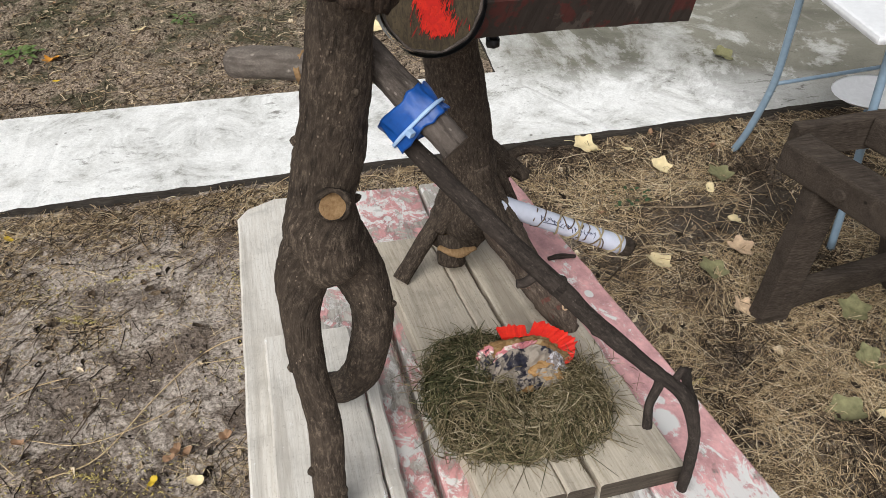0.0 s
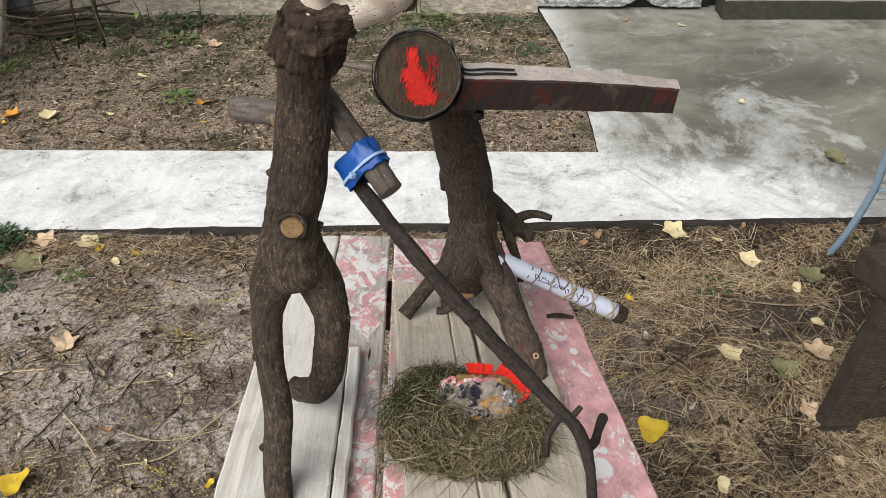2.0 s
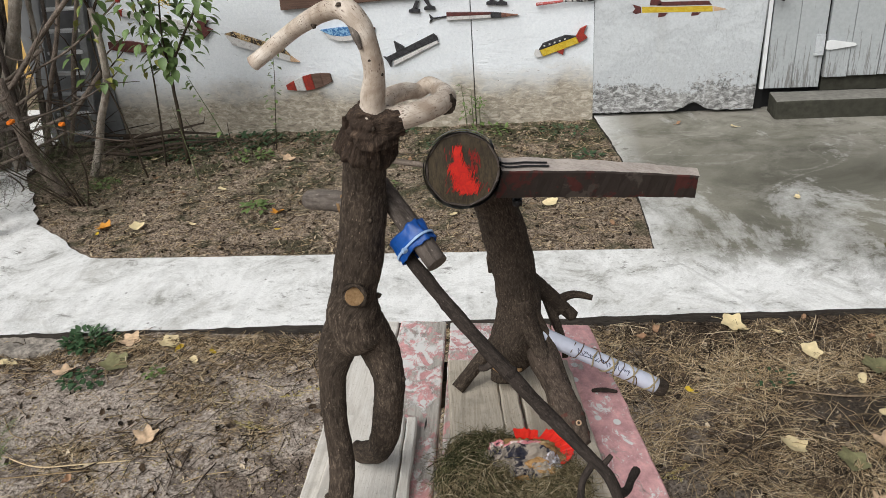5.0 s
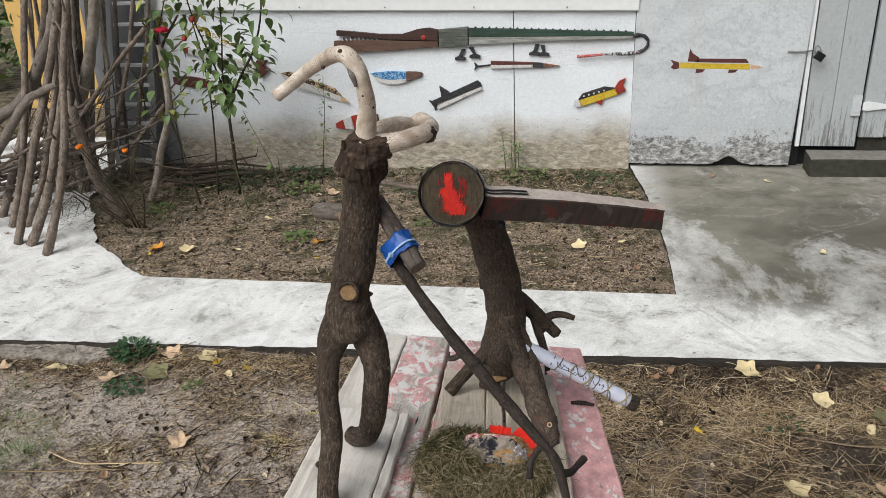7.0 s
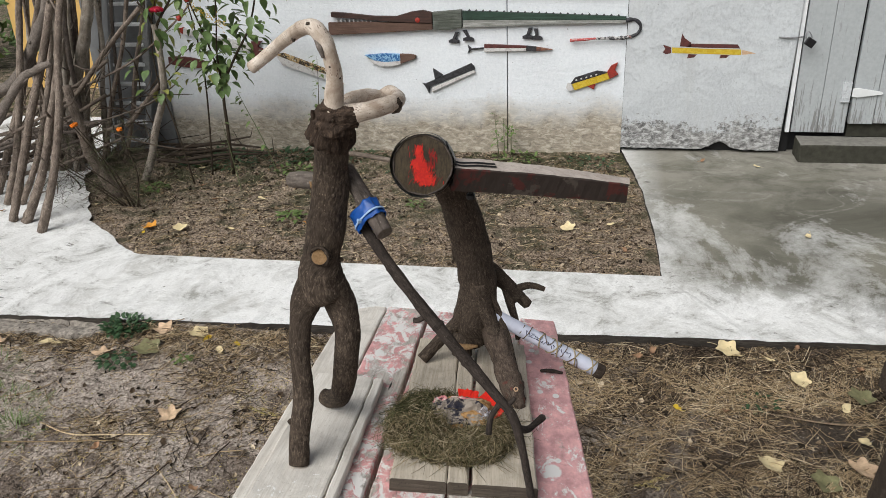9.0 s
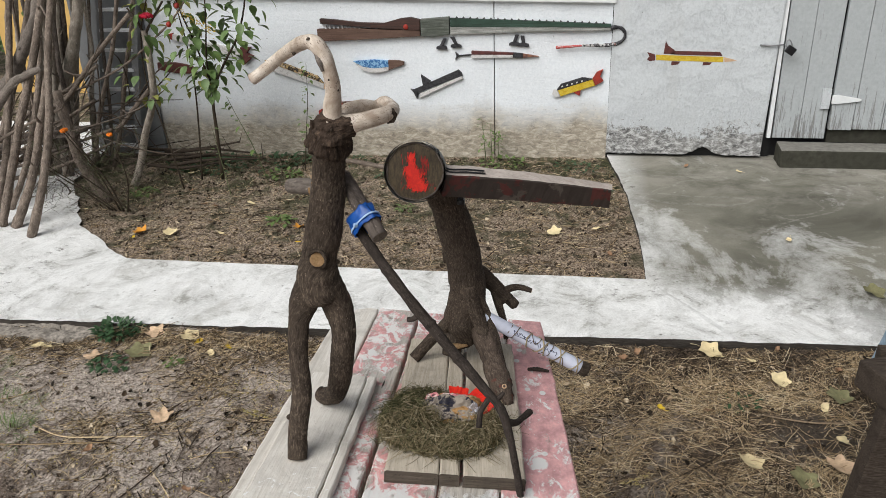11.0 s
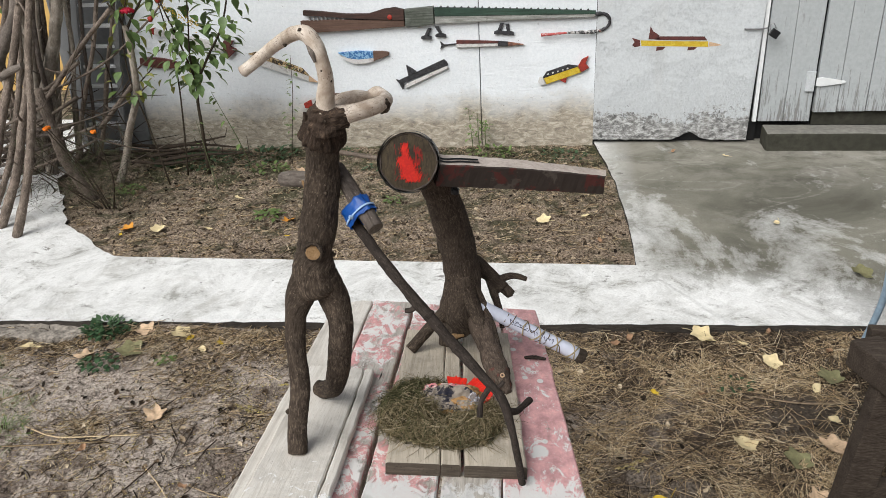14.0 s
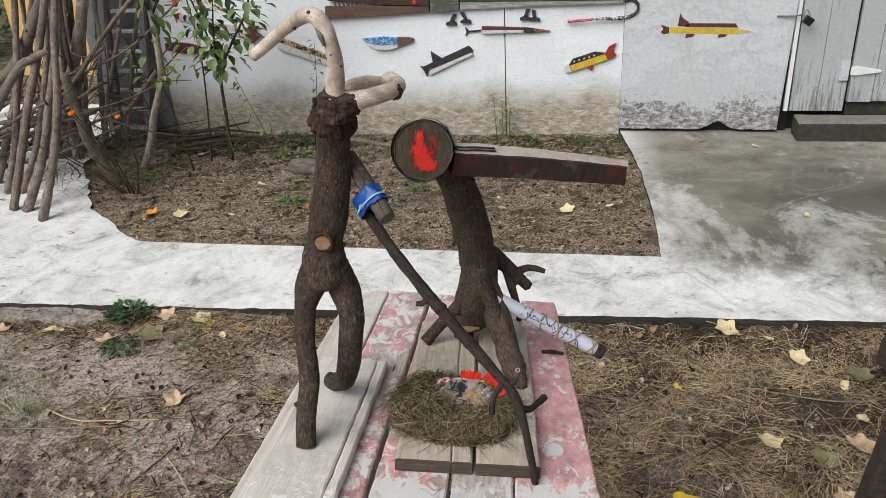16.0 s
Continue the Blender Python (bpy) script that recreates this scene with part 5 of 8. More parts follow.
            for lp, (a, h) in zip(f.loops, ((k, i), (k + 1, i), (k + 1, i + 1), (k, i + 1))):
                lp[layer].uv = (a * 0.0014, profile[h][0] * 0.04)
    inner = [collar.verts.new(v.co - (v.co - low).normalized() * 0.004 + axis * 0.008) for v in rings[0]]
    for k in range(n):
        j = (k + 1) % n
        collar.faces.new((rings[0][j], rings[0][k], inner[k], inner[j]))
    collar = part("collar", collar, [M["collarbark"], M["collarbark"]], fig, "torn collar of rough bark")
    # ragged flaps of bark that stand off the sleeve's upper edge
    for an, h0, ln, wd, out in ((190, 0.60, 0.017, 0.010, 0.0060), (210, 0.56, 0.012, 0.007, 0.0040), (165, 0.62, 0.014, 0.009, 0.0045), (330, 0.70, 0.012, 0.006, 0.002)):
        a = radians(an)
        way = east * math.cos(a) + north * math.sin(a)
        side = axis.cross(way)
        flap = bmesh.new()
        cols = []
        for i in range(7):
            t = i / 6 - 0.5
            top = ln * (0.75 + 0.5 * noise.noise(Vector((an, i * 0.9, 2))))
            b0 = low.lerp(high, h0) + way * 0.0205 + side * (t * 2 * wd * 0.55) - way * (t * t * 0.004)
            t0 = b0 + axis * top + way * (out * (1 - 2 * t * t))
            cols.append([flap.verts.new(b0), flap.verts.new(b0.lerp(t0, 0.6) + way * 0.001), flap.verts.new(t0), flap.verts.new(t0 - way * 0.0022), flap.verts.new(b0 - way * 0.0026)])
        for p, q in zip(cols, cols[1:]):
            for k in range(5):
                j = (k + 1) % 5
                flap.faces.new((p[k], p[j], q[j], q[k])).smooth = k < 2
        flap.faces.new(cols[0])
        flap.faces.new(cols[-1])
        bmesh.ops.recalc_face_normals(flap, faces=flap.faces)
        part("bark_flap", flap, M["collarbark"], collar, "torn flap of bark")
    # gnarled bark that climbs from the sleeve into the fork of the two pale branches
    limb_part("fork_bark", [(-0.3618, 1.1010, 1.2480), (-0.3608, 1.0990, 1.2560), (-0.3596, 1.0968, 1.2640), (-0.3580, 1.0945, 1.2720), (-0.3572, 1.0932, 1.2765)], [0.0210, 0.0202, 0.0176, 0.0134, 0.0098], M["collarbark"], collar, "gnarled bark in the fork", sides=40, steps=9, lump=0.30, rough=0.20)
    limb_part("fork_bark", [(-0.3590, 1.0980, 1.2570), (-0.3490, 1.0960, 1.2600), (-0.3400, 1.0962, 1.2620), (-0.3362, 1.0972, 1.2628)], [0.0165, 0.0150, 0.0128, 0.0108], M["collarbark"], collar, "gnarled bark in the fork", sides=40, steps=9, lump=0.30, rough=0.20)
    limb_part("head_branch", [(-0.3600, 1.0985, 1.2560), (-0.3560, 1.0920, 1.2800), (-0.3515, 1.0860, 1.3030), (-0.3527, 1.0829, 1.3237), (-0.3565, 1.0816, 1.3385), (-0.3660, 1.0849, 1.3490), (-0.3835, 1.1026, 1.3470), (-0.4094, 1.1307, 1.3350), (-0.4384, 1.1559, 1.3180), (-0.4600, 1.1664, 1.3034), (-0.4760, 1.1677, 1.2932)],
              [0.0150, 0.0100, 0.0083, 0.0077, 0.0082, 0.0082, 0.0075, 0.0072, 0.0068, 0.0068, 0.0070], M["peeled"], fig, "smooth peeled branch bent into a beak", M["cutend"], sides=24, steps=10, lump=0.07, rough=0.025)
    limb_part("scar", [(-0.3640, 1.0785, 1.3415), (-0.3590, 1.0748, 1.3330), (-0.3568, 1.0748, 1.3235)], [0.0020, 0.0034, 0.0018], M["greybark"], fig, "grey strip of bark left in the bend", sides=9, steps=5, lump=0.25, round_end=True)
    limb_part("loop_branch", [(-0.355, 1.096, 1.2620), (-0.338, 1.096, 1.2635), (-0.321, 1.105, 1.2650), (-0.309, 1.124, 1.2655), (-0.306, 1.150, 1.263), (-0.316, 1.182, 1.259), (-0.328, 1.198, 1.260), (-0.338, 1.196, 1.255), (-0.347, 1.175, 1.261), (-0.357, 1.145, 1.264), (-0.364, 1.116, 1.258)],
              [0.0125, 0.0104, 0.0092, 0.0086, 0.0080, 0.0076, 0.0074, 0.0072, 0.0078, 0.0080, 0.0078], M["peeled"], fig, "smooth peeled branch bent into a loop", M["cutend"], sides=24, steps=10, lump=0.09, rough=0.03)
    bm = bmesh.new()
    limb(bm, [(-0.303, 1.128, 1.263), (-0.2995, 1.126, 1.262)], [0.0072, 0.0055], 10, 2, 0.25, 0.3)
    part("burl", bm, [M["bark2"], M["bark2"]], fig, "dark scar on the loop branch")
    for q, d in (((-0.3520, 1.0775, 1.3140), (0.001, -0.003, 0.001)), ((-0.3455, 1.0825, 1.3020), (0.004, 0.0, 0.0)), ((-0.402, 1.117, 1.3325), (0.0, 0.0, -0.004)), ((-0.3650, 1.0850, 1.2650), (-0.001, -0.003, 0.0)), ((-0.3455, 1.0870, 1.2640), (0.001, -0.003, 0.0)), ((-0.3560, 1.0810, 1.2600), (0.0, -0.003, 0.0)), ((-0.3700, 1.0800, 1.3545), (0.0, 0.0, 0.003))):
        bm = bmesh.new()
        limb(bm, [Vector(q) - Vector(d) * 0.3, Vector(q) + Vector(d) * 0.45], [0.0024, 0.0012], 7, 2, 0.3, 0.5)
        part("bud", bm, [M["bark2"], M["bark2"]], fig, "dark bud scar")
    limb_part("stub", [(-0.394, 1.132, 1.174), (-0.414, 1.148, 1.170), (-0.431, 1.161, 1.165), (-0.4460, 1.173, 1.1605)], [0.0088, 0.0098, 0.0102, 0.0100], M["greybark"], fig, "grey sawn-off side branch", M["cutend"], sides=20, steps=8, lump=0.12)
    limb_part("stub_scar", [(-0.4005, 1.1375, 1.1725), (-0.4035, 1.1398, 1.1718)], [0.0102, 0.0100], M["cut"], fig, "torn ring of pale wood at the stub", sides=14, steps=3, lump=0.35, rough=0.2)
    arm = limb_part("arm", [(-0.375, 1.160, 1.181), (-0.360, 1.147, 1.166), (-0.341, 1.129, 1.148), (-0.319, 1.108, 1.126)], [0.0090, 0.0100, 0.0102, 0.0100], M["armbark"], fig, "short grey arm branch", M["cutend"], sides=20, steps=9, lump=0.14)
    # blue plastic bound round the arm and the staff's upper end together
    d = (Vector((-0.319, 1.108, 1.126)) - Vector((-0.375, 1.160, 1.181))).normalized()
    gap = Vector((-0.0135, 0.001, -0.0165))
    wide = (gap - d * gap.dot(d)).normalized()
    thin = d.cross(wide)
    mid = Vector((-0.3375, 1.1255, 1.1446)) + wide * 0.0080

    def sleeve(name, s0, s1, big, small, material, label, ruffle, lines):
        bm = bmesh.new()
        rings = []
        for i in range(lines):
            s = i / (lines - 1)
            ring = []
            for k in range(56):
                an = 2 * math.pi * k / 56
                c, q = math.cos(an), math.sin(an)
                c, q = math.copysign(abs(c) ** 0.8, c), math.copysign(abs(q) ** 0.8, q)
                w = 1 + ruffle * (0.10 * noise.noise(Vector((c * 3, q * 3, s * 2.2))) + 0.07 * noise.noise(Vector((c * 8, q * 8, s * 1.3 + 4))) + 0.04 * (abs(2 * s - 1) ** 3) - 0.05)
                slip = ruffle * 0.0022 * noise.noise(Vector((c * 2.5, q * 2.5, 9))) * (1 if s > 0.5 else -1) * abs(2 * s - 1)
                ring.append(bm.verts.new(mid + d * (s0 + (s1 - s0) * s + slip) + wide * (c * big * w) + thin * (q * small * w)))
            rings.append(ring)
        for p, q in zip(rings, rings[1:]):
            for k in range(56):
                j = (k + 1) % 56
                bm.faces.new((p[k], p[j], q[j], q[k])).smooth = True
        for f in [rings[0], rings[-1]]:
            inner = [bm.verts.new(mid + (v.co - mid) * 0.93) for v in f]
            for k in range(56):
                j = (k + 1) % 56
                bm.faces.new((f[k], f[j], inner[j], inner[k]))
        bmesh.ops.recalc_face_normals(bm, faces=bm.faces)
        return part(name, bm, material, arm, label)
    sleeve("tape", -0.0105, 0.0110, 0.0202, 0.0128, M["blue"], "crumpled blue plastic wrap", 1.0, 15)
    sleeve("cable_tie", 0.0034, 0.0056, 0.0214, 0.0140, M["tie"], "pale blue cable tie", 0.1, 3)
    bm = bmesh.new()
    bar(bm, (-0.0022, -0.0020, -0.0020), (0.0022, 0.0020, 0.0020), 0.0006, pose(-0.3468, 1.1060, 1.1405, 20, 10, 40))
    part("tie_lock", bm, M["tie"], arm)
    for x, y, z, r, an in ((-0.4223, 1.0495, 0.905, 0.0118, 200), (-0.4227, 1.0425, 0.890, 0.0118, 330), (-0.4258, 1.0809, 0.9766, 0.0115, 180), (-0.3785, 1.1185, 0.9905, 0.0148, 350), (-0.3938, 1.129, 1.1242, 0.0212, 185), (-0.3864, 1.132, 1.161, 0.0204, 300), (-0.404, 1.1255, 1.075, 0.0235, 10)):
        d = Vector((math.cos(radians(an)), math.sin(radians(an)), 0.25)).normalized()
        q = Vector((x, y, z)) + d * (r - 0.002)
        bm = bmesh.new()
        limb(bm, [q, q + d * 0.0028, q + d * 0.0048], [0.0042, 0.0034, 0.0018], 9, 3, 0.2, 0.3, round_end=True)
        part("bark_knot", bm, [M["bark"], M["bark"]], fig)
    staff = thing("staff_branch", "long thin dark branch leaning from the arm to the bench", "branch")
    limb_part("shaft", [(-0.3591, 1.1330, 1.1350), (-0.3379, 1.1199, 1.1125), (-0.2983, 1.0909, 1.0760), (-0.2583, 1.0752, 1.0330), (-0.2254, 1.0706, 0.9937), (-0.1953, 1.0533, 0.9685), (-0.1719, 1.0341, 0.9537), (-0.1608, 1.0259, 0.9206), (-0.1543, 1.0288, 0.8773), (-0.1494, 1.0340, 0.8312)],
              [0.0062, 0.0060, 0.0065, 0.0066, 0.0064, 0.0056, 0.0052, 0.0044, 0.0044, 0.0044], M["darkbark"], staff, sides=14, steps=10, lump=0.18, rough=0.08)
    limb_part("twig", [(-0.1850, 1.0450, 0.9620), (-0.1900, 1.0400, 0.9560), (-0.1955, 1.0350, 0.9460), (-0.1968, 1.0282, 0.9305)], [0.0042, 0.0036, 0.0034, 0.0040], M["darkbark"], staff, sides=8, steps=5, lump=0.2)
    limb_part("twig", [(-0.1660, 1.0290, 0.9400), (-0.1560, 1.0450, 0.9290), (-0.1500, 1.0650, 0.9215), (-0.1433, 1.0836, 0.9165)], [0.0045, 0.0040, 0.0036, 0.0044], M["darkbark"], staff, sides=8, steps=5, lump=0.2)
    limb_part("twig", [(-0.1800, 1.0400, 0.9590), (-0.1740, 1.0440, 0.9640), (-0.1700, 1.0470, 0.9680)], [0.0034, 0.0030, 0.0026], M["darkbark"], staff, sides=8, steps=3, lump=0.2)
    limb_part("twig", [(-0.2720, 1.0780, 1.0430), (-0.2790, 1.0770, 1.0380), (-0.2850, 1.0770, 1.0375)], [0.0034, 0.0030, 0.0028], M["darkbark"], staff, sides=8, steps=3, lump=0.2)
    for at, r in (((-0.2583, 1.0752, 1.0330), 0.0072), ((-0.2254, 1.0706, 0.9937), 0.0072), ((-0.3130, 1.1010, 1.0890), 0.0072)):
        q = Vector(at)
        limb_part("node", [q + Vector((-0.003, 0.002, 0.003)), q, q + Vector((0.003, -0.002, -0.003))], [0.0058, r, 0.0058], M["darkbark"], staff, "", sides=12, steps=4, lump=0.35, rough=0.15, round_end=True)


# ---------------------------------------------------------------- log-headed bird
def build_log_bird():
    bird = thing("log_headed_bird", "wooden bird with a red-daubed log-slice head and plank beak", "sculpture")
    limb_part("trunk", [(-0.2680, 1.3650, 0.8430), (-0.2660, 1.3645, 0.8750), (-0.2630, 1.3660, 0.9050), (-0.2621, 1.3676, 0.9336), (-0.2687, 1.3702, 0.9817), (-0.2779, 1.3627, 1.0311), (-0.2859, 1.3477, 1.0764), (-0.2960, 1.3282, 1.1215)],
              [0.0260, 0.0330, 0.0290, 0.0276, 0.0270, 0.0266, 0.0256, 0.0252], M["bark2"], bird, end=M["cutend"], sides=44, steps=16, rough=0.035, lump=0.08)
    bm = bmesh.new()
    limb(bm, [(-0.272, 1.372, 0.868), (-0.268, 1.376, 0.838)], [0.030, 0.034], 18, 6, 0.16, 0.25)
    part("burl", bm, [M["bark2"], M["bark2"]], bird, "knobbly root burl")
    limb_part("peg", [(-0.292, 1.368, 0.868), (-0.316, 1.348, 0.845), (-0.343, 1.324, 0.820)], [0.0095, 0.0092, 0.0092], M["bark2"], bird, end=M["cutend"], sides=12, steps=5)
    limb_part("peg", [(-0.283, 1.355, 0.852), (-0.284, 1.347, 0.838), (-0.285, 1.342, 0.822)], [0.0155, 0.015, 0.0155], M["bark2"], bird, end=M["cut"], sides=14, steps=4)
    root = limb_part("root", [(-0.2640, 1.3800, 0.8990), (-0.2413, 1.3534, 0.8714), (-0.2186, 1.3045, 0.8506), (-0.2011, 1.2614, 0.8362), (-0.1910, 1.2360, 0.8270), (-0.1845, 1.2230, 0.8220)], [0.018, 0.0195, 0.0165, 0.0172, 0.0140, 0.0085], M["rootbark"], bird, "stout grey-brown root that ends like a small head", M["cut"], sides=18, steps=8, round_end=True, lump=0.22, rough=0.12)
    for line, r in (([(-0.2560, 1.3480, 0.9400), (-0.2470, 1.3440, 0.9020), (-0.2330, 1.3300, 0.8720), (-0.2180, 1.3000, 0.8590)], (0.010, 0.012, 0.0105, 0.006)),
                    ([(-0.2440, 1.3560, 0.9250), (-0.2300, 1.3520, 0.8900), (-0.2140, 1.3280, 0.8600), (-0.1990, 1.2900, 0.8430)], (0.006, 0.007, 0.007, 0.005)),
                    ([(-0.2780, 1.3480, 0.9100), (-0.2850, 1.3480, 0.8850), (-0.2960, 1.3500, 0.8620)], (0.005, 0.009, 0.007))):
        limb_part("root_ridge", line, list(r), M["bark2"], bird, sides=20, steps=8, lump=0.22, rough=0.12, round_end=True)
    wedge = bmesh.new()
    limb(wedge, [(-0.2990, 1.3400, 0.8490), (-0.2800, 1.3335, 0.8420), (-0.2600, 1.3380, 0.8410)], [0.0035, 0.0065, 0.0030], 14, 6, 0.2, 0.3, round_end=True)
    for v in wedge.verts:
        v.co.z = 0.843 + (v.co.z - 0.843) * 0.55
    part("split_wood", wedge, [M["cut"], M["cut"]], bird, "tan split wood under the trunk")
    bm = bmesh.new()
    eye = pose(-0.1905, 1.2345, 0.8440, 45, 0, 12)
    limb(bm, [eye @ Vector((0.0026 * math.cos(0.5236 * i), 0.0026 * math.sin(0.5236 * i), 0)) for i in range(13)], [0.0009] * 13, 6, 2, 0, 0)
    part("screw_eye", bm, [M["f_tip"], M["f_tip"]], root, "pale ring screwed in as an eye")
    limb_part("arm", [(-0.258, 1.408, 0.945), (-0.238, 1.418, 0.918), (-0.217, 1.416, 0.898), (-0.204, 1.410, 0.886)], [0.012, 0.0125, 0.0115, 0.0105], M["bark2"], bird, sides=12, steps=6, lump=0.25)
    limb_part("finger", [(-0.214, 1.415, 0.897), (-0.198, 1.420, 0.904), (-0.184, 1.420, 0.905), (-0.167, 1.418, 0.901)], [0.0075, 0.0058, 0.0048, 0.0036], M["bark2"], bird, end=M["f_tip"], sides=8, steps=5, lump=0.2)
    limb_part("finger", [(-0.210, 1.413, 0.892), (-0.200, 1.410, 0.885), (-0.192, 1.404, 0.880)], [0.008, 0.0085, 0.008], M["bark2"], bird, sides=10, steps=4, lump=0.2, round_end=True)
    limb_part("finger", [(-0.226, 1.414, 0.900), (-0.216, 1.400, 0.876), (-0.207, 1.386, 0.858), (-0.203, 1.373, 0.836)], [0.0072, 0.006, 0.005, 0.0042], M["bark2"], bird, sides=8, steps=5, lump=0.2)
    limb_part("bark_flap", [(-0.2925, 1.380, 1.005), (-0.2955, 1.376, 0.985), (-0.2965, 1.374, 0.966)], [0.003, 0.006, 0.004], M["bark2"], bird, sides=8, steps=4, lump=0.3)
    # the head: a slice of log, its face daubed red, in a black band that also holds the beak
    face = Vector((0.10, -0.955, 0.28)).normalized()
    mid = Vector((-0.311, 1.266, 1.150))
    head = bmesh.new()
    limb(head, [mid + face * -0.045, mid + face * -0.02, mid + face * 0.002], [0.036, 0.0385, 0.0385], 36, 4, 0.01, 0.02)
    head = part("head", head, [M["bark2"], M["slice"]], bird, "round log slice")
    band = bmesh.new()
    limb(band, [mid + face * -0.016, mid + face * 0.006], [0.0408, 0.0408], 36, 3, 0, 0.01, cap=False)
    limb(band, [mid + face * 0.006, mid + face * -0.016], [0.0385, 0.0385], 36, 3, 0, 0.01, cap=False)
    part("band", band, M["rubber"], head, "black rubber band")
    rim = bmesh.new()
    e1 = Vector((0, 0, 1)).cross(face).normalized()
    e2 = face.cross(e1)
    limb(rim, [mid + face * 0.0025 + (e1 * math.cos(0.2 * i) + e2 * math.sin(0.2 * i)) * (0.0372 + 0.0006 * math.sin(i * 1.9)) for i in range(32)], [0.0008 + 0.0006 * abs(math.sin(i * 0.9)) for i in range(32)], 6, 2, 0.3, 0.5, cap=False)
    part("bark_rim", rim, M["armbark"], head, "thin rim of grey bark round the slice")
    side = Vector((0, 0, 1)).cross(face).normalized() * -1
    up = face.cross(side) * -1
    if up.z < 0:
        up = -up
    rightward = up.cross(face) * -1
    if rightward.x < 0:
        rightward = -rightward
    rnd = random.Random(5)
    for name, mat, count, spread, thin, off, word in (("red_daub", "red", 1300, 0.80, 0.50, 0.0030, "bright red brush strokes"), ("red_smear", "darkred", 190, 1.4, 0.6, 0.0026, "thin dark red smears")):
        daub = bmesh.new()
        for i in range(count):
            kind = rnd.random()
            if kind < 0.24:
                cx, cy = rnd.gauss(-0.0055, 0.0026) * spread, rnd.uniform(-0.004, 0.023)
                an = radians(rnd.gauss(80, 6))
            elif kind < (0.24 if mat == "red" else 0.5):
                cx, cy = rnd.gauss(0.0085, 0.0022) * spread, rnd.uniform(-0.004, 0.018)
                an = radians(rnd.uniform(70, 100))
            else:
                t = rnd.random()
                cx, cy = -0.006 + 0.012 * t + rnd.gauss(0, 0.0048 + 0.002 * t) * spread, 0.006 - 0.030 * t
                an = radians(rnd.gauss(66, 7))
            ln, wd = rnd.uniform(0.004, 0.010), rnd.uniform(0.0003, 0.0009) * thin
            d = rightward * math.cos(an) + up * math.sin(an)
            o = face.cross(d)
            c = mid + rightward * cx + up * cy + face * (off + 0.0002 * rnd.random())
            ring = []
            for k in range(8):
                q = 2 * math.pi * k / 8
                ring.append(daub.verts.new(c + d * math.cos(q) * ln * 0.5 + o * math.sin(q) * wd))
            f = daub.faces.new(ring)
            f.normal_update()
            if f.normal.dot(face) < 0:
                f.normal_flip()
        part(name, daub, M[mat], head, word)
    beak = bmesh.new()
    a0, a1 = Vector((-0.279, 1.283, 1.1335)), Vector((-0.058, 1.378, 1.0835))
    along = (a1 - a0).normalized()
    out = Vector((along.y, -along.x, 0)).normalized()
    if out.y > 0:
        out = -out
    upw = along.cross(out)
    if upw.z < 0:
        upw = -upw
    tilt = Matrix.Rotation(radians(-12), 3, along)
    if (tilt @ upw).y > upw.y:
        tilt.transpose()
    out, upw = tilt @ out, tilt @ upw
    L = (a1 - a0).length
    rows = []
    for i in range(41):
        t = i / 40
        wob = lambda n, size=0.0011: size * (noise.noise(Vector((t * 9, n, 1))) + 0.7 * noise.noise(Vector((t * 31, n, 4))))
        h0 = 0.0158 - 0.0012 * t + wob(1)
        h1 = -0.0166 + 0.0026 * t - 0.0015 * math.sin(t * math.pi) + wob(2)
        w = 0.0150 - 0.0015 * t
        c = a0 + along * (L * t) + upw * (0.0028 * math.sin(t * math.pi))
        tip = 0.006 * max(0, (t - 0.97) / 0.03)
        rows.append([beak.verts.new(c + along * tip * 0.2 + out * (w + wob(3)) + upw * h1), beak.verts.new(c - along * tip + out * (w + wob(4)) + upw * (h0 - 0.0015)), beak.verts.new(c - along * tip * 0.6 + out * (w - 0.0018) + upw * h0), beak.verts.new(c + along * tip * 0.5 - out * (w - 0.008 * t + wob(5)) + upw * (h0 + wob(6))), beak.verts.new(c - out * (w - 0.008 * t) + upw * h1)])
    for p, q in zip(rows, rows[1:]):
        for k in range(5):
            j = (k + 1) % 5
            f = beak.faces.new((p[k], p[j], q[j], q[k]))
            f.material_index = 1 if k == 2 else 0
    beak.faces.new(rows[0])
    tip = beak.faces.new(rows[-1][::-1])
    bmesh.ops.recalc_face_normals(beak, faces=beak.faces)
    bk = part("beak", beak, [M["beak"], M["beaktop"]], bird, "red-stained board as a beak")
    strap = bmesh.new()
    for dy in (0.0065, -0.0005):
        limb(strap, [mid + rightward * 0.030 + up * 0.029 + face * dy * 0.6, a0 + upw * 0.0185 + out * dy, a0 + along * 0.03 + upw * 0.0188 + out * dy, a0 + along * 0.055 + upw * 0.0192 + out * dy], [0.0012] * 4, 6, 4, 0, 0)
    part("strap", strap, [M["rubber"], M["rubber"]], bk, "black strap over the beak's root")
    bm = bmesh.new()
    limb(bm, [(-0.256, 1.300, 1.117), (-0.257, 1.300, 1.092)], [0.0035, 0.0035], 8, 2, 0, 0)
    limb(bm, [(-0.257, 1.300, 1.100), (-0.257, 1.300, 1.093)], [0.006, 0.006], 6, 2, 0, 0)
    part("bolt", bm, [M["lock"], M["lock"]], bk, "dark bolt under the beak")
    limb_part("rod", [(-0.334, 1.283, 1.1455), (-0.351, 1.286, 1.1468), (-0.394, 1.299, 1.1490), (-0.440, 1.310, 1.1500)], [0.0036, 0.0034, 0.0032, 0.0030], M["stick"], bird, "thin grey rod behind the head", sides=8, steps=4)
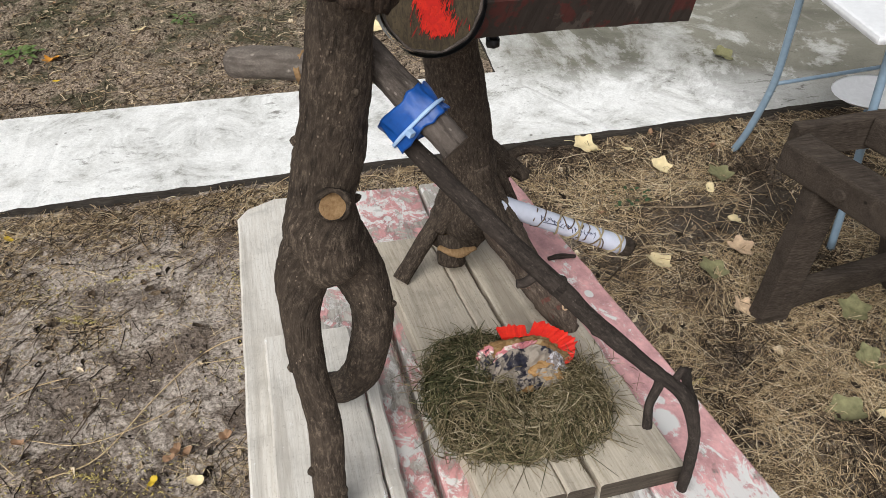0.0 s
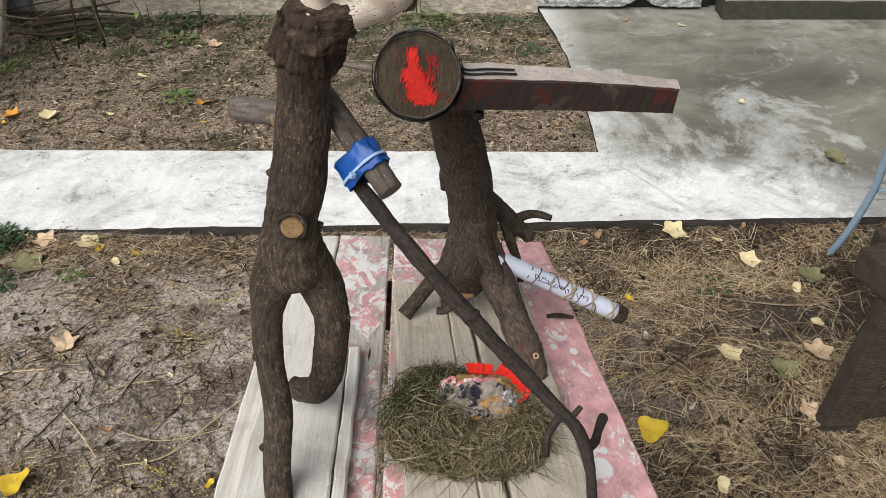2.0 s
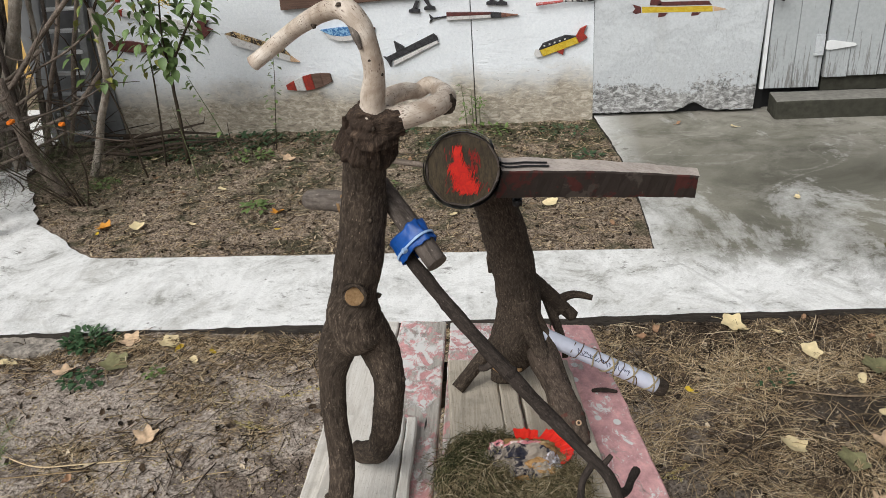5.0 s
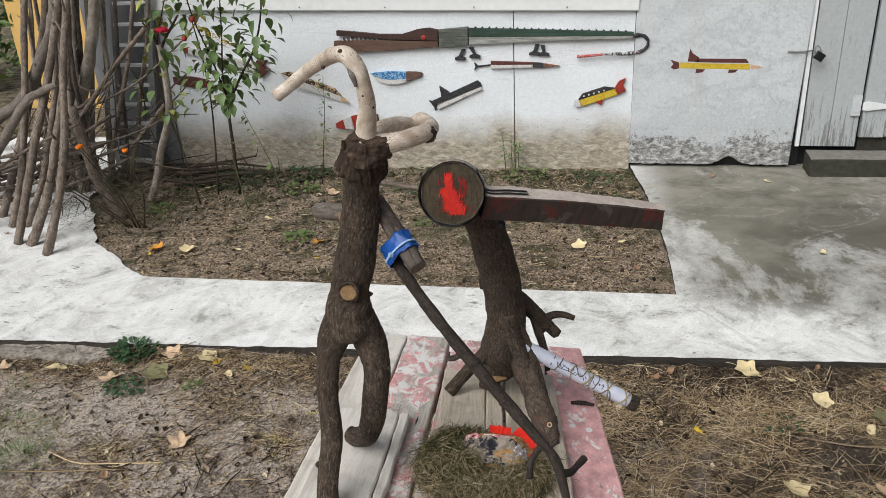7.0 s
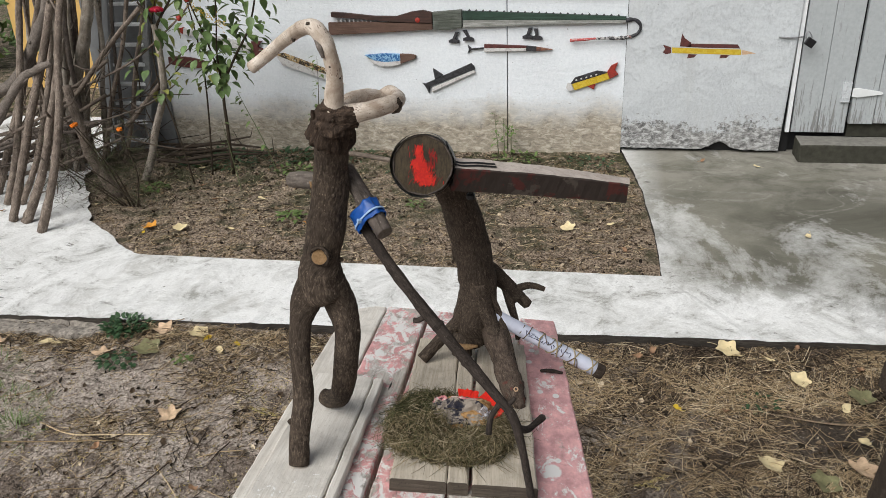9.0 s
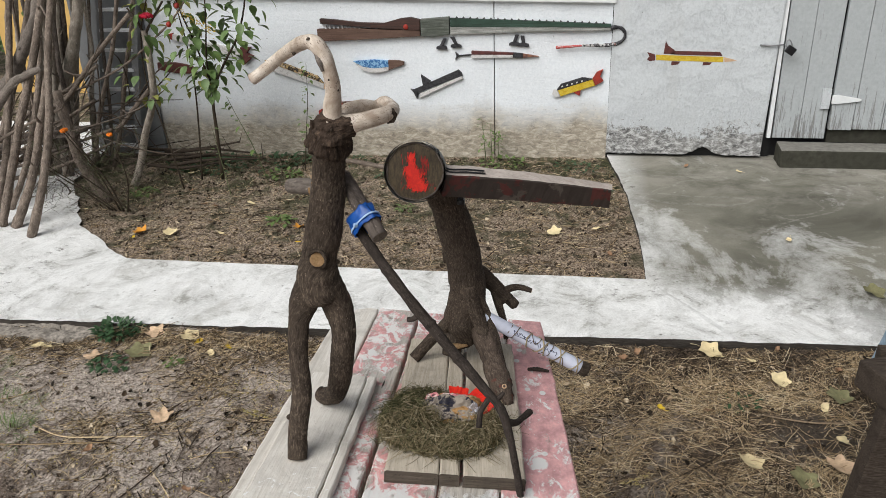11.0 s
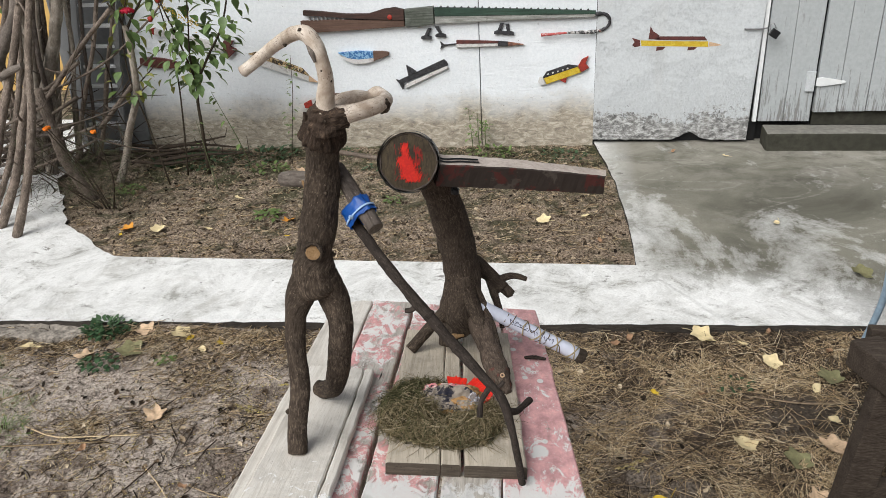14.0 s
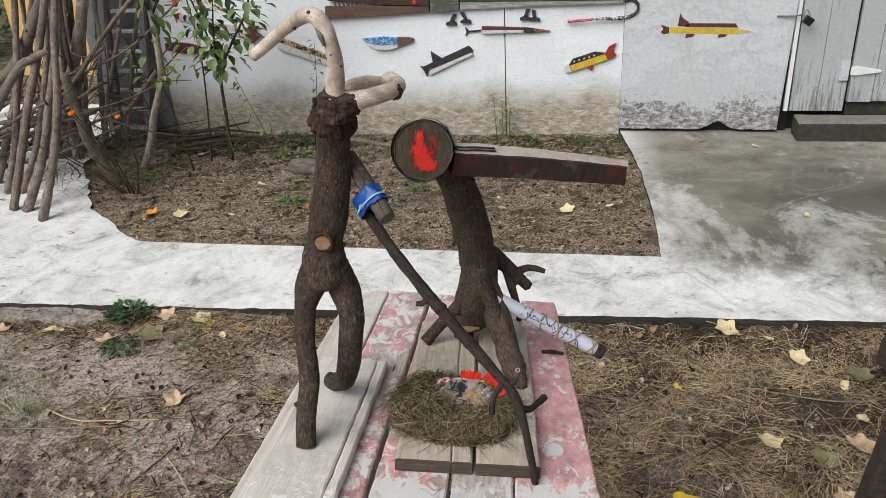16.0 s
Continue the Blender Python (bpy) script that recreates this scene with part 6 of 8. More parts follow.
    # rolled paper tied to the bird's side
    roll = thing("paper_scroll", "rolled white paper with scribbled writing, tied with wire", "scroll")
    p0, p1 = Vector((-0.236, 1.352, 0.888)), Vector((-0.084, 1.362, 0.800))
    limb_part("paper", [p0, (p0 + p1) / 2, p1], [0.0104, 0.0104, 0.0108], M["paper"], roll, end=M["cutend"], sides=18, steps=8, rough=0.02, lump=0.03)
    d = (p1 - p0).normalized()
    s = d.cross(Vector((0, 0, 1))).normalized()
    o = s.cross(d)
    pts = []
    for i in range(64):
        t = i / 63
        an = 2 * math.pi * (4.5 * t + 0.75 * math.sin(11 * t))
        pts.append(p0.lerp(p1, 0.25 + 0.68 * t) + (s * math.cos(an) + o * math.sin(an)) * 0.0118)
    bm = bmesh.new()
    limb(bm, pts, [0.0007] * len(pts), 5, 1, 0, 0)
    part("wire", bm, [M["rust"], M["rust"]], roll, "rusty binding wire")
    for turn in (1, -1):
        pts = []
        for i in range(60):
            t = i / 59
            an = turn * 2 * math.pi * 3.2 * t + 0.6
            pts.append(p0.lerp(p1, 0.42 + 0.55 * t) + (s * math.cos(an) + o * math.sin(an)) * 0.0115)
        bm = bmesh.new()
        limb(bm, pts, [0.0011] * len(pts), 5, 1, 0.1, 0.2)
        part("twine", bm, [M["hay3"], M["hay3"]], roll, "tan twine wound crosswise")
    bm = bmesh.new()
    limb(bm, [p1 - d * 0.004, p1 + d * 0.004, p1 + d * 0.010], [0.0113, 0.0117, 0.0112], 16, 2, 0.04, 0.06)
    part("end_plug", bm, [M["bark2"], M["cutend"]], roll, "slice of branch that plugs the roll")
    bm = bmesh.new()
    front = (Vector((0.1, -0.8, 0.55)) - d * Vector((0.1, -0.8, 0.55)).dot(d)).normalized()
    across = front.cross(d)
    pen = random.Random(12)
    for i in range(17):
        c = p0.lerp(p1, 0.30 + 0.026 * i) + front * 0.0107 + across * pen.uniform(-0.0016, 0.0016)
        ln, slant = pen.uniform(0.0014, 0.0042), pen.uniform(-0.0022, 0.0030)
        bow = pen.uniform(-0.0012, 0.0012)
        limb(bm, [c - across * ln + d * slant, c + d * bow, c + across * ln - d * slant], [0.0004, 0.0005, 0.0003], 4, 2, 0, 0)
        if pen.random() < 0.5:
            limb(bm, [c + across * ln * 0.6 - d * 0.002, c + across * ln * 0.2 + d * 0.0022], [0.0004, 0.0003], 4, 1, 0, 0)
    c = p0.lerp(p1, 0.34) + front * 0.0107
    limb(bm, [c - across * 0.004 - d * 0.004, c - across * 0.0025 + d * 0.012, c - across * 0.003 + d * 0.022], [0.0003, 0.0005, 0.0003], 4, 3, 0, 0)
    part("scribble", bm, [M["ink"], M["ink"]], roll, "short bars of dark blue writing")


# ---------------------------------------------------------------- nest
def build_nest():
    nest = thing("nest", "untidy horseshoe nest of dry greenish hay on the boards", "nest")
    rnd = random.Random(11)
    base = BENCH @ pose(-0.016, -0.062, 0.0180)

    def girth(a):
        """Half width and height of the hay at an angle round the nest; thin behind the chick."""
        gap = math.exp(-((((math.degrees(a) - 62 + 180) % 360) - 180) / 42) ** 2)
        left = math.exp(-((((math.degrees(a) - 185 + 180) % 360) - 180) / 75) ** 2)
        front = math.exp(-((((math.degrees(a) - 265 + 180) % 360) - 180) / 60) ** 2)
        lump = 1 + 0.50 * noise.noise(Vector((math.cos(a) * 2.2, math.sin(a) * 2.2, 5))) + 0.30 * noise.noise(Vector((math.cos(a) * 6, math.sin(a) * 6, 2)))
        return (0.020 + 0.005 * left + 0.005 * front) * lump * (1 - 0.86 * gap), (0.007 + 0.0060 * left + 0.0005 * front) * lump * (1 - 0.85 * gap)

    def ring(a):
        back = max(0.0, math.sin(a))
        return Vector((0.053 * math.cos(a), (0.050 + 0.014 * back * (math.cos(a) < 0)) * math.sin(a), 0))
    core = bmesh.new()
    nu, nv = 56, 12
    grid = []
    for i in range(nu):
        a = 2 * math.pi * i / nu
        w, h = girth(a)
        out = Vector((math.cos(a), math.sin(a), 0))
        row = []
        for j in range(nv):
            b = 2 * math.pi * j / nv
            q = ring(a) + out * (w * 0.86 * math.cos(b)) + Vector((0, 0, h * 0.75 + h * 0.8 * math.sin(b)))
            q *= 1 + 0.10 * noise.noise(q * 90)
            q.z = max(0.0004, q.z)
            row.append(core.verts.new(q))
        grid.append(row)
    for i in range(nu):
        for j in range(nv):
            core.faces.new((grid[i][j], grid[(i + 1) % nu][j], grid[(i + 1) % nu][(j + 1) % nv], grid[i][(j + 1) % nv])).smooth = True
    floor = core.verts.new((0, 0, 0.006))
    for i in range(nu):
        core.faces.new((grid[i][6], grid[(i + 1) % nu][6], floor))
    bmesh.ops.transform(core, matrix=base, verts=core.verts)
    part("core", core, M["straw_dark"], nest, "matted dark hay")
    rows = {"hay": [], "hay2": [], "hay3": []}
    for n in range(7600):
        a = rnd.uniform(0, 2 * math.pi)
        w, h = girth(a)
        if rnd.random() > w / 0.024 + 0.1:
            continue
        b = rnd.uniform(-0.7, 3.7)
        # locks of hay share a direction; some stalks stray from it
        lock = noise.noise(Vector((math.cos(a) * 3, math.sin(a) * 3, b * 0.9))) * 1.5
        tilt = lock + rnd.gauss(0, 0.5)
        span = rnd.uniform(0.012, 0.055)
        rr = rnd.uniform(0.80, 1.12) if rnd.random() < 0.85 else rnd.uniform(1.1, 1.45)
        curl = rnd.gauss(0, 0.9)
        spread = Vector((math.cos(a), math.sin(a), 0))
        roundd = Vector((-math.sin(a), math.cos(a), 0))
        c = ring(a) + spread * (w * rr * math.cos(b)) + Vector((0, 0, h * 0.75 + h * rr * math.sin(b)))
        over = spread * -math.sin(b) * w + Vector((0, 0, math.cos(b) * h))
        over = over.normalized() if over.length > 1e-6 else spread
        nrm = spread * math.cos(b) + Vector((0, 0, math.sin(b)))
        pts = []
        lift = rnd.uniform(0.0, 0.0025) if rnd.random() < 0.8 else rnd.uniform(0.003, 0.010)
        for i in range(7):
            t = i / 6 - 0.5
            an = tilt + curl * t * 2
            q = c + (roundd * math.cos(an) + over * math.sin(an)) * (span * t) + nrm * (lift * (1 - 2 * abs(t)) + 14 * -t * t * span * 0.08 + rnd.gauss(0, 0.0006))
            q.z = max(0.0008, q.z)
            pts.append(base @ q)
        green = math.cos(a) < 0.2 and math.sin(a) > -0.45
        front = math.sin(a) < -0.1
        kind = "hay3" if rnd.random() < (0.13 if front else 0.035) else ("hay2" if rnd.random() < (0.80 if green else 0.22) else "hay")
        rows[kind].append((pts, rnd.uniform(0.00022, 0.00048) * (1.35 if kind == "hay3" else 1)))
    for n in range(300):
        a = rnd.uniform(1.9, 6.6)
        w, h = girth(a)
        out = rnd.uniform(0.012, 0.036)
        q0 = ring(a) + Vector((math.cos(a), math.sin(a), 0)) * w * rnd.uniform(0.3, 0.95) + Vector((0, 0, rnd.uniform(0.2, 1.6) * h))
        d = Vector((math.cos(a + rnd.uniform(-1.4, 1.4)), math.sin(a + rnd.uniform(-1.4, 1.4)), rnd.uniform(-0.3, 0.6)))
        bow = Vector((rnd.gauss(0, 1), rnd.gauss(0, 1), 0)) * 0.006
        pts = []
        for t in (0, 0.25, 0.5, 0.75, 1.0):
            q = q0 + d * out * t + bow * t * t
            pts.append(base @ Vector((q.x, q.y, max(0.001, q.z - 0.016 * t * t))))
        rows["hay2" if n % 5 == 0 else "hay" if n % 3 else "hay3"].append((pts, 0.00035))
    # a few thick pale stalks, and wiry loops at the back
    for line in ([(-0.058, 0.006, 0.028), (-0.048, -0.004, 0.030), (-0.036, -0.009, 0.029), (-0.026, -0.009, 0.026)], [(-0.067, -0.028, 0.022), (-0.055, -0.027, 0.024), (-0.045, -0.022, 0.025), (-0.030, -0.026, 0.023), (-0.022, -0.034, 0.021)],
                 [(-0.062, -0.066, 0.012), (-0.048, -0.070, 0.010), (-0.034, -0.066, 0.012)], [(0.018, -0.044, 0.017), (0.028, -0.030, 0.018), (0.033, -0.012, 0.018)], [(0.034, -0.050, 0.018), (0.046, -0.040, 0.016), (0.052, -0.050, 0.006)],
                 [(-0.022, -0.048, 0.018), (-0.008, -0.056, 0.017), (0.010, -0.052, 0.016)]):
        rows["hay3"].append(([base @ q for q, _ in spline(line, [0] * len(line), 5)], 0.0009))
    for n in range(420):
        q0 = Vector((rnd.gauss(0.054, 0.016), rnd.gauss(-0.012, 0.020), 0.014 + rnd.uniform(-0.008, 0.008)))
        an = rnd.gauss(1.9, 0.9)
        d = Vector((math.cos(an), math.sin(an), rnd.gauss(0, 0.2))) * rnd.uniform(0.008, 0.022)
        rows["hay" if n % 4 else "hay3"].append(([base @ (q0 + d * t + Vector((0, 0, 0.004 * t * (1 - t)))) for t in (0, 0.33, 0.66, 1)], rnd.uniform(0.00022, 0.0004)))
    for n in range(26):
        c = Vector((-0.024 + rnd.gauss(0, 0.013), 0.050 + rnd.gauss(0, 0.008), 0.006 + rnd.uniform(0, 0.010)))
        r, a0 = rnd.uniform(0.006, 0.013), rnd.uniform(0, 6.28)
        rows["hay2"].append(([base @ (c + Vector((r * math.cos(a0 + 0.6 * i), r * math.sin(a0 + 0.6 * i) * 0.8, 0.002 * math.sin(i)))) for i in range(8)], 0.0003))
    ob = new("hay", strand_mesh("hay", [(rows[k], M[k]) for k in rows]))
    ob.parent = nest
    tagged(ob, "tangled dry hay stalks", kind="stuff")

    # the chick: a lump of sponge and painted bark with a red comb
    chick = thing("sponge_chick", "chick of ochre sponge and painted bark with a red comb", "ornament")
    at = BENCH @ pose(-0.006, -0.036, 0.029)
    bm = bmesh.new()
    bmesh.ops.create_icosphere(bm, subdivisions=5, radius=1)
    for v in bm.verts:
        w = 1 + 0.20 * noise.noise(v.co * 2.1) + 0.15 * noise.noise(v.co * 6) + 0.11 * noise.noise(v.co * 14) + 0.07 * noise.noise(v.co * 33)
        v.co = Vector((v.co.x * 0.044 * w, v.co.y * 0.031 * w, v.co.z * 0.018 * w))
    bmesh.ops.transform(bm, matrix=at, verts=bm.verts)
    part("sponge", bm, M["foam"], chick, "crumbly ochre sponge", True)

    def flake(x, y, z, sx, sy, rx, ry, rz, mat, seed, label, thick=0.0025):
        bm = bmesh.new()
        bmesh.ops.create_cube(bm, size=2)
        bmesh.ops.subdivide_edges(bm, edges=bm.edges, cuts=11, use_grid_fill=True)
        for v in bm.verts:
            s = 1 - 0.30 * (abs(v.co.x) ** 3) * abs(v.co.y)
            q = Vector((v.co.x * sx * s, v.co.y * sy * s * (1 - 0.35 * max(0, v.co.x)), v.co.z * thick))
            q.z += 0.0045 * noise.noise(Vector((q.x * 80, q.y * 80, seed))) + 0.0025 * noise.noise(Vector((q.x * 260, q.y * 260, seed))) + 0.001 * noise.noise(Vector((q.x * 700, q.y * 700, seed)))
            q.x += 0.006 * noise.noise(Vector((v.co.y * 2.2, seed, 1)))
            q.y += 0.006 * noise.noise(Vector((v.co.x * 2.6, 1, seed)))
            v.co = q
        bmesh.ops.transform(bm, matrix=at @ pose(x, y, z, rx, ry, rz), verts=bm.verts)
        part("bark_flake", bm, mat, chick, label)

    flake(-0.004, -0.019, 0.0140, 0.034, 0.017, 40, -2, 20, M["chip"], 2, "grey bark daubed black")
    flake(0.016, -0.026, 0.005, 0.016, 0.008, 52, 8, 10, M["chip"], 17, "small piece of grey bark daubed black")
    flake(-0.034, -0.008, 0.010, 0.013, 0.009, 24, -22, 12, M["chip"], 31, "grey bark daubed black")
    flake(-0.006, -0.001, 0.0175, 0.024, 0.006, 26, 2, 22, M["chip3"], 5, "strip of bark daubed pink, white and black")
    flake(0.029, -0.016, 0.009, 0.010, 0.010, 46, 22, 16, M["chip2"], 9, "bark with silvery white paint")
    flake(-0.032, 0.006, 0.013, 0.009, 0.004, 16, -20, 24, M["chip3"], 12, "white and pink painted bark")
    # the comb: a jagged strip of red set round the sponge's back
    comb = bmesh.new()
    n = 44
    inner, outer = [], []
    for i in range(n + 1):
        t = i / n
        an = radians(103 - 126 * t)
        tooth = 0.004 * noise.noise(Vector((i * 0.9, 4, 2))) + 0.0015 * (i % 2)
        r1 = 0.0138 + tooth + 0.003 * noise.noise(Vector((t * 9, 1, 1)))
        r1 *= 0.62 if t < 0.26 else 0.05 if t < 0.31 else 1 - 0.8 * max(0.0, (t - 0.70) / 0.30)
        c = Vector((0.043 * math.cos(an), 0.031 * math.sin(an), 0.0115 - 0.006 * t))
        out = Vector((math.cos(an), math.sin(an) * 0.9, 0.35)).normalized()
        tip = c + out * r1 + Vector((0, 0, 0.0025 * noise.noise(Vector((t * 24, 3, 1)))))
        inner.append([comb.verts.new(c - out * 0.004 + Vector((0, 0, z))) for z in (0.0012, -0.0012)])
        outer.append([comb.verts.new(tip + Vector((0, 0, z))) for z in (0.0008, -0.0008)])
    for i in range(n):
        comb.faces.new((inner[i][0], inner[i + 1][0], outer[i + 1][0], outer[i][0]))
        comb.faces.new((inner[i][1], outer[i][1], outer[i + 1][1], inner[i + 1][1]))
        comb.faces.new((outer[i][0], outer[i + 1][0], outer[i + 1][1], outer[i][1]))
    for e in (0, n):
        comb.faces.new((inner[e][0], outer[e][0], outer[e][1], inner[e][1]))
    bmesh.ops.recalc_face_normals(comb, faces=comb.faces)
    bmesh.ops.transform(comb, matrix=at, verts=comb.verts)
    part("comb", comb, M["red"], chick, "jagged bright red comb")


build_forked_figure()
build_log_bird()
build_nest()


# ---------------------------------------------------------------- dark trestle and the tube chair
def timber(name, a, b, wide, high, material, parent, roll=0.0, label=""):
    """A sawn timber from a to b with a wide by high section and worn edges."""
    a, b = Vector(a), Vector(b)
    d = (b - a)
    bm = bmesh.new()
    bar(bm, (-wide / 2, -high / 2, 0), (wide / 2, high / 2, d.length), min(wide, high) * 0.09)
    bmesh.ops.subdivide_edges(bm, edges=[e for e in bm.edges if e.calc_length() > d.length * 0.6], cuts=8, use_grid_fill=True)
    worn(bm, 1, 0.0035, 14)
    m = Matrix.Translation(a) @ d.to_track_quat('Z', 'Y').to_matrix().to_4x4() @ pose(0, 0, 0, 0, 0, roll)
    bmesh.ops.transform(bm, matrix=m, verts=bm.verts)
    return part(name, bm, material, parent, label)


def build_trestle():
    tr = thing("trestle", "dark weathered timber trestle standing on the straw", "trestle")
    timber("beam", (0.603, 2.055, 0.394), (0.850, 1.41, 0.394), 0.075, 0.075, M["oldwood"], tr)
    timber("beam", (0.850, 2.11, 0.394), (1.080, 1.48, 0.394), 0.075, 0.075, M["oldwood"], tr)
    timber("back_rail", (0.630, 2.105, 0.386), (1.080, 2.13, 0.386), 0.03, 0.085, M["oldwood"], tr)
    timber("leg", (0.588, 1.922, -0.01), (0.652, 1.968, 0.36), 0.078, 0.05, M["oldwood"], tr, 60)
    timber("leg", (0.950, 1.97, -0.01), (0.910, 2.04, 0.375), 0.085, 0.05, M["oldwood"], tr, 60)
    timber("leg", (0.850, 1.38, -0.01), (0.830, 1.45, 0.375), 0.085, 0.05, M["oldwood"], tr, 60)
    timber("leg", (1.100, 1.45, -0.01), (1.070, 1.50, 0.375), 0.085, 0.05, M["oldwood"], tr, 60)
    timber("brace", (0.60, 1.925, 0.06), (0.980, 1.99, 0.065), 0.04, 0.06, M["oldwood"], tr)
    bm = bmesh.new()
    limb(bm, [(0.632, 1.893, 0.389), (0.620, 1.889, 0.389)], [0.016, 0.013], 12, 2, 0.1, 0.2)
    part("knot", bm, [M["oldwood"], M["oldwood"]], tr, "round knot in the beam")


def build_chair():
    ch = thing("tube_chair", "blue-grey steel tube chair with a white seat", "chair")
    def leg(points):
        bm = bmesh.new()
        limb(bm, points, [0.0105] * len(points), 12, 6, 0, 0)
        part("leg", bm, [M["chairblue"], M["chairblue"]], ch)
    leg([(0.785, 2.585, 0.0), (0.802, 2.545, 0.12), (0.817, 2.512, 0.29), (0.806, 2.49, 0.45), (0.792, 2.47, 0.60)])
    leg([(0.87, 2.13, 0.0), (0.885, 2.17, 0.2), (0.885, 2.20, 0.45), (0.87, 2.20, 0.60)])
    leg([(1.22, 2.62, 0.0), (1.205, 2.58, 0.15), (1.17, 2.53, 0.4), (1.15, 2.50, 0.60)])
    leg([(1.25, 2.18, 0.0), (1.235, 2.21, 0.2), (1.19, 2.22, 0.45), (1.16, 2.22, 0.60)])
    for a, b in (((0.817, 2.512, 0.29), (1.19, 2.555, 0.29)), ((0.89, 2.18, 0.29), (1.23, 2.215, 0.29))):
        bm = bmesh.new()
        limb(bm, [a, tuple((Vector(a) + Vector(b)) / 2), b], [0.006] * 3, 10, 3, 0, 0)
        part("stretcher", bm, [M["chairblue"], M["chairblue"]], ch)
    seat = bmesh.new()
    bar(seat, (0.770, 2.12, 0.60), (1.19, 2.50, 0.622), 0.009)
    part("seat", seat, M["seat"], ch, "white seat board")
    dish = bmesh.new()
    rows = []
    for r, z in ((0.0, 0.004), (0.04, 0.004), (0.075, 0.008), (0.098, 0.022), (0.100, 0.024), (0.096, 0.022), (0.072, 0.004), (0.0, 0.0)):
        rows.append([dish.verts.new((r * 1.15 * math.cos(2 * math.pi * k / 28), r * 0.9 * math.sin(2 * math.pi * k / 28), z)) for k in range(28)])
    for p, q in zip(rows, rows[1:]):
        for k in range(28):
            j = (k + 1) % 28
            dish.faces.new((p[k], p[j], q[j], q[k])).smooth = True
    bmesh.ops.remove_doubles(dish, verts=dish.verts, dist=1e-5)
    bmesh.ops.recalc_face_normals(dish, faces=dish.faces)
    bmesh.ops.transform(dish, matrix=pose(1.03, 2.38, 0.297), verts=dish.verts)
    solid("dish", dish, M["seat"], "white oval dish resting on the chair's stretchers", "dish")


build_trestle()
build_chair()


# ---------------------------------------------------------------- stacked sticks, ladder and the far left
def build_sticks():
    nub = random.Random(17)

    def stick(points, r0, r1, mat="stick", label="bare grey-brown stick leaning in the stack"):
        bm = bmesh.new()
        n = len(points)
        limb(bm, points, [r0 + (r1 - r0) * i / (n - 1) for i in range(n)], 10, 7, 0.10, 0.26)
        for _ in range(2 if r0 < 0.03 else 1):
            i = nub.randint(1, n - 2) if n > 2 else 0
            q = Vector(points[i]).lerp(Vector(points[i + 1]), nub.random())
            d = Vector((nub.gauss(0, 1), nub.gauss(-0.4, 0.6), nub.uniform(0.2, 1.2))).normalized()
            ln = nub.uniform(0.02, 0.09)
            limb(bm, [q, q + d * ln * 0.5, q + d * ln + Vector((0, 0, ln * 0.2))], [r1 * 0.55, r1 * 0.42, r1 * 0.3], 6, 3, 0.1, 0.2)
        solid("stick", bm, [M[mat], M["cutend"]], label, "stick", "sticks stacked at the bed's corner")
    stick([(-2.66, 3.28, 0.045), (-2.59, 3.37, 0.30), (-2.55, 3.46, 0.56), (-2.55, 3.56, 0.84), (-2.51, 3.68, 1.2)], 0.021, 0.015)
    stick([(-2.82, 3.38, 0.045), (-2.76, 3.43, 0.18), (-2.71, 3.47, 0.31), (-2.66, 3.56, 0.56), (-2.6, 3.66, 0.85)], 0.024, 0.016)
    stick([(-2.9, 3.39, 0.045), (-2.85, 3.46, 0.25), (-2.78, 3.56, 0.54), (-2.70, 3.66, 0.82), (-2.62, 3.78, 1.2)], 0.021, 0.018)
    stick([(-3.01, 3.60, 0.045), (-2.91, 3.69, 0.29), (-2.83, 3.82, 0.67), (-2.81, 3.92, 1.0), (-2.78, 4.0, 1.3)], 0.017, 0.013)
    stick([(-3.09, 3.59, 0.045), (-3.03, 3.68, 0.29), (-2.99, 3.80, 0.65), (-2.99, 3.90, 0.91), (-2.95, 4.0, 1.3)], 0.018, 0.016)
    stick([(-3.25, 3.72, 0.04), (-3.15, 3.82, 0.34), (-3.05, 3.93, 0.66), (-2.96, 4.02, 0.95), (-2.9, 4.1, 1.3)], 0.020, 0.017)
    stick([(-3.62, 3.80, 0.05), (-3.35, 3.90, 0.47), (-3.09, 3.90, 0.62), (-2.94, 3.90, 0.80), (-2.83, 3.92, 0.98), (-2.72, 3.96, 1.3)], 0.036, 0.027, "greybark", "thick smooth grey limb leaning in the stack")
    stick([(-3.28, 3.52, 0.05), (-3.13, 3.60, 0.36), (-3.02, 3.60, 0.48), (-2.83, 3.60, 0.68), (-2.72, 3.60, 0.74), (-2.61, 3.58, 0.78)], 0.030, 0.014, "greybark", "bent grey branch caught among the sticks")
    stick([(-3.27, 4.35, 0.03), (-3.19, 4.35, 0.35), (-3.10, 4.35, 0.68), (-3.03, 4.35, 0.99), (-2.97, 4.36, 1.4)], 0.052, 0.048, "greybark", "thick grey post standing behind the sticks")
    stick([(-3.22, 4.15, 0.03), (-3.09, 4.20, 0.32), (-2.89, 4.20, 0.71), (-2.77, 4.20, 1.01), (-2.64, 4.2, 1.4)], 0.036, 0.028, "pale_stick", "pale trunk with flaking bark among the sticks")
    stick([(-3.08, 4.2, 0.03), (-2.92, 4.2, 0.07), (-2.78, 4.20, 0.43), (-2.64, 4.20, 0.74), (-2.55, 4.20, 1.01), (-2.45, 4.2, 1.35)][1:], 0.013, 0.010)
    stick([(-2.95, 3.98, 0.47), (-2.83, 4.0, 0.53), (-2.61, 4.0, 0.75), (-2.37, 4.0, 0.96)], 0.014, 0.011, "stick", "dry branch sticking out of the stack")
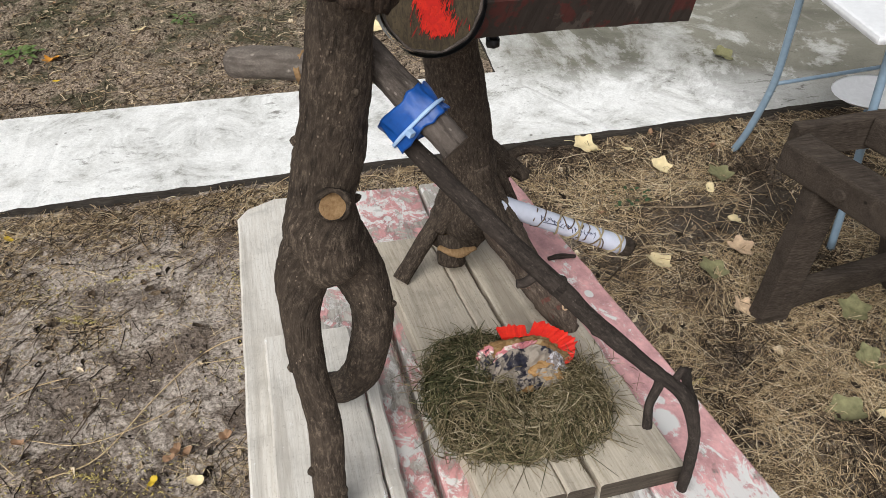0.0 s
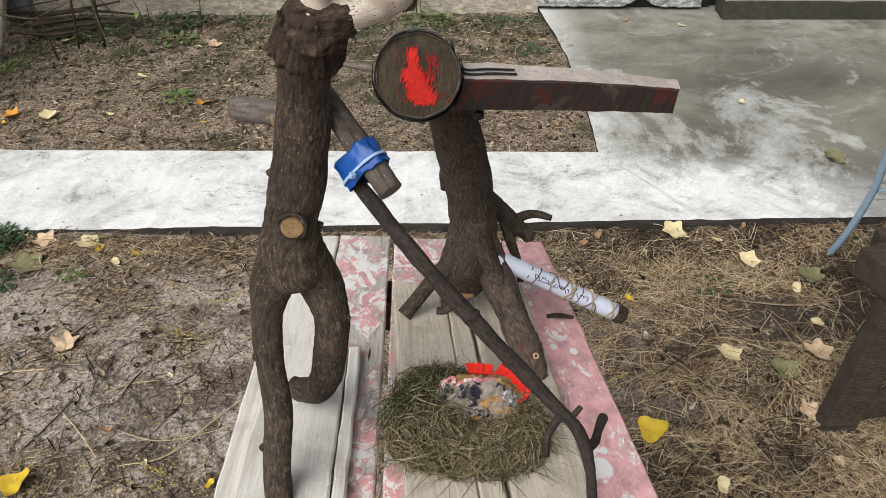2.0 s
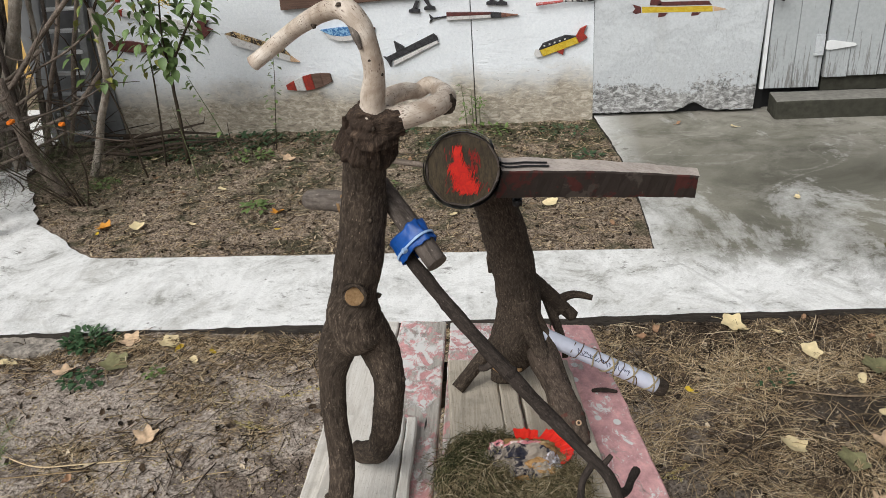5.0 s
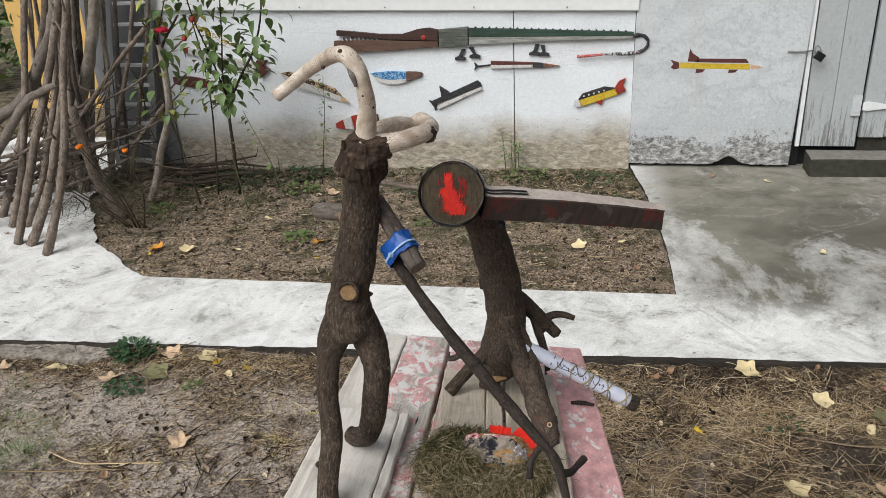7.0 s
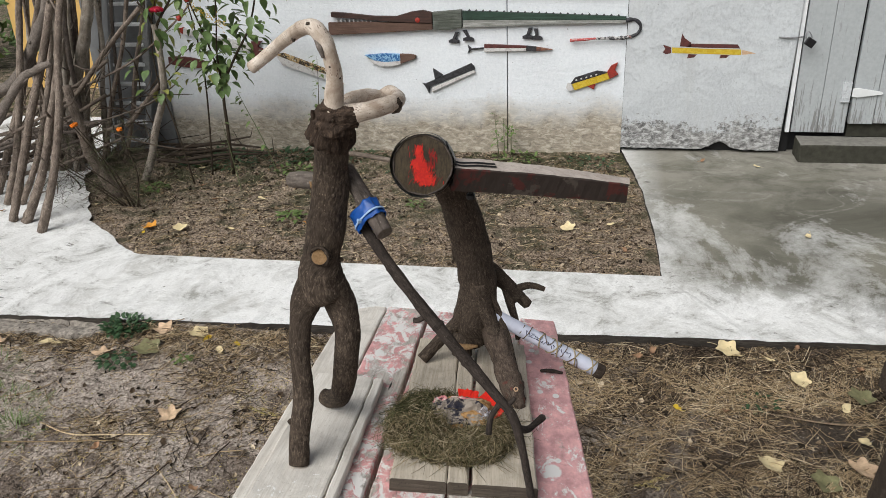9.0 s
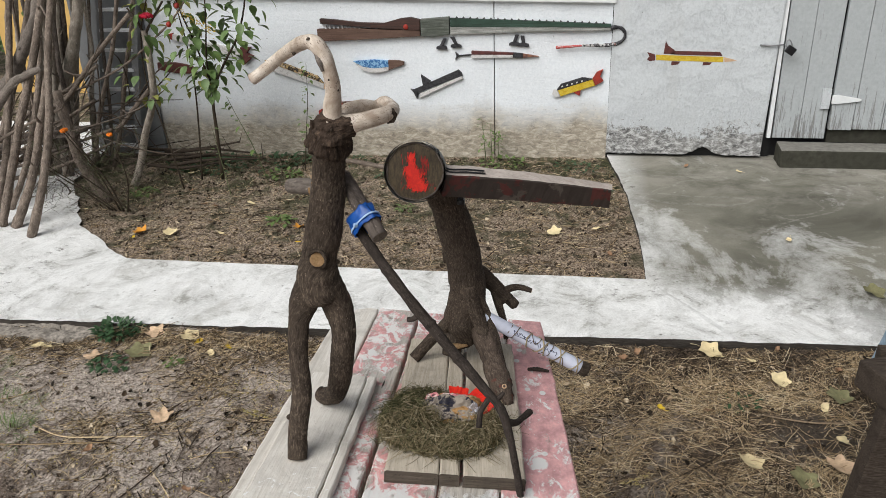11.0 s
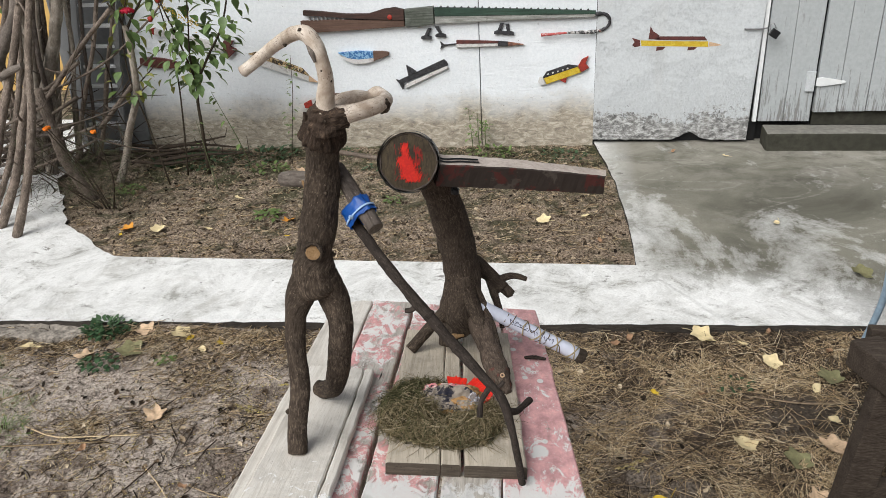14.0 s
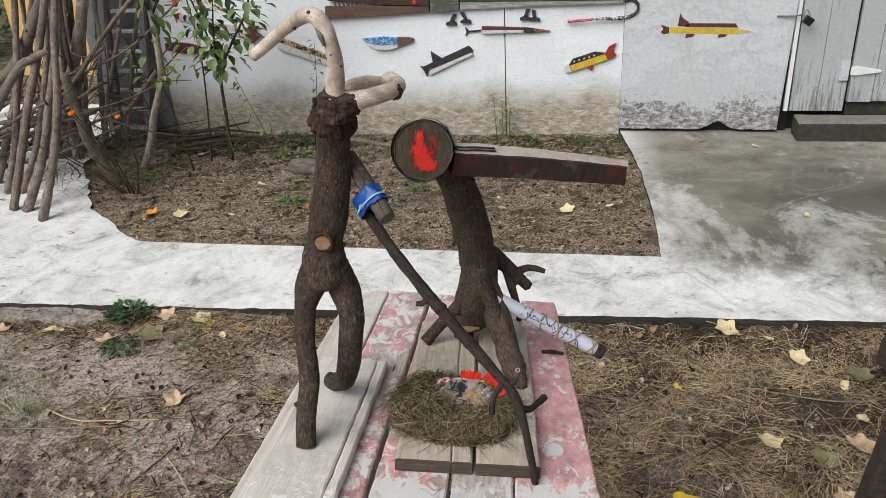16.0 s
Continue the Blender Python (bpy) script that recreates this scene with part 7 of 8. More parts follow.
    stick([(-2.95, 4.05, 0.50), (-2.85, 4.05, 0.54), (-2.51, 4.05, 0.68), (-2.21, 4.05, 0.89), (-2.08, 4.05, 1.02)], 0.007, 0.004, "stick", "thin dry twig sticking out of the stack")
    stick([(-2.85, 4.3, 0.04), (-2.74, 4.3, 0.32), (-2.65, 4.3, 0.61), (-2.55, 4.3, 0.88), (-2.45, 4.3, 1.3)], 0.014, 0.010)
    stick([(-2.72, 4.2, 0.29), (-2.65, 4.2, 0.35), (-2.57, 4.2, 0.43), (-2.46, 4.2, 0.53)], 0.014, 0.013, "stick", "broken branch end beside the ladder")
    stick([(-2.56, 3.77, 0.03), (-2.65, 3.75, 0.25), (-2.68, 3.75, 0.45), (-2.72, 3.78, 0.62)], 0.030, 0.022, "stick", "dark leaning stump at the bed's corner")
    rnd = random.Random(21)
    for i in range(26):
        t = i / 25
        x0 = -3.22 + 0.25 * t + rnd.uniform(-0.05, 0.05)
        y0 = rnd.uniform(4.08, 4.42)
        lean = rnd.uniform(0.08, 0.27)
        pts = [(x0 + lean * s + rnd.uniform(-0.018, 0.018), y0 + rnd.uniform(-0.03, 0.03), 0.04 + 1.35 * s) for s in (0, 0.25, 0.5, 0.75, 1)]
        stick(pts, rnd.uniform(0.008, 0.018), rnd.uniform(0.006, 0.012), rnd.choice(("pale_stick", "pale_stick", "stick", "stick", "armbark")))
    for i in range(20):
        x0, y0 = rnd.uniform(-3.75, -3.3), rnd.uniform(3.6, 4.1)
        ln = rnd.uniform(0.55, 0.9)
        rise = rnd.uniform(0.10, 0.42)
        pts = [(x0 + ln * s, y0 + rnd.uniform(-0.03, 0.03) + 0.08 * s, 0.05 + 0.012 * i + rise * s + 0.02 * math.sin(5 * s + i)) for s in (0, 0.33, 0.66, 1)]
        stick(pts, rnd.uniform(0.008, 0.015), rnd.uniform(0.006, 0.011), rnd.choice(("stick", "stick", "armbark")), "dry stick lying low in the brush pile")
    rows = []
    for i in range(80):
        q = Vector((rnd.uniform(-3.35, -2.55), rnd.uniform(3.65, 4.4), rnd.uniform(0.06, 0.55)))
        d = Vector((rnd.gauss(0.5, 0.7), rnd.gauss(0, 0.4), rnd.gauss(0.5, 0.7))).normalized() * rnd.uniform(0.15, 0.5)
        bow = Vector((rnd.gauss(0, 0.05), rnd.gauss(0, 0.04), rnd.gauss(0, 0.03)))
        pts = [q + d * t + bow * (t * (1 - t) * 2) for t in (0, 0.2, 0.4, 0.6, 0.8, 1)]
        rows.append(([Vector((p.x, p.y, max(0.05, p.z))) for p in pts], rnd.uniform(0.0018, 0.005)))
    tagged(new("brushwood", strand_mesh("brushwood", [(rows[:45], M["twig"]), (rows[45:], M["stick"])])), "tangle of thin dry twigs among the stacked sticks", "brushwood", kind="stuff")
    for i in range(9):
        x0, y0 = rnd.uniform(-2.9, -2.45), rnd.uniform(4.2, 4.5)
        ln = rnd.uniform(0.3, 0.6)
        pts = [(x0 + ln * s, y0 + rnd.uniform(-0.04, 0.04), 0.07 + rnd.uniform(0, 0.02) + 0.08 * s * rnd.random()) for s in (0, 0.5, 1)]
        stick(pts, rnd.uniform(0.006, 0.012), 0.005, "bark2", "dark stick lying on the bed by the wall")


def build_ladder():
    lad = thing("ladder", "narrow aluminium ladder standing at the wall's end", "ladder")
    foot, top = Vector((-2.905, 4.50, 0.04)), Vector((-2.66, 4.56, 1.75))
    for s in (-0.105, 0.105):
        timber("rail", foot + Vector((s, 0, 0)), top + Vector((s, 0, 0)), 0.018, 0.035, M["railgrey"], lad)
    for i in range(15):
        c = foot.lerp(top, (i + 0.6) / 15)
        bm = bmesh.new()
        bar(bm, (c.x - 0.102, c.y - 0.018, c.z - 0.009), (c.x + 0.102, c.y + 0.016, c.z + 0.009), 0.003)
        part("rung", bm, M["ladder"], lad)
    bm = bmesh.new()
    bar(bm, (-3.12, 4.585, -0.02), (-2.66, 4.60, 1.75), 0.002)
    solid("sheet", bm, M["slate"], "grey sheet leaning behind the ladder", "sheet")


def build_far_left():
    bm = bmesh.new()
    bar(bm, (-4.95, 6.2, -0.1), (-4.02, 6.35, 3.0), 0)
    solid("house_wall", bm, M["ochre"], "ochre wall of a house beyond the yard", "wall", kind="structure")
    hedge = thing("hedge", "dark shady hedge at the yard's far side", "hedge")
    rnd = random.Random(8)
    for x in (-7.3, -6.6, -5.9, -5.3):
        limb_part("trunk", [(x, 6.8, -0.05), (x + 0.08, 6.8, 0.8), (x + 0.02, 6.85, 1.7)], [0.10, 0.08, 0.05], M["bark"], hedge, sides=9, steps=4)
    rows = []
    vs, fs = [], []
    for i in range(5200):
        q = Vector((rnd.uniform(-8.2, -4.4), rnd.gauss(6.7, 0.28), rnd.uniform(0.25, 2.6)))
        s = rnd.uniform(0.03, 0.07)
        d = Vector((rnd.gauss(0, 1), rnd.gauss(0, 1), rnd.gauss(0, 0.7))).normalized()
        o = d.orthogonal().normalized()
        o.rotate(Matrix.Rotation(rnd.uniform(0, 6.28), 3, d))
        b = len(vs)
        vs += [q - d * s, q + o * s * 0.42 + d.cross(o) * s * 0.1, q + d * s, q - o * s * 0.42 + d.cross(o) * s * 0.1]
        fs.append((b, b + 1, b + 2, b + 3))
    me = bpy.data.meshes.new("crown")
    me.from_pydata(vs, [], fs)
    me.materials.append(M["green"])
    ob = new("crown", me)
    ob.parent = hedge
    tagged(ob, "dense dark leaves", kind="stuff")


build_sticks()
build_ladder()
build_far_left()


# ---------------------------------------------------------------- plants
def leaf_blade(length, width, fold=0.25, n=6, tooth=0.0):
    """A pointed leaf along +y, folded a little along its rib."""
    bm = bmesh.new()
    rib, lf, rt = [], [], []
    for i in range(n + 1):
        t = i / n
        w = width * 0.5 * math.sin(math.pi * t ** 0.75) * (1 + tooth * (i % 2)) + 1e-4
        y, z = length * t, -0.25 * length * t * t
        rib.append(bm.verts.new((0, y, z)))
        lf.append(bm.verts.new((-w, y, z + w * fold)))
        rt.append(bm.verts.new((w, y, z + w * fold)))
    for i in range(n):
        bm.faces.new((lf[i], rib[i], rib[i + 1], lf[i + 1])).smooth = True
        bm.faces.new((rib[i], rt[i], rt[i + 1], rib[i + 1])).smooth = True
    return bm


LEAVES = {k: mesh_of(leaf_blade(l, w, f, 6, t), "leaf", M[m]) for k, (l, w, f, t, m) in dict(
    big=(0.062, 0.036, 0.3, 0.06, "green"), mid=(0.050, 0.026, 0.25, 0.06, "green2"), yellow=(0.056, 0.028, 0.4, 0.05, "lime"),
    dark=(0.020, 0.013, 0.2, 0.0, "deepgreen"), small=(0.026, 0.015, 0.25, 0.0, "green2"), grass=(0.09, 0.004, 0.3, 0.0, "green2"), fleck=(0.012, 0.007, 0.2, 0, "lime")).items()}


def put_leaf(kind, parent, at, yaw, pitch, size=1.0):
    ob = new("leaf", LEAVES[kind])
    ob.parent = parent
    ob.matrix_world = pose(*at, pitch, 0, yaw) @ Matrix.Scale(size, 4)
    return ob


def stem(name, points, r0, r1, mat, parent):
    n = len(points)
    return limb_part(name, points, [r0 + (r1 - r0) * i / (n - 1) for i in range(n)], M[mat], parent, sides=6, steps=4, lump=0.05, rough=0.02)


def build_plants():
    rnd = random.Random(4)
    bush = thing("rose_bush", "tall leafy bush with green and yellowing leaves by the wall", "bush")
    lines = [[(-2.08, 4.13, 0.05), (-2.072, 4.13, 0.31), (-2.057, 4.13, 0.527), (-1.956, 4.13, 0.705), (-1.87, 4.13, 0.83), (-1.80, 4.12, 1.02), (-1.78, 4.10, 1.25)],
             [(-2.057, 4.13, 0.52), (-2.06, 4.12, 0.70), (-2.03, 4.12, 0.90), (-1.98, 4.1, 1.25)],
             [(-2.06, 4.12, 0.60), (-2.10, 4.1, 0.80), (-2.15, 4.08, 1.0), (-2.17, 4.06, 1.22)],
             [(-2.19, 4.10, 0.05), (-2.173, 4.13, 0.342), (-2.155, 4.13, 0.582), (-2.162, 4.13, 0.794), (-2.182, 4.12, 1.0)],
             [(-2.22, 3.95, 0.05), (-2.30, 4.0, 0.36), (-2.38, 4.05, 0.60), (-2.36, 4.05, 0.85), (-2.26, 4.05, 1.1)]]
    for n, l in enumerate(lines):
        stem("stem", l, 0.010 if n == 0 else 0.005, 0.003, "stem", bush)
        pts = spline(l, [0] * len(l), 8)
        for q, _ in pts:
            if q.z < (0.52 if n < 3 else 0.50):
                continue
            for _ in range(3):
                yaw = rnd.uniform(0, 360)
                off = Vector((-math.sin(radians(yaw)), math.cos(radians(yaw)), 0)) * rnd.uniform(0.015, 0.13)
                kind = rnd.choice(("big", "big", "big", "mid", "mid") if q.x > -2.14 else ("big", "mid", "yellow", "yellow"))
                put_leaf(kind, bush, q + off + Vector((0, 0, rnd.uniform(-0.01, 0.02))), yaw, rnd.uniform(-65, 10), rnd.uniform(0.75, 1.35))
    fl = []
    for i in range(130):
        t = rnd.random()
        q = Vector((-2.12 + 0.18 * t, 4.03, 0.96 - 0.10 * t)) + Vector((rnd.gauss(0, 0.012), rnd.gauss(0, 0.012), rnd.gauss(0, 0.010)))
        fl.append(([q, q + Vector((rnd.gauss(0, 0.004), rnd.gauss(0, 0.004), 0.005))], 0.003))
    ob = new("blossom", strand_mesh("blossom", [(fl, M["leaf_y"])]))
    ob.parent = bush
    tagged(ob, "spray of tiny yellow blossom", kind="stuff")

    rose = thing("rose", "pale-barked rose stem with a crimson bloom", "rose")
    stem("stem", [(-2.53, 3.98, 0.05), (-2.50, 4.05, 0.18), (-2.45, 4.05, 0.32), (-2.36, 4.05, 0.52), (-2.34, 4.05, 0.73), (-2.34, 4.05, 0.87)], 0.022, 0.016, "pale_stick", rose)
    stem("stem", [(-2.34, 4.05, 0.84), (-2.30, 4.05, 0.90), (-2.21, 4.05, 1.01)], 0.008, 0.005, "stem", rose)
    stem("stem", [(-2.34, 4.05, 0.84), (-2.37, 4.05, 0.92), (-2.41, 4.05, 0.98)], 0.007, 0.005, "stem", rose)
    bm = bmesh.new()
    for i in range(26):
        r = 0.006 + 0.016 * i / 25
        made = bmesh.ops.create_icosphere(bm, subdivisions=1, radius=0.009)
        an = i * 2.4
        for v in made["verts"]:
            v.co = Vector((v.co.x, v.co.y * 0.6, v.co.z)) + Vector((r * math.cos(an), r * math.sin(an) * 0.7, 0.012 - 0.4 * r))
    bmesh.ops.transform(bm, matrix=pose(-2.305, 4.04, 0.935) @ Matrix.Scale(1.35, 4), verts=bm.verts)
    part("bloom", bm, M["rose"], rose, "full crimson bloom", True)
    for x, z in ((-2.13, 0.99), (-2.19, 0.90)):
        bm = bmesh.new()
        bmesh.ops.create_icosphere(bm, subdivisions=2, radius=0.014)
        for v in bm.verts:
            v.co = v.co * (1 + 0.4 * noise.noise(v.co * 120)) + Vector((x, 4.04, z))
        part("bloom", bm, M["f_red"], rose, "withered dark red bloom", True)

    mar = thing("marigold", "straggling dry marigold with orange flowers", "flower")
    heads = [(-2.75, 3.55, 0.32), (-2.70, 3.55, 0.31), (-2.57, 3.56, 0.48), (-2.55, 3.55, 0.49), (-2.32, 3.55, 0.47), (-2.68, 3.56, 0.37)]
    for i, h in enumerate(heads):
        b = (-2.44 + 0.02 * i, 3.62, 0.05)
        stem("stem", [b, ((b[0] + h[0]) / 2 + 0.03, 3.60, h[2] * 0.5), h], 0.005, 0.0025, "stem", mar)
        bm = bmesh.new()
        for k in range(12):
            made = bmesh.ops.create_icosphere(bm, subdivisions=1, radius=0.0065)
            an = k * 2.4
            for v in made["verts"]:
                v.co = v.co + Vector(h) + Vector((0.009 * math.cos(an), 0.009 * math.sin(an), 0.004 * (k % 2)))
        part("bloom", bm, M["marigold"], mar, "small orange flower head", True)
    rows = []
    for i in range(800):
        q = Vector((rnd.uniform(-2.85, -2.22), rnd.gauss(3.62, 0.06), rnd.uniform(0.08, 0.46)))
        d = Vector((rnd.gauss(0, 1), rnd.gauss(0, 1), rnd.gauss(0.3, 0.8))).normalized() * rnd.uniform(0.03, 0.12)
        rows.append(([q, q + d * 0.5 + Vector((0, 0, 0.004)), q + d], 0.001))
    ob = new("foliage", strand_mesh("foliage", [(rows[:380], M["twig"]), (rows[380:560], M["stem"]), (rows[560:], M["gstem"])]))
    ob.parent = mar
    tagged(ob, "feathery half-dead foliage", kind="stuff")

    def wisp(name, label, line, leaves, kind, size, mat="gstem", r=0.003):
        w = thing(name, label, "plant")
        stem("stem", line, r, 0.0012, mat, w)
        pts = spline(line, [0] * len(line), 10)
        for i in range(leaves):
            yaw = rnd.uniform(0, 360)
            out = Vector((-math.sin(radians(yaw)), math.cos(radians(yaw)), 0.3)) * rnd.uniform(0.0, 0.035)
            q = pts[int(len(pts) * (0.25 + 0.74 * i / leaves))][0] + out
            put_leaf(kind, w, q, yaw, rnd.uniform(-35, 25), size * rnd.uniform(0.7, 1.3))
    wisp("seedling", "thin young shrub with small green leaves", [(-1.66, 4.30, 0.05), (-1.63, 4.30, 0.26), (-1.60, 4.30, 0.46), (-1.58, 4.28, 0.66)], 34, "small", 1.15, "stem")
    wisp("seedling", "thin pale green shoot by the wall", [(-1.80, 4.1, 0.05), (-1.86, 4.1, 0.25), (-1.93, 4.1, 0.42), (-1.97, 4.1, 0.52)], 16, "mid", 0.7)
    wisp("seedling", "thin pale green shoot by the wall", [(-1.93, 3.9, 0.05), (-1.98, 3.95, 0.22), (-2.02, 3.98, 0.40)], 9, "small", 0.9)
    for i in range(3):
        wisp("wall_weed", "pale weed growing at the foot of the wall crack", [(-0.66 + 0.035 * i, 4.53, 0.05), (-0.67 + 0.04 * i, 4.53, 0.17), (-0.68 + 0.05 * i, 4.52, 0.30 - 0.03 * i)], 18, "small", 0.9)

    def clump(name, label, x, y, z, radius, count, kind, size, rise=30):
        w = thing(name, label, "weed")
        for i in range(count):
            an, r = rnd.uniform(0, 6.28), radius * math.sqrt(rnd.random())
            px, py = x + r * math.cos(an), y + 0.7 * r * math.sin(an)
            put_leaf(kind, w, (px, py, z + rnd.uniform(0.002, 0.035) * (1 - r / radius * 0.6)), math.degrees(an) - 90 + rnd.uniform(-50, 50), rnd.uniform(-10, rise), size * rnd.uniform(0.7, 1.3))
    clump("clover", "dark green clover at the foot of the kerb", -1.765, 2.545, 0.035, 0.092, 230, "dark", 1.05, 65)
    clump("clover", "dark green clover on bare soil", -1.70, 2.36, 0.01, 0.065, 60, "dark", 1.0)
    clump("clover", "small green weed on bare soil", -1.47, 2.40, 0.01, 0.03, 18, "small", 0.7)
    clump("weed", "bright green rosette in the flower bed", -1.52, 3.56, TOP(-1.5) - 0.01, 0.06, 46, "small", 1.1)
    clump("weed", "small green weed in the flower bed", -0.95, 3.75, TOP(-0.9) - 0.01, 0.05, 26, "small", 0.8)
    clump("weed", "small green weed in the flower bed", -1.15, 4.2, TOP(-1.1) - 0.01, 0.07, 34, "dark", 1.0)
    clump("weed", "dark weeds among sticks by the wall", -2.25, 4.35, TOP(-2.2) - 0.01, 0.26, 130, "dark", 1.5, 60)
    clump("weed", "dark weeds among sticks by the wall", -1.9, 4.45, TOP(-1.9) - 0.01, 0.24, 120, "dark", 1.4, 60)
    for x, y, r, n, kind in ((-1.45, 4.45, 0.16, 70, "dark"), (-1.05, 4.48, 0.14, 55, "dark"), (-0.55, 4.46, 0.13, 60, "small"), (-0.15, 4.40, 0.12, 70, "dark"), (-0.05, 4.05, 0.07, 40, "dark"), (-1.75, 4.2, 0.10, 45, "small"), (-0.75, 4.25, 0.10, 40, "dark")):
        clump("weed", "low green weeds along the foot of the wall", x, y, TOP(x) - 0.01, r, n, kind, 1.0, 60)
    clump("weed", "green weeds in a corner of the bed", -2.42, 3.88, TOP(-2.4) - 0.01, 0.08, 50, "mid", 0.55)
    clump("weed", "green blades among the straw", 0.40, 2.42, 0.01, 0.07, 40, "dark", 0.7)
    clump("grass_tuft", "short green grass on the bare soil", -1.93, 2.05, 0.0, 0.16, 110, "grass", 0.55, 70)
    clump("grass_tuft", "short green grass on the bare soil", -1.80, 1.97, 0.005, 0.09, 130, "grass", 0.5, 80)
    clump("grass_tuft", "short green grass on the bare soil", -2.1, 2.25, 0.0, 0.12, 60, "grass", 0.5, 70)


build_plants()


# ---------------------------------------------------------------- fallen leaves
def fallen_leaf_mesh(name, size, lobes, depth, curl, mat, seed):
    rnd = random.Random(seed)
    bm = bmesh.new()
    n, rings = 40, 4
    c = bm.verts.new((0, 0, 0))
    last = None
    for r in range(1, rings + 1):
        ring = []
        for k in range(n):
            an = 2 * math.pi * k / n
            edge = 1 - depth * (0.5 - 0.5 * math.cos(lobes * an)) ** 0.8 + 0.05 * noise.noise(Vector((math.cos(an) * 4, math.sin(an) * 4, seed)))
            if lobes < 2:
                edge = 0.46 + 0.46 * abs(math.cos(an)) ** 1.6 + 0.10 * math.cos(an) + 0.10 * noise.noise(Vector((math.cos(an) * 3, math.sin(an) * 3, seed)))
            q = Vector((edge * math.cos(an), edge * math.sin(an), 0)) * size * 0.5 * r / rings
            h = curl * size * ((q.y / size * 2) ** 2 * 0.7 + 0.35 * noise.noise(Vector((q.x / size * 2.4, q.y / size * 2.4, seed + 3))) + 0.35 * (q.x / size * 2) ** 2)
            ring.append(bm.verts.new((q.x, q.y, h)))
        for k in range(n):
            j = (k + 1) % n
            f = bm.faces.new((c, ring[k], ring[j])) if last is None else bm.faces.new((last[k], ring[k], ring[j], last[j]))
            f.smooth = True
        last = ring
    limb(bm, [(-size * 0.1, 0, 0.001), (-size * 0.5, 0.004, 0.004), (-size * 0.8, 0.01 * rnd.uniform(-1, 1), 0.008)], [0.0006, 0.0008, 0.001], 5, 3, 0, 0, uv=False)
    for f in bm.faces:
        f.material_index = 0
    return mesh_of(bm, name, mat)


def build_leaves():
    rnd = random.Random(31)
    kinds = {}
    for key, (size, lobes, depth, curl, mat) in dict(maple_p=(0.085, 5, 0.26, 0.30, "leaf_p"), maple_t=(0.088, 5, 0.36, 0.30, "leaf_t"), maple_g=(0.10, 5, 0.28, 0.3, "leaf_g"), oval_p=(0.050, 1, 0, 0.3, "leaf_p"),
                                                      oval_y=(0.036, 1, 0, 0.35, "leaf_y"), maple_y=(0.09, 3, 0.3, 0.35, "leaf_y"), maple_o=(0.08, 5, 0.3, 0.4, "leaf_o"), oval_t=(0.036, 1, 0, 0.8, "leaf_b")).items():
        kinds[key] = [fallen_leaf_mesh("fallen_leaf", size, lobes, depth, curl, M[mat], s) for s in (1, 2, 3)]
    words = dict(maple_p="pale yellow lobed leaf lying flat on the ground", maple_t="curled tan lobed leaf on the bare soil", maple_g="large faded olive leaf on the straw", oval_p="small pale oval leaf on the ground",
                 oval_y="small bright yellow leaf on the ground", maple_y="bright yellow curled leaf on the straw", maple_o="orange lobed leaf in the flower bed", oval_t="dry brown oval leaf on the ground")
    spots = [("maple_t", -2.206, 2.406), ("oval_p", -2.036, 2.44), ("oval_p", -1.993, 2.438), ("maple_t", -1.777, 2.396), ("maple_t", -1.613, 2.54), ("maple_p", -1.47, 2.53), ("oval_y", -1.433, 2.516), ("oval_y", -1.313, 2.498), ("oval_p", -1.36, 2.46),
             ("maple_t", -1.363, 2.115), ("maple_g", -1.62, 2.43), ("oval_t", -1.50, 1.93), ("oval_y", -0.84, 1.679), ("oval_t", -0.80, 1.755), ("oval_t", -0.78, 1.74), ("oval_t", -0.81, 1.73), ("oval_p", -0.757, 1.672), ("oval_t", -1.129, 1.821), ("oval_t", -0.70, 1.77), ("maple_y", -1.27, 1.66),
             ("maple_p", 0.389, 2.14), ("maple_p", 0.535, 2.52), ("oval_p", 0.362, 2.61), ("maple_p", 0.335, 2.64), ("maple_g", 0.519, 2.095), ("maple_g", 0.693, 2.46), ("oval_y", 0.163, 2.34), ("maple_y", 0.154, 1.874), ("maple_t", 0.54, 1.955), ("maple_t", 0.626, 2.16), ("oval_p", 0.66, 2.27), ("oval_p", 0.46, 2.61), ("oval_t", 0.55, 2.66), ("oval_p", 0.64, 2.40),
             ("oval_t", 0.10, 2.62), ("maple_g", 0.62, 1.62), ("maple_g", 0.75, 1.75), ("oval_p", 0.70, 1.60), ("maple_g", 0.80, 1.9), ("oval_t", 0.72, 2.58), ("oval_t", 0.05, 2.58), ("maple_t", 0.95, 2.4), ("oval_p", 0.28, 1.72), ("oval_t", 0.30, 2.35)]
    bed = [("maple_o", -2.163, 3.399), ("maple_p", -2.001, 3.386), ("oval_p", -1.764, 3.415), ("oval_p", -1.764, 3.781), ("oval_t", -2.167, 3.931), ("oval_t", -2.0, 3.75), ("oval_t", -1.93, 3.72), ("oval_p", -1.108, 3.688), ("maple_p", -0.221, 3.50), ("oval_p", -0.037, 3.60), ("oval_y", -1.35, 3.33), ("maple_o", -1.40, 3.50), ("oval_t", -0.45, 4.2),
           ("oval_y", -2.16, 3.33), ("oval_t", -0.9, 4.05), ("oval_t", -0.3, 3.9), ("oval_p", -0.62, 3.42), ("oval_t", -1.5, 4.0), ("oval_t", 0.02, 3.3), ("maple_t", -1.55, 4.15), ("oval_p", -2.3, 4.2)]
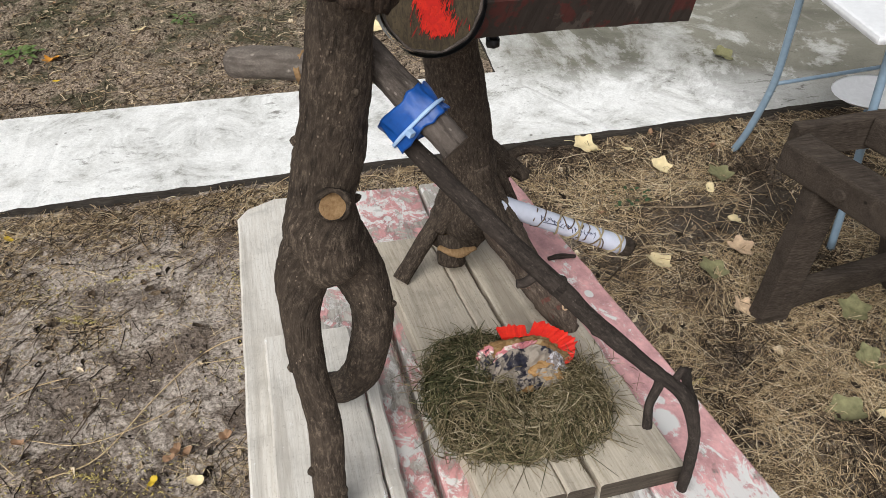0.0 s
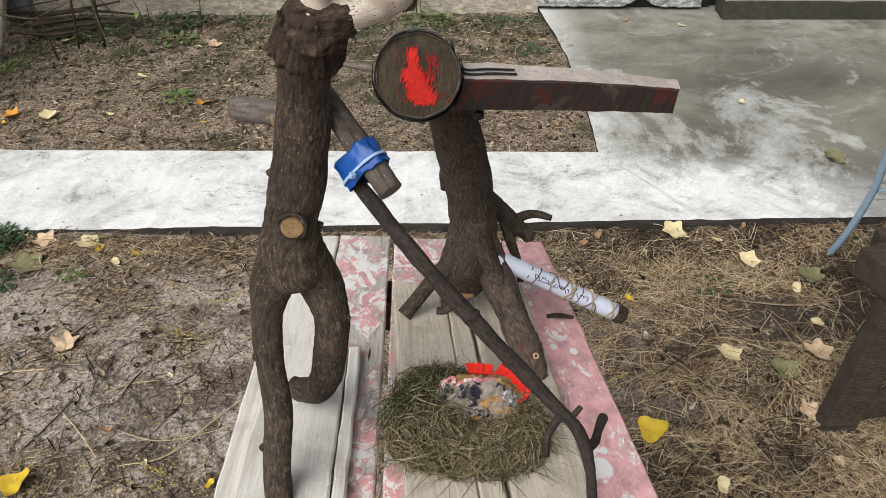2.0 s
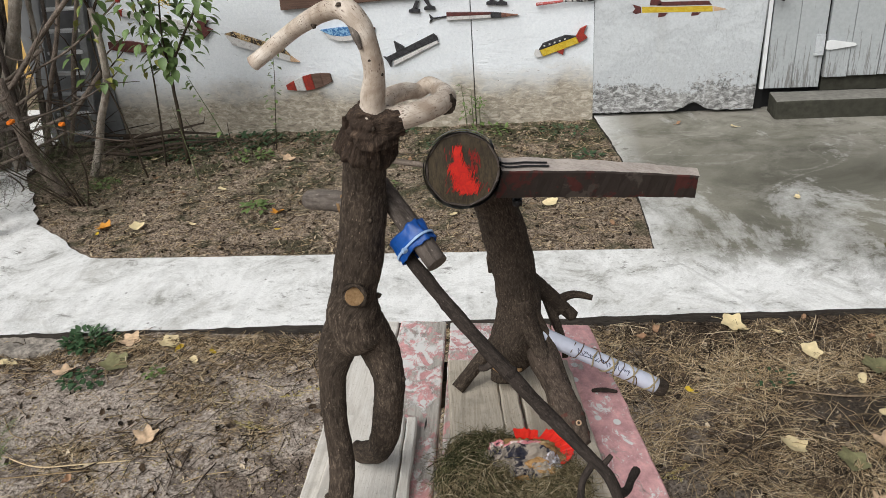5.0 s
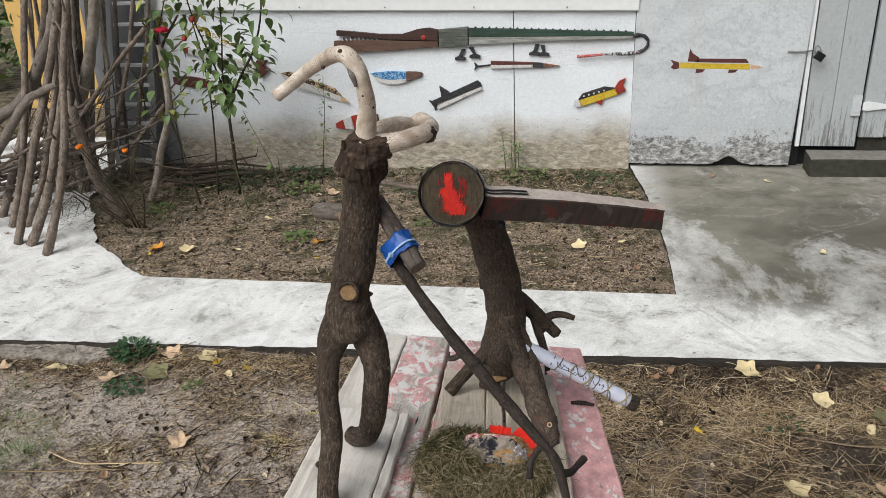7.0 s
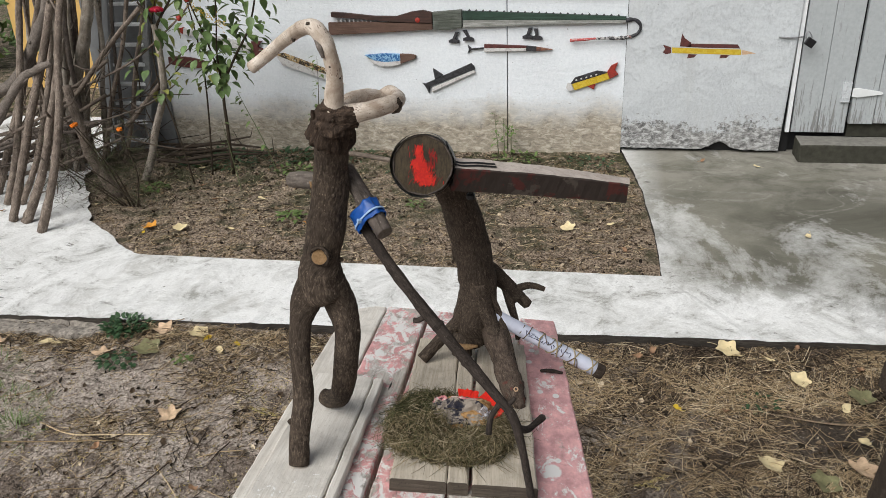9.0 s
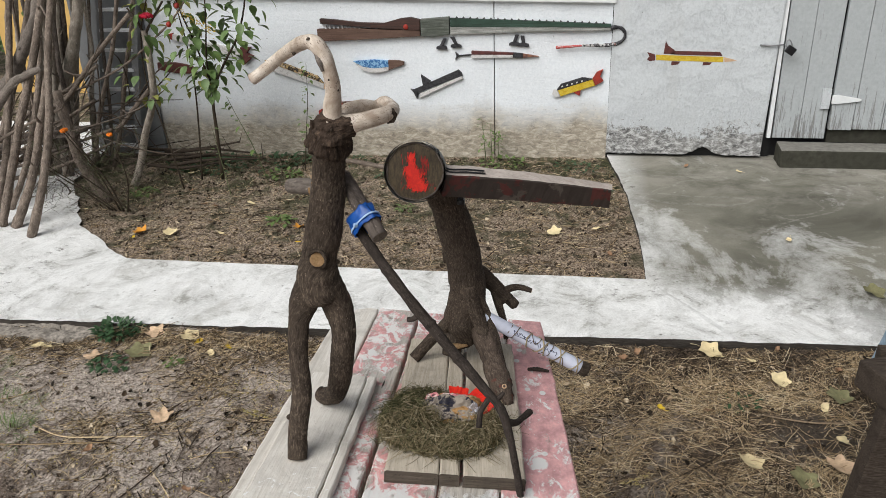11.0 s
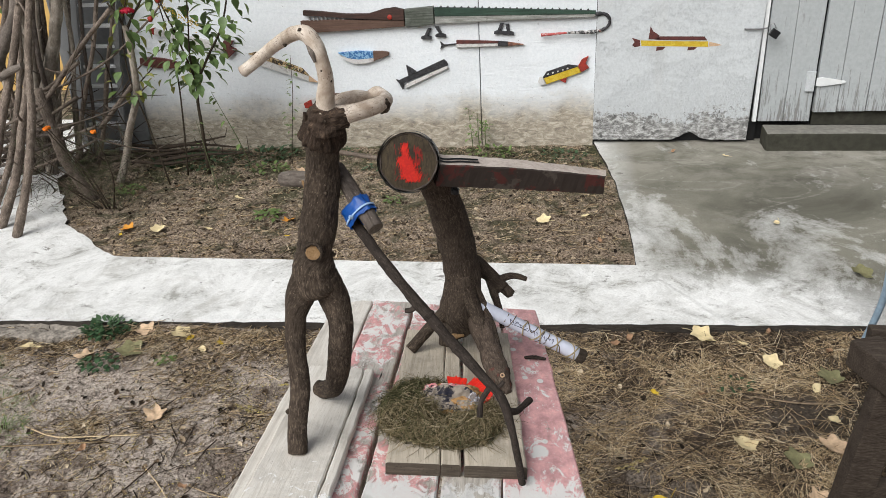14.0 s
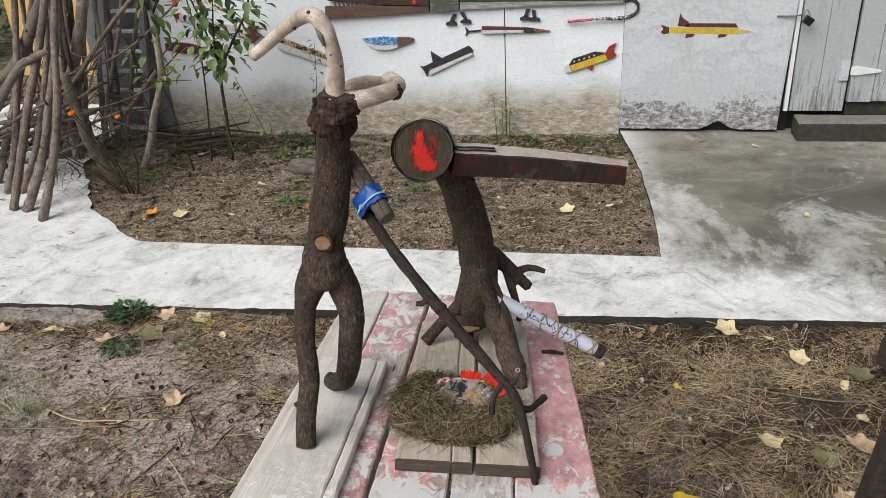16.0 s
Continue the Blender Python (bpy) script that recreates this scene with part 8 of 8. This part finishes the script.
    slabs = [("oval_y", -2.95, 3.25), ("oval_p", -2.6, 3.62), ("oval_t", -2.58, 3.82), ("oval_t", -3.05, 3.5), ("oval_p", 0.75, 3.5), ("oval_p", 0.68, 4.35), ("oval_t", 0.42, 4.42), ("dark", 0.95, 3.05)]
    for group, rows, lift in (("leaves fallen on the soil", spots, None), ("leaves fallen in the flower bed", bed, None), ("leaves fallen on the paving", slabs, 1)):
        for key, x, y in rows:
            mesh = rnd.choice(kinds["maple_g" if key == "dark" else key])
            ob = new("fallen_leaf", mesh)
            z = (TOP(x) if lift else land(x, y)) + (0.004 if lift else 0.011)
            ob.matrix_world = pose(x, y, z, rnd.uniform(-16, 16), rnd.uniform(-16, 16), rnd.uniform(0, 360)) @ Matrix.Scale(rnd.uniform(0.72, 0.98), 4)
            tagged(ob, words["maple_g" if key == "dark" else key], "leaf", group)


build_leaves()


# ---------------------------------------------------------------- straw, twigs, crumbs of soil
def build_litter():
    rnd = random.Random(77)

    def lie(x, y, yaw, length, bend, lift, steps=4):
        pts, dx, dy = [], math.cos(yaw), math.sin(yaw)
        for i in range(steps + 1):
            t = i / steps - 0.5
            px = x + dx * length * t - dy * bend * length * (t * t)
            py = y + dy * length * t + dx * bend * length * (t * t)
            pts.append(Vector((px, py, land(px, py) + lift * (0.35 + rnd.random()) * (1 - 0.5 * abs(t)))))
        return pts

    patches = ((0.60, 2.285, 0.20, 0.10), (0.82, 2.33, 0.22, 0.095), (0.20, 1.93, 0.10, 0.05), (0.07, 1.99, 0.05, 0.06), (0.9, 1.75, 0.12, 0.08))

    def bare(x, y):
        return max(math.exp(-(((x - a) / w) ** 2 + ((y - b) / h) ** 2)) for a, b, w, h in patches)
    rows, brown = [], []
    while len(rows) + len(brown) < 46000:
        x, y = rnd.uniform(-0.25, 1.55), rnd.uniform(1.05, 2.72)
        if y > KERB(x) - 0.008 or rnd.random() < 0.95 * bare(x, y):
            continue
        thick = 0.86 + 0.8 * noise.noise(Vector((x * 3.4, y * 3.4, 4))) + 0.35 * noise.noise(Vector((x * 11, y * 11, 2))) + 0.55 * noise.noise(Vector((x * 24, y * 24, 6)))
        if rnd.random() > thick:
            continue
        # locks of straw lie the same way
        yaw = 0.5 + 2.4 * noise.noise(Vector((x * 4.5, y * 4.5, 9))) + rnd.gauss(0, 0.95)
        fine = rnd.random() < 0.62
        row = (lie(x, y, yaw, rnd.uniform(0.012, 0.045) if fine else rnd.uniform(0.04, 0.13), rnd.gauss(0, 0.16), rnd.uniform(0.002, 0.012), 3 if fine else 4), rnd.uniform(0.0004, 0.0009) if fine else rnd.uniform(0.0005, 0.0012))
        dark = 0.24 - 1.1 * noise.noise(Vector((x * 5.5, y * 5.5, 21))) + 0.30 * max(0, (y - 2.3) / 0.4) - 0.5 * math.exp(-(((x - 0.33) / 0.13) ** 2 + ((y - 2.30) / 0.12) ** 2))
        (brown if rnd.random() < dark else rows).append(row)
    me = strand_mesh("straw", [(rows, M["straw"]), (brown, M["straw2"])])
    tagged(new("straw", me), "thick litter of dry straw and grass on the soil", "straw", kind="stuff")
    a, b, c = [], [], []
    tufts = [(rnd.uniform(-2.3, -0.4), rnd.uniform(1.35, 2.45), rnd.uniform(0.04, 0.11)) for _ in range(17)]
    for _ in range(11000):
        x = rnd.uniform(-2.4, -0.2)
        roll = rnd.random()
        if roll < 0.12:
            y = rnd.uniform(1.3, 2.6)
        elif roll < 0.52:
            y = KERB(x) - abs(rnd.gauss(0, 0.10)) - 0.015
        else:
            tx, ty, ts = rnd.choice(tufts)
            x, y = rnd.gauss(tx, ts), rnd.gauss(ty, ts * 0.7)
        if y > KERB(x) - 0.01:
            continue
        row = (lie(x, y, rnd.uniform(0, 6.28), rnd.uniform(0.012, 0.07), rnd.gauss(0, 0.22), rnd.uniform(0.001, 0.006), 3), rnd.uniform(0.0005, 0.0011))
        (a if rnd.random() < 0.58 else b).append(row)
    for _ in range(9000):
        x, y = rnd.uniform(-2.6, 0.1), rnd.uniform(3.1, 4.55)
        if not in_bed(x, y, -0.02):
            continue
        dens = 0.35 + 0.65 * max(0, 1 - (y - 3.1) / 0.5, (x + 0.5) / 0.6) + 0.5 * noise.noise(Vector((x * 4, y * 4, 7)))
        if rnd.random() > dens:
            continue
        row = (lie(x, y, rnd.uniform(0, 6.28), rnd.uniform(0.015, 0.07), rnd.gauss(0, 0.22), rnd.uniform(0.002, 0.010), 3), rnd.uniform(0.0006, 0.0014))
        (a if rnd.random() < 0.62 else b).append(row)
    for _ in range(1500):
        x = rnd.uniform(-2.2, -0.3)
        y = KERB(x) - abs(rnd.gauss(0, 0.085)) - 0.02
        row = (lie(x, y, rnd.gauss(0.3, 0.8), rnd.uniform(0.04, 0.13), rnd.gauss(0, 0.5), rnd.uniform(0.004, 0.022), 5), rnd.uniform(0.0006, 0.0013))
        (a if rnd.random() < 0.6 else b).append(row)
    me = strand_mesh("dry_grass", [(a, M["straw"]), (b, M["straw2"])])
    tagged(new("dry_grass", me), "scattered bits of dry grass on the soil", "grass", kind="stuff")
    a, b, c = [], [], []
    for _ in range(330):
        x, y = rnd.uniform(-2.3, -0.3), rnd.uniform(1.25, 2.5)
        if rnd.random() < 0.45:
            x, y = rnd.gauss(-1.05, 0.22), rnd.gauss(1.95, 0.14)
        row = (lie(x, y, rnd.uniform(0, 6.28), rnd.uniform(0.02, 0.10), rnd.gauss(0, 0.18), rnd.uniform(0.002, 0.008), 5), rnd.uniform(0.0006, 0.0017))
        (a if rnd.random() < 0.5 else b).append(row)
    for _ in range(160):
        x, y = rnd.uniform(-2.4, 0.1), rnd.uniform(3.15, 4.5)
        if in_bed(x, y, -0.03):
            a.append((lie(x, y, rnd.uniform(0, 6.28), rnd.uniform(0.04, 0.16), rnd.uniform(-0.7, 0.7), rnd.uniform(0.003, 0.012), 5), rnd.uniform(0.001, 0.0025)))
    for pts, r in (([(-1.06, 1.72), (-0.96, 1.76), (-0.86, 1.90), (-0.76, 2.02), (-0.66, 2.05), (-0.58, 2.02)], 0.0022), ([(-1.12, 1.83), (-1.0, 1.80), (-0.88, 1.83), (-0.78, 1.88)], 0.0016),
                   ([(-0.78, 1.98), (-0.68, 1.99), (-0.58, 2.03)], 0.0015), ([(-1.75, 2.02), (-1.62, 1.98), (-1.50, 2.0), (-1.36, 2.02)], 0.003), ([(-1.95, 1.90), (-1.72, 1.93), (-1.45, 1.98)], 0.0025), ([(0.42, 2.36), (0.60, 2.34), (0.74, 2.36)], 0.004), ([(0.18, 2.05), (0.28, 2.13), (0.36, 2.22)], 0.0025)):
        line = spline([(x, y, land(x, y) + 0.008) for x, y in pts], [r] * len(pts), 5)
        (b if pts[0][0] > 0 else c).append(([q for q, _ in line], r))
    dark = [[(-1.60, 2.00), (-1.51, 1.98), (-1.45, 2.01)], [(-1.31, 1.75), (-1.28, 1.83), (-1.26, 1.92)], [(-1.14, 1.96), (-1.12, 2.02)], [(-1.22, 1.93), (-1.23, 2.03), (-1.21, 2.08)], [(-1.15, 2.47), (-1.10, 2.50)], [(-1.21, 1.99), (-1.21, 2.06)], [(-1.08, 2.07), (-1.06, 2.10)]]
    pale = [[(-1.86, 2.19), (-1.78, 2.11), (-1.71, 2.08)], [(-1.29, 1.90), (-1.20, 1.82), (-1.12, 1.74)], [(-1.61, 1.68), (-1.55, 1.75), (-1.42, 1.78)], [(-2.00, 2.11), (-1.90, 2.15), (-1.84, 2.22)], [(-1.19, 1.95), (-1.13, 1.98), (-1.06, 1.99)], [(-1.11, 2.37), (-1.03, 2.33)]]
    for lines, out, r in ((dark, a, 0.0023), (pale, c, 0.0018)):
        for pts in lines:
            line = spline([(x, y, land(x, y) + 0.006) for x, y in pts], [r] * len(pts), 5)
            out.append(([q + Vector((0, 0, 0.002 * noise.noise(q * 40))) for q, _ in line], r))
    me = strand_mesh("twigs", [(a, M["twig"]), (b, M["straw2"]), (c, M["straw"])])
    tagged(new("twigs", me), "small dead twigs scattered on the soil", "twig", kind="stuff")
    a = []
    for _ in range(2500):
        if rnd.random() < 0.75:
            cx, cy, s = rnd.choice(((-1.05, 1.75, 0.13), (-0.95, 1.70, 0.10), (-0.62, 1.98, 0.07), (-1.85, 2.02, 0.12), (-1.5, 1.98, 0.12), (-1.0, 2.0, 0.16), (-0.9, 1.62, 0.1), (-1.15, 2.3, 0.1), (-0.7, 2.25, 0.08), (-1.25, 1.70, 0.12)))
            x, y = rnd.gauss(cx, s), rnd.gauss(cy, s * 0.7)
        else:
            x, y = rnd.uniform(-2.2, -0.4), rnd.uniform(1.3, 2.4)
        if y < KERB(x) - 0.02:
            a.append((lie(x, y, rnd.uniform(0, 6.28), rnd.uniform(0.003, 0.009), 0, 0.003, 2), rnd.uniform(0.0008, 0.0021)))
    for cx, cy in ((-0.996, 2.319), (-0.93, 2.35), (-1.07, 2.185), (-1.10, 2.18), (-0.66, 2.42), (0.09, 2.05), (0.07, 2.02), (-0.98, 1.72), (0.33, 1.75)):
        yaw = rnd.uniform(-0.5, 0.7)
        for _ in range(46):
            t = rnd.uniform(-0.035, 0.035)
            x, y = cx + math.cos(yaw) * t + rnd.gauss(0, 0.003), cy + math.sin(yaw) * t + rnd.gauss(0, 0.003)
            a.append((lie(x, y, rnd.uniform(0, 6.28), 0.007, 0, 0.006, 2), 0.0012))
    me = strand_mesh("catkin_bits", [(a, M["crumb"])])
    tagged(new("catkin_bits", me), "yellow-green flower crumbs strewn on the soil", "petals", kind="stuff")
    # torn bits of dead leaf, strewn thick on the straw, along the kerb and in the bed
    vs, fs = [], []
    for n in range(19000):
        if n < 3300:
            x, y = rnd.uniform(-0.2, 1.4), rnd.uniform(1.1, 2.66)
        elif n < 4700:
            x = rnd.uniform(-2.4, 1.3)
            y = KERB(x) - abs(rnd.gauss(0, 0.07)) - 0.012
        elif n < 8600:
            x, y = rnd.uniform(-2.4, -0.2), rnd.uniform(1.25, 2.6)
        else:
            x, y = rnd.uniform(-2.7, 0.12), rnd.uniform(3.1, 4.56)
            if not in_bed(x, y, -0.02):
                continue
        if n < 8600 and y > KERB(x) - 0.01:
            continue
        s = rnd.uniform(0.002, 0.006) if rnd.random() < 0.8 else rnd.uniform(0.006, 0.016)
        m = pose(x, y, land(x, y) + 0.002 + rnd.uniform(0, 0.007) * (x > -0.2 and y < 2.7), rnd.gauss(0, 28), rnd.gauss(0, 28), rnd.uniform(0, 360))
        o = len(vs)
        k = rnd.randint(5, 7)
        vs.append(m @ Vector((0, 0, 0)))
        for i in range(k):
            an, r = 2 * math.pi * i / k, s * rnd.uniform(0.5, 1.15)
            vs.append(m @ Vector((r * math.cos(an), 0.65 * r * math.sin(an), s * rnd.uniform(0.0, 0.45))))
        fs += [(o, o + 1 + i, o + 1 + (i + 1) % k) for i in range(k)]
    me = bpy.data.meshes.new("leaf_litter")
    me.from_pydata(vs, [], fs)
    me.materials.append(M["litter"])
    tagged(new("leaf_litter", me), "torn crumbs of dead brown leaves on the ground", "leaf litter", kind="stuff")
    # crumbs and clods of soil
    base = bmesh.new()
    bmesh.ops.create_icosphere(base, subdivisions=1, radius=1)
    bv, bf = [v.co.copy() for v in base.verts], [[v.index for v in f.verts] for f in base.faces]
    base.free()
    vs, fs = [], []
    for n in range(9500):
        if n < 2300:
            x, y = rnd.uniform(-2.7, 0.12), rnd.uniform(3.1, 4.58)
            if not in_bed(x, y, -0.02):
                continue
            s = abs(rnd.gauss(0, 0.0045)) + 0.002 + (rnd.uniform(0.006, 0.014) if rnd.random() < 0.05 * (1 + 4 * max(0, y - 3.6)) else 0)
        else:
            x, y = rnd.uniform(-2.4, -0.2) if n % 6 else rnd.uniform(-0.2, 1.2), rnd.uniform(1.2, 2.6)
            if y > KERB(x) - 0.01 or rnd.random() > 0.55 + 0.9 * noise.noise(Vector((x * 5, y * 5, 2))):
                continue
            s = abs(rnd.gauss(0, 0.0030)) + 0.0012
        o, sd = len(vs), rnd.uniform(0, 50)
        z = land(x, y) + s * 0.2
        for q in bv:
            w = 1 + 0.5 * noise.noise(q * 1.3 + Vector((sd, 0, 0)))
            vs.append((x + q.x * s * w * 1.2, y + q.y * s * w, z + q.z * s * w * 0.7))
        fs += [tuple(i + o for i in f) for f in bf]
    me = bpy.data.meshes.new("clods")
    me.from_pydata(vs, [], fs)
    me.polygons.foreach_set("use_smooth", [True] * len(fs))
    me.materials.append(M["soil"])
    tagged(new("clods", me), "loose crumbs and clods of dry soil", "soil", kind="stuff")


build_litter()
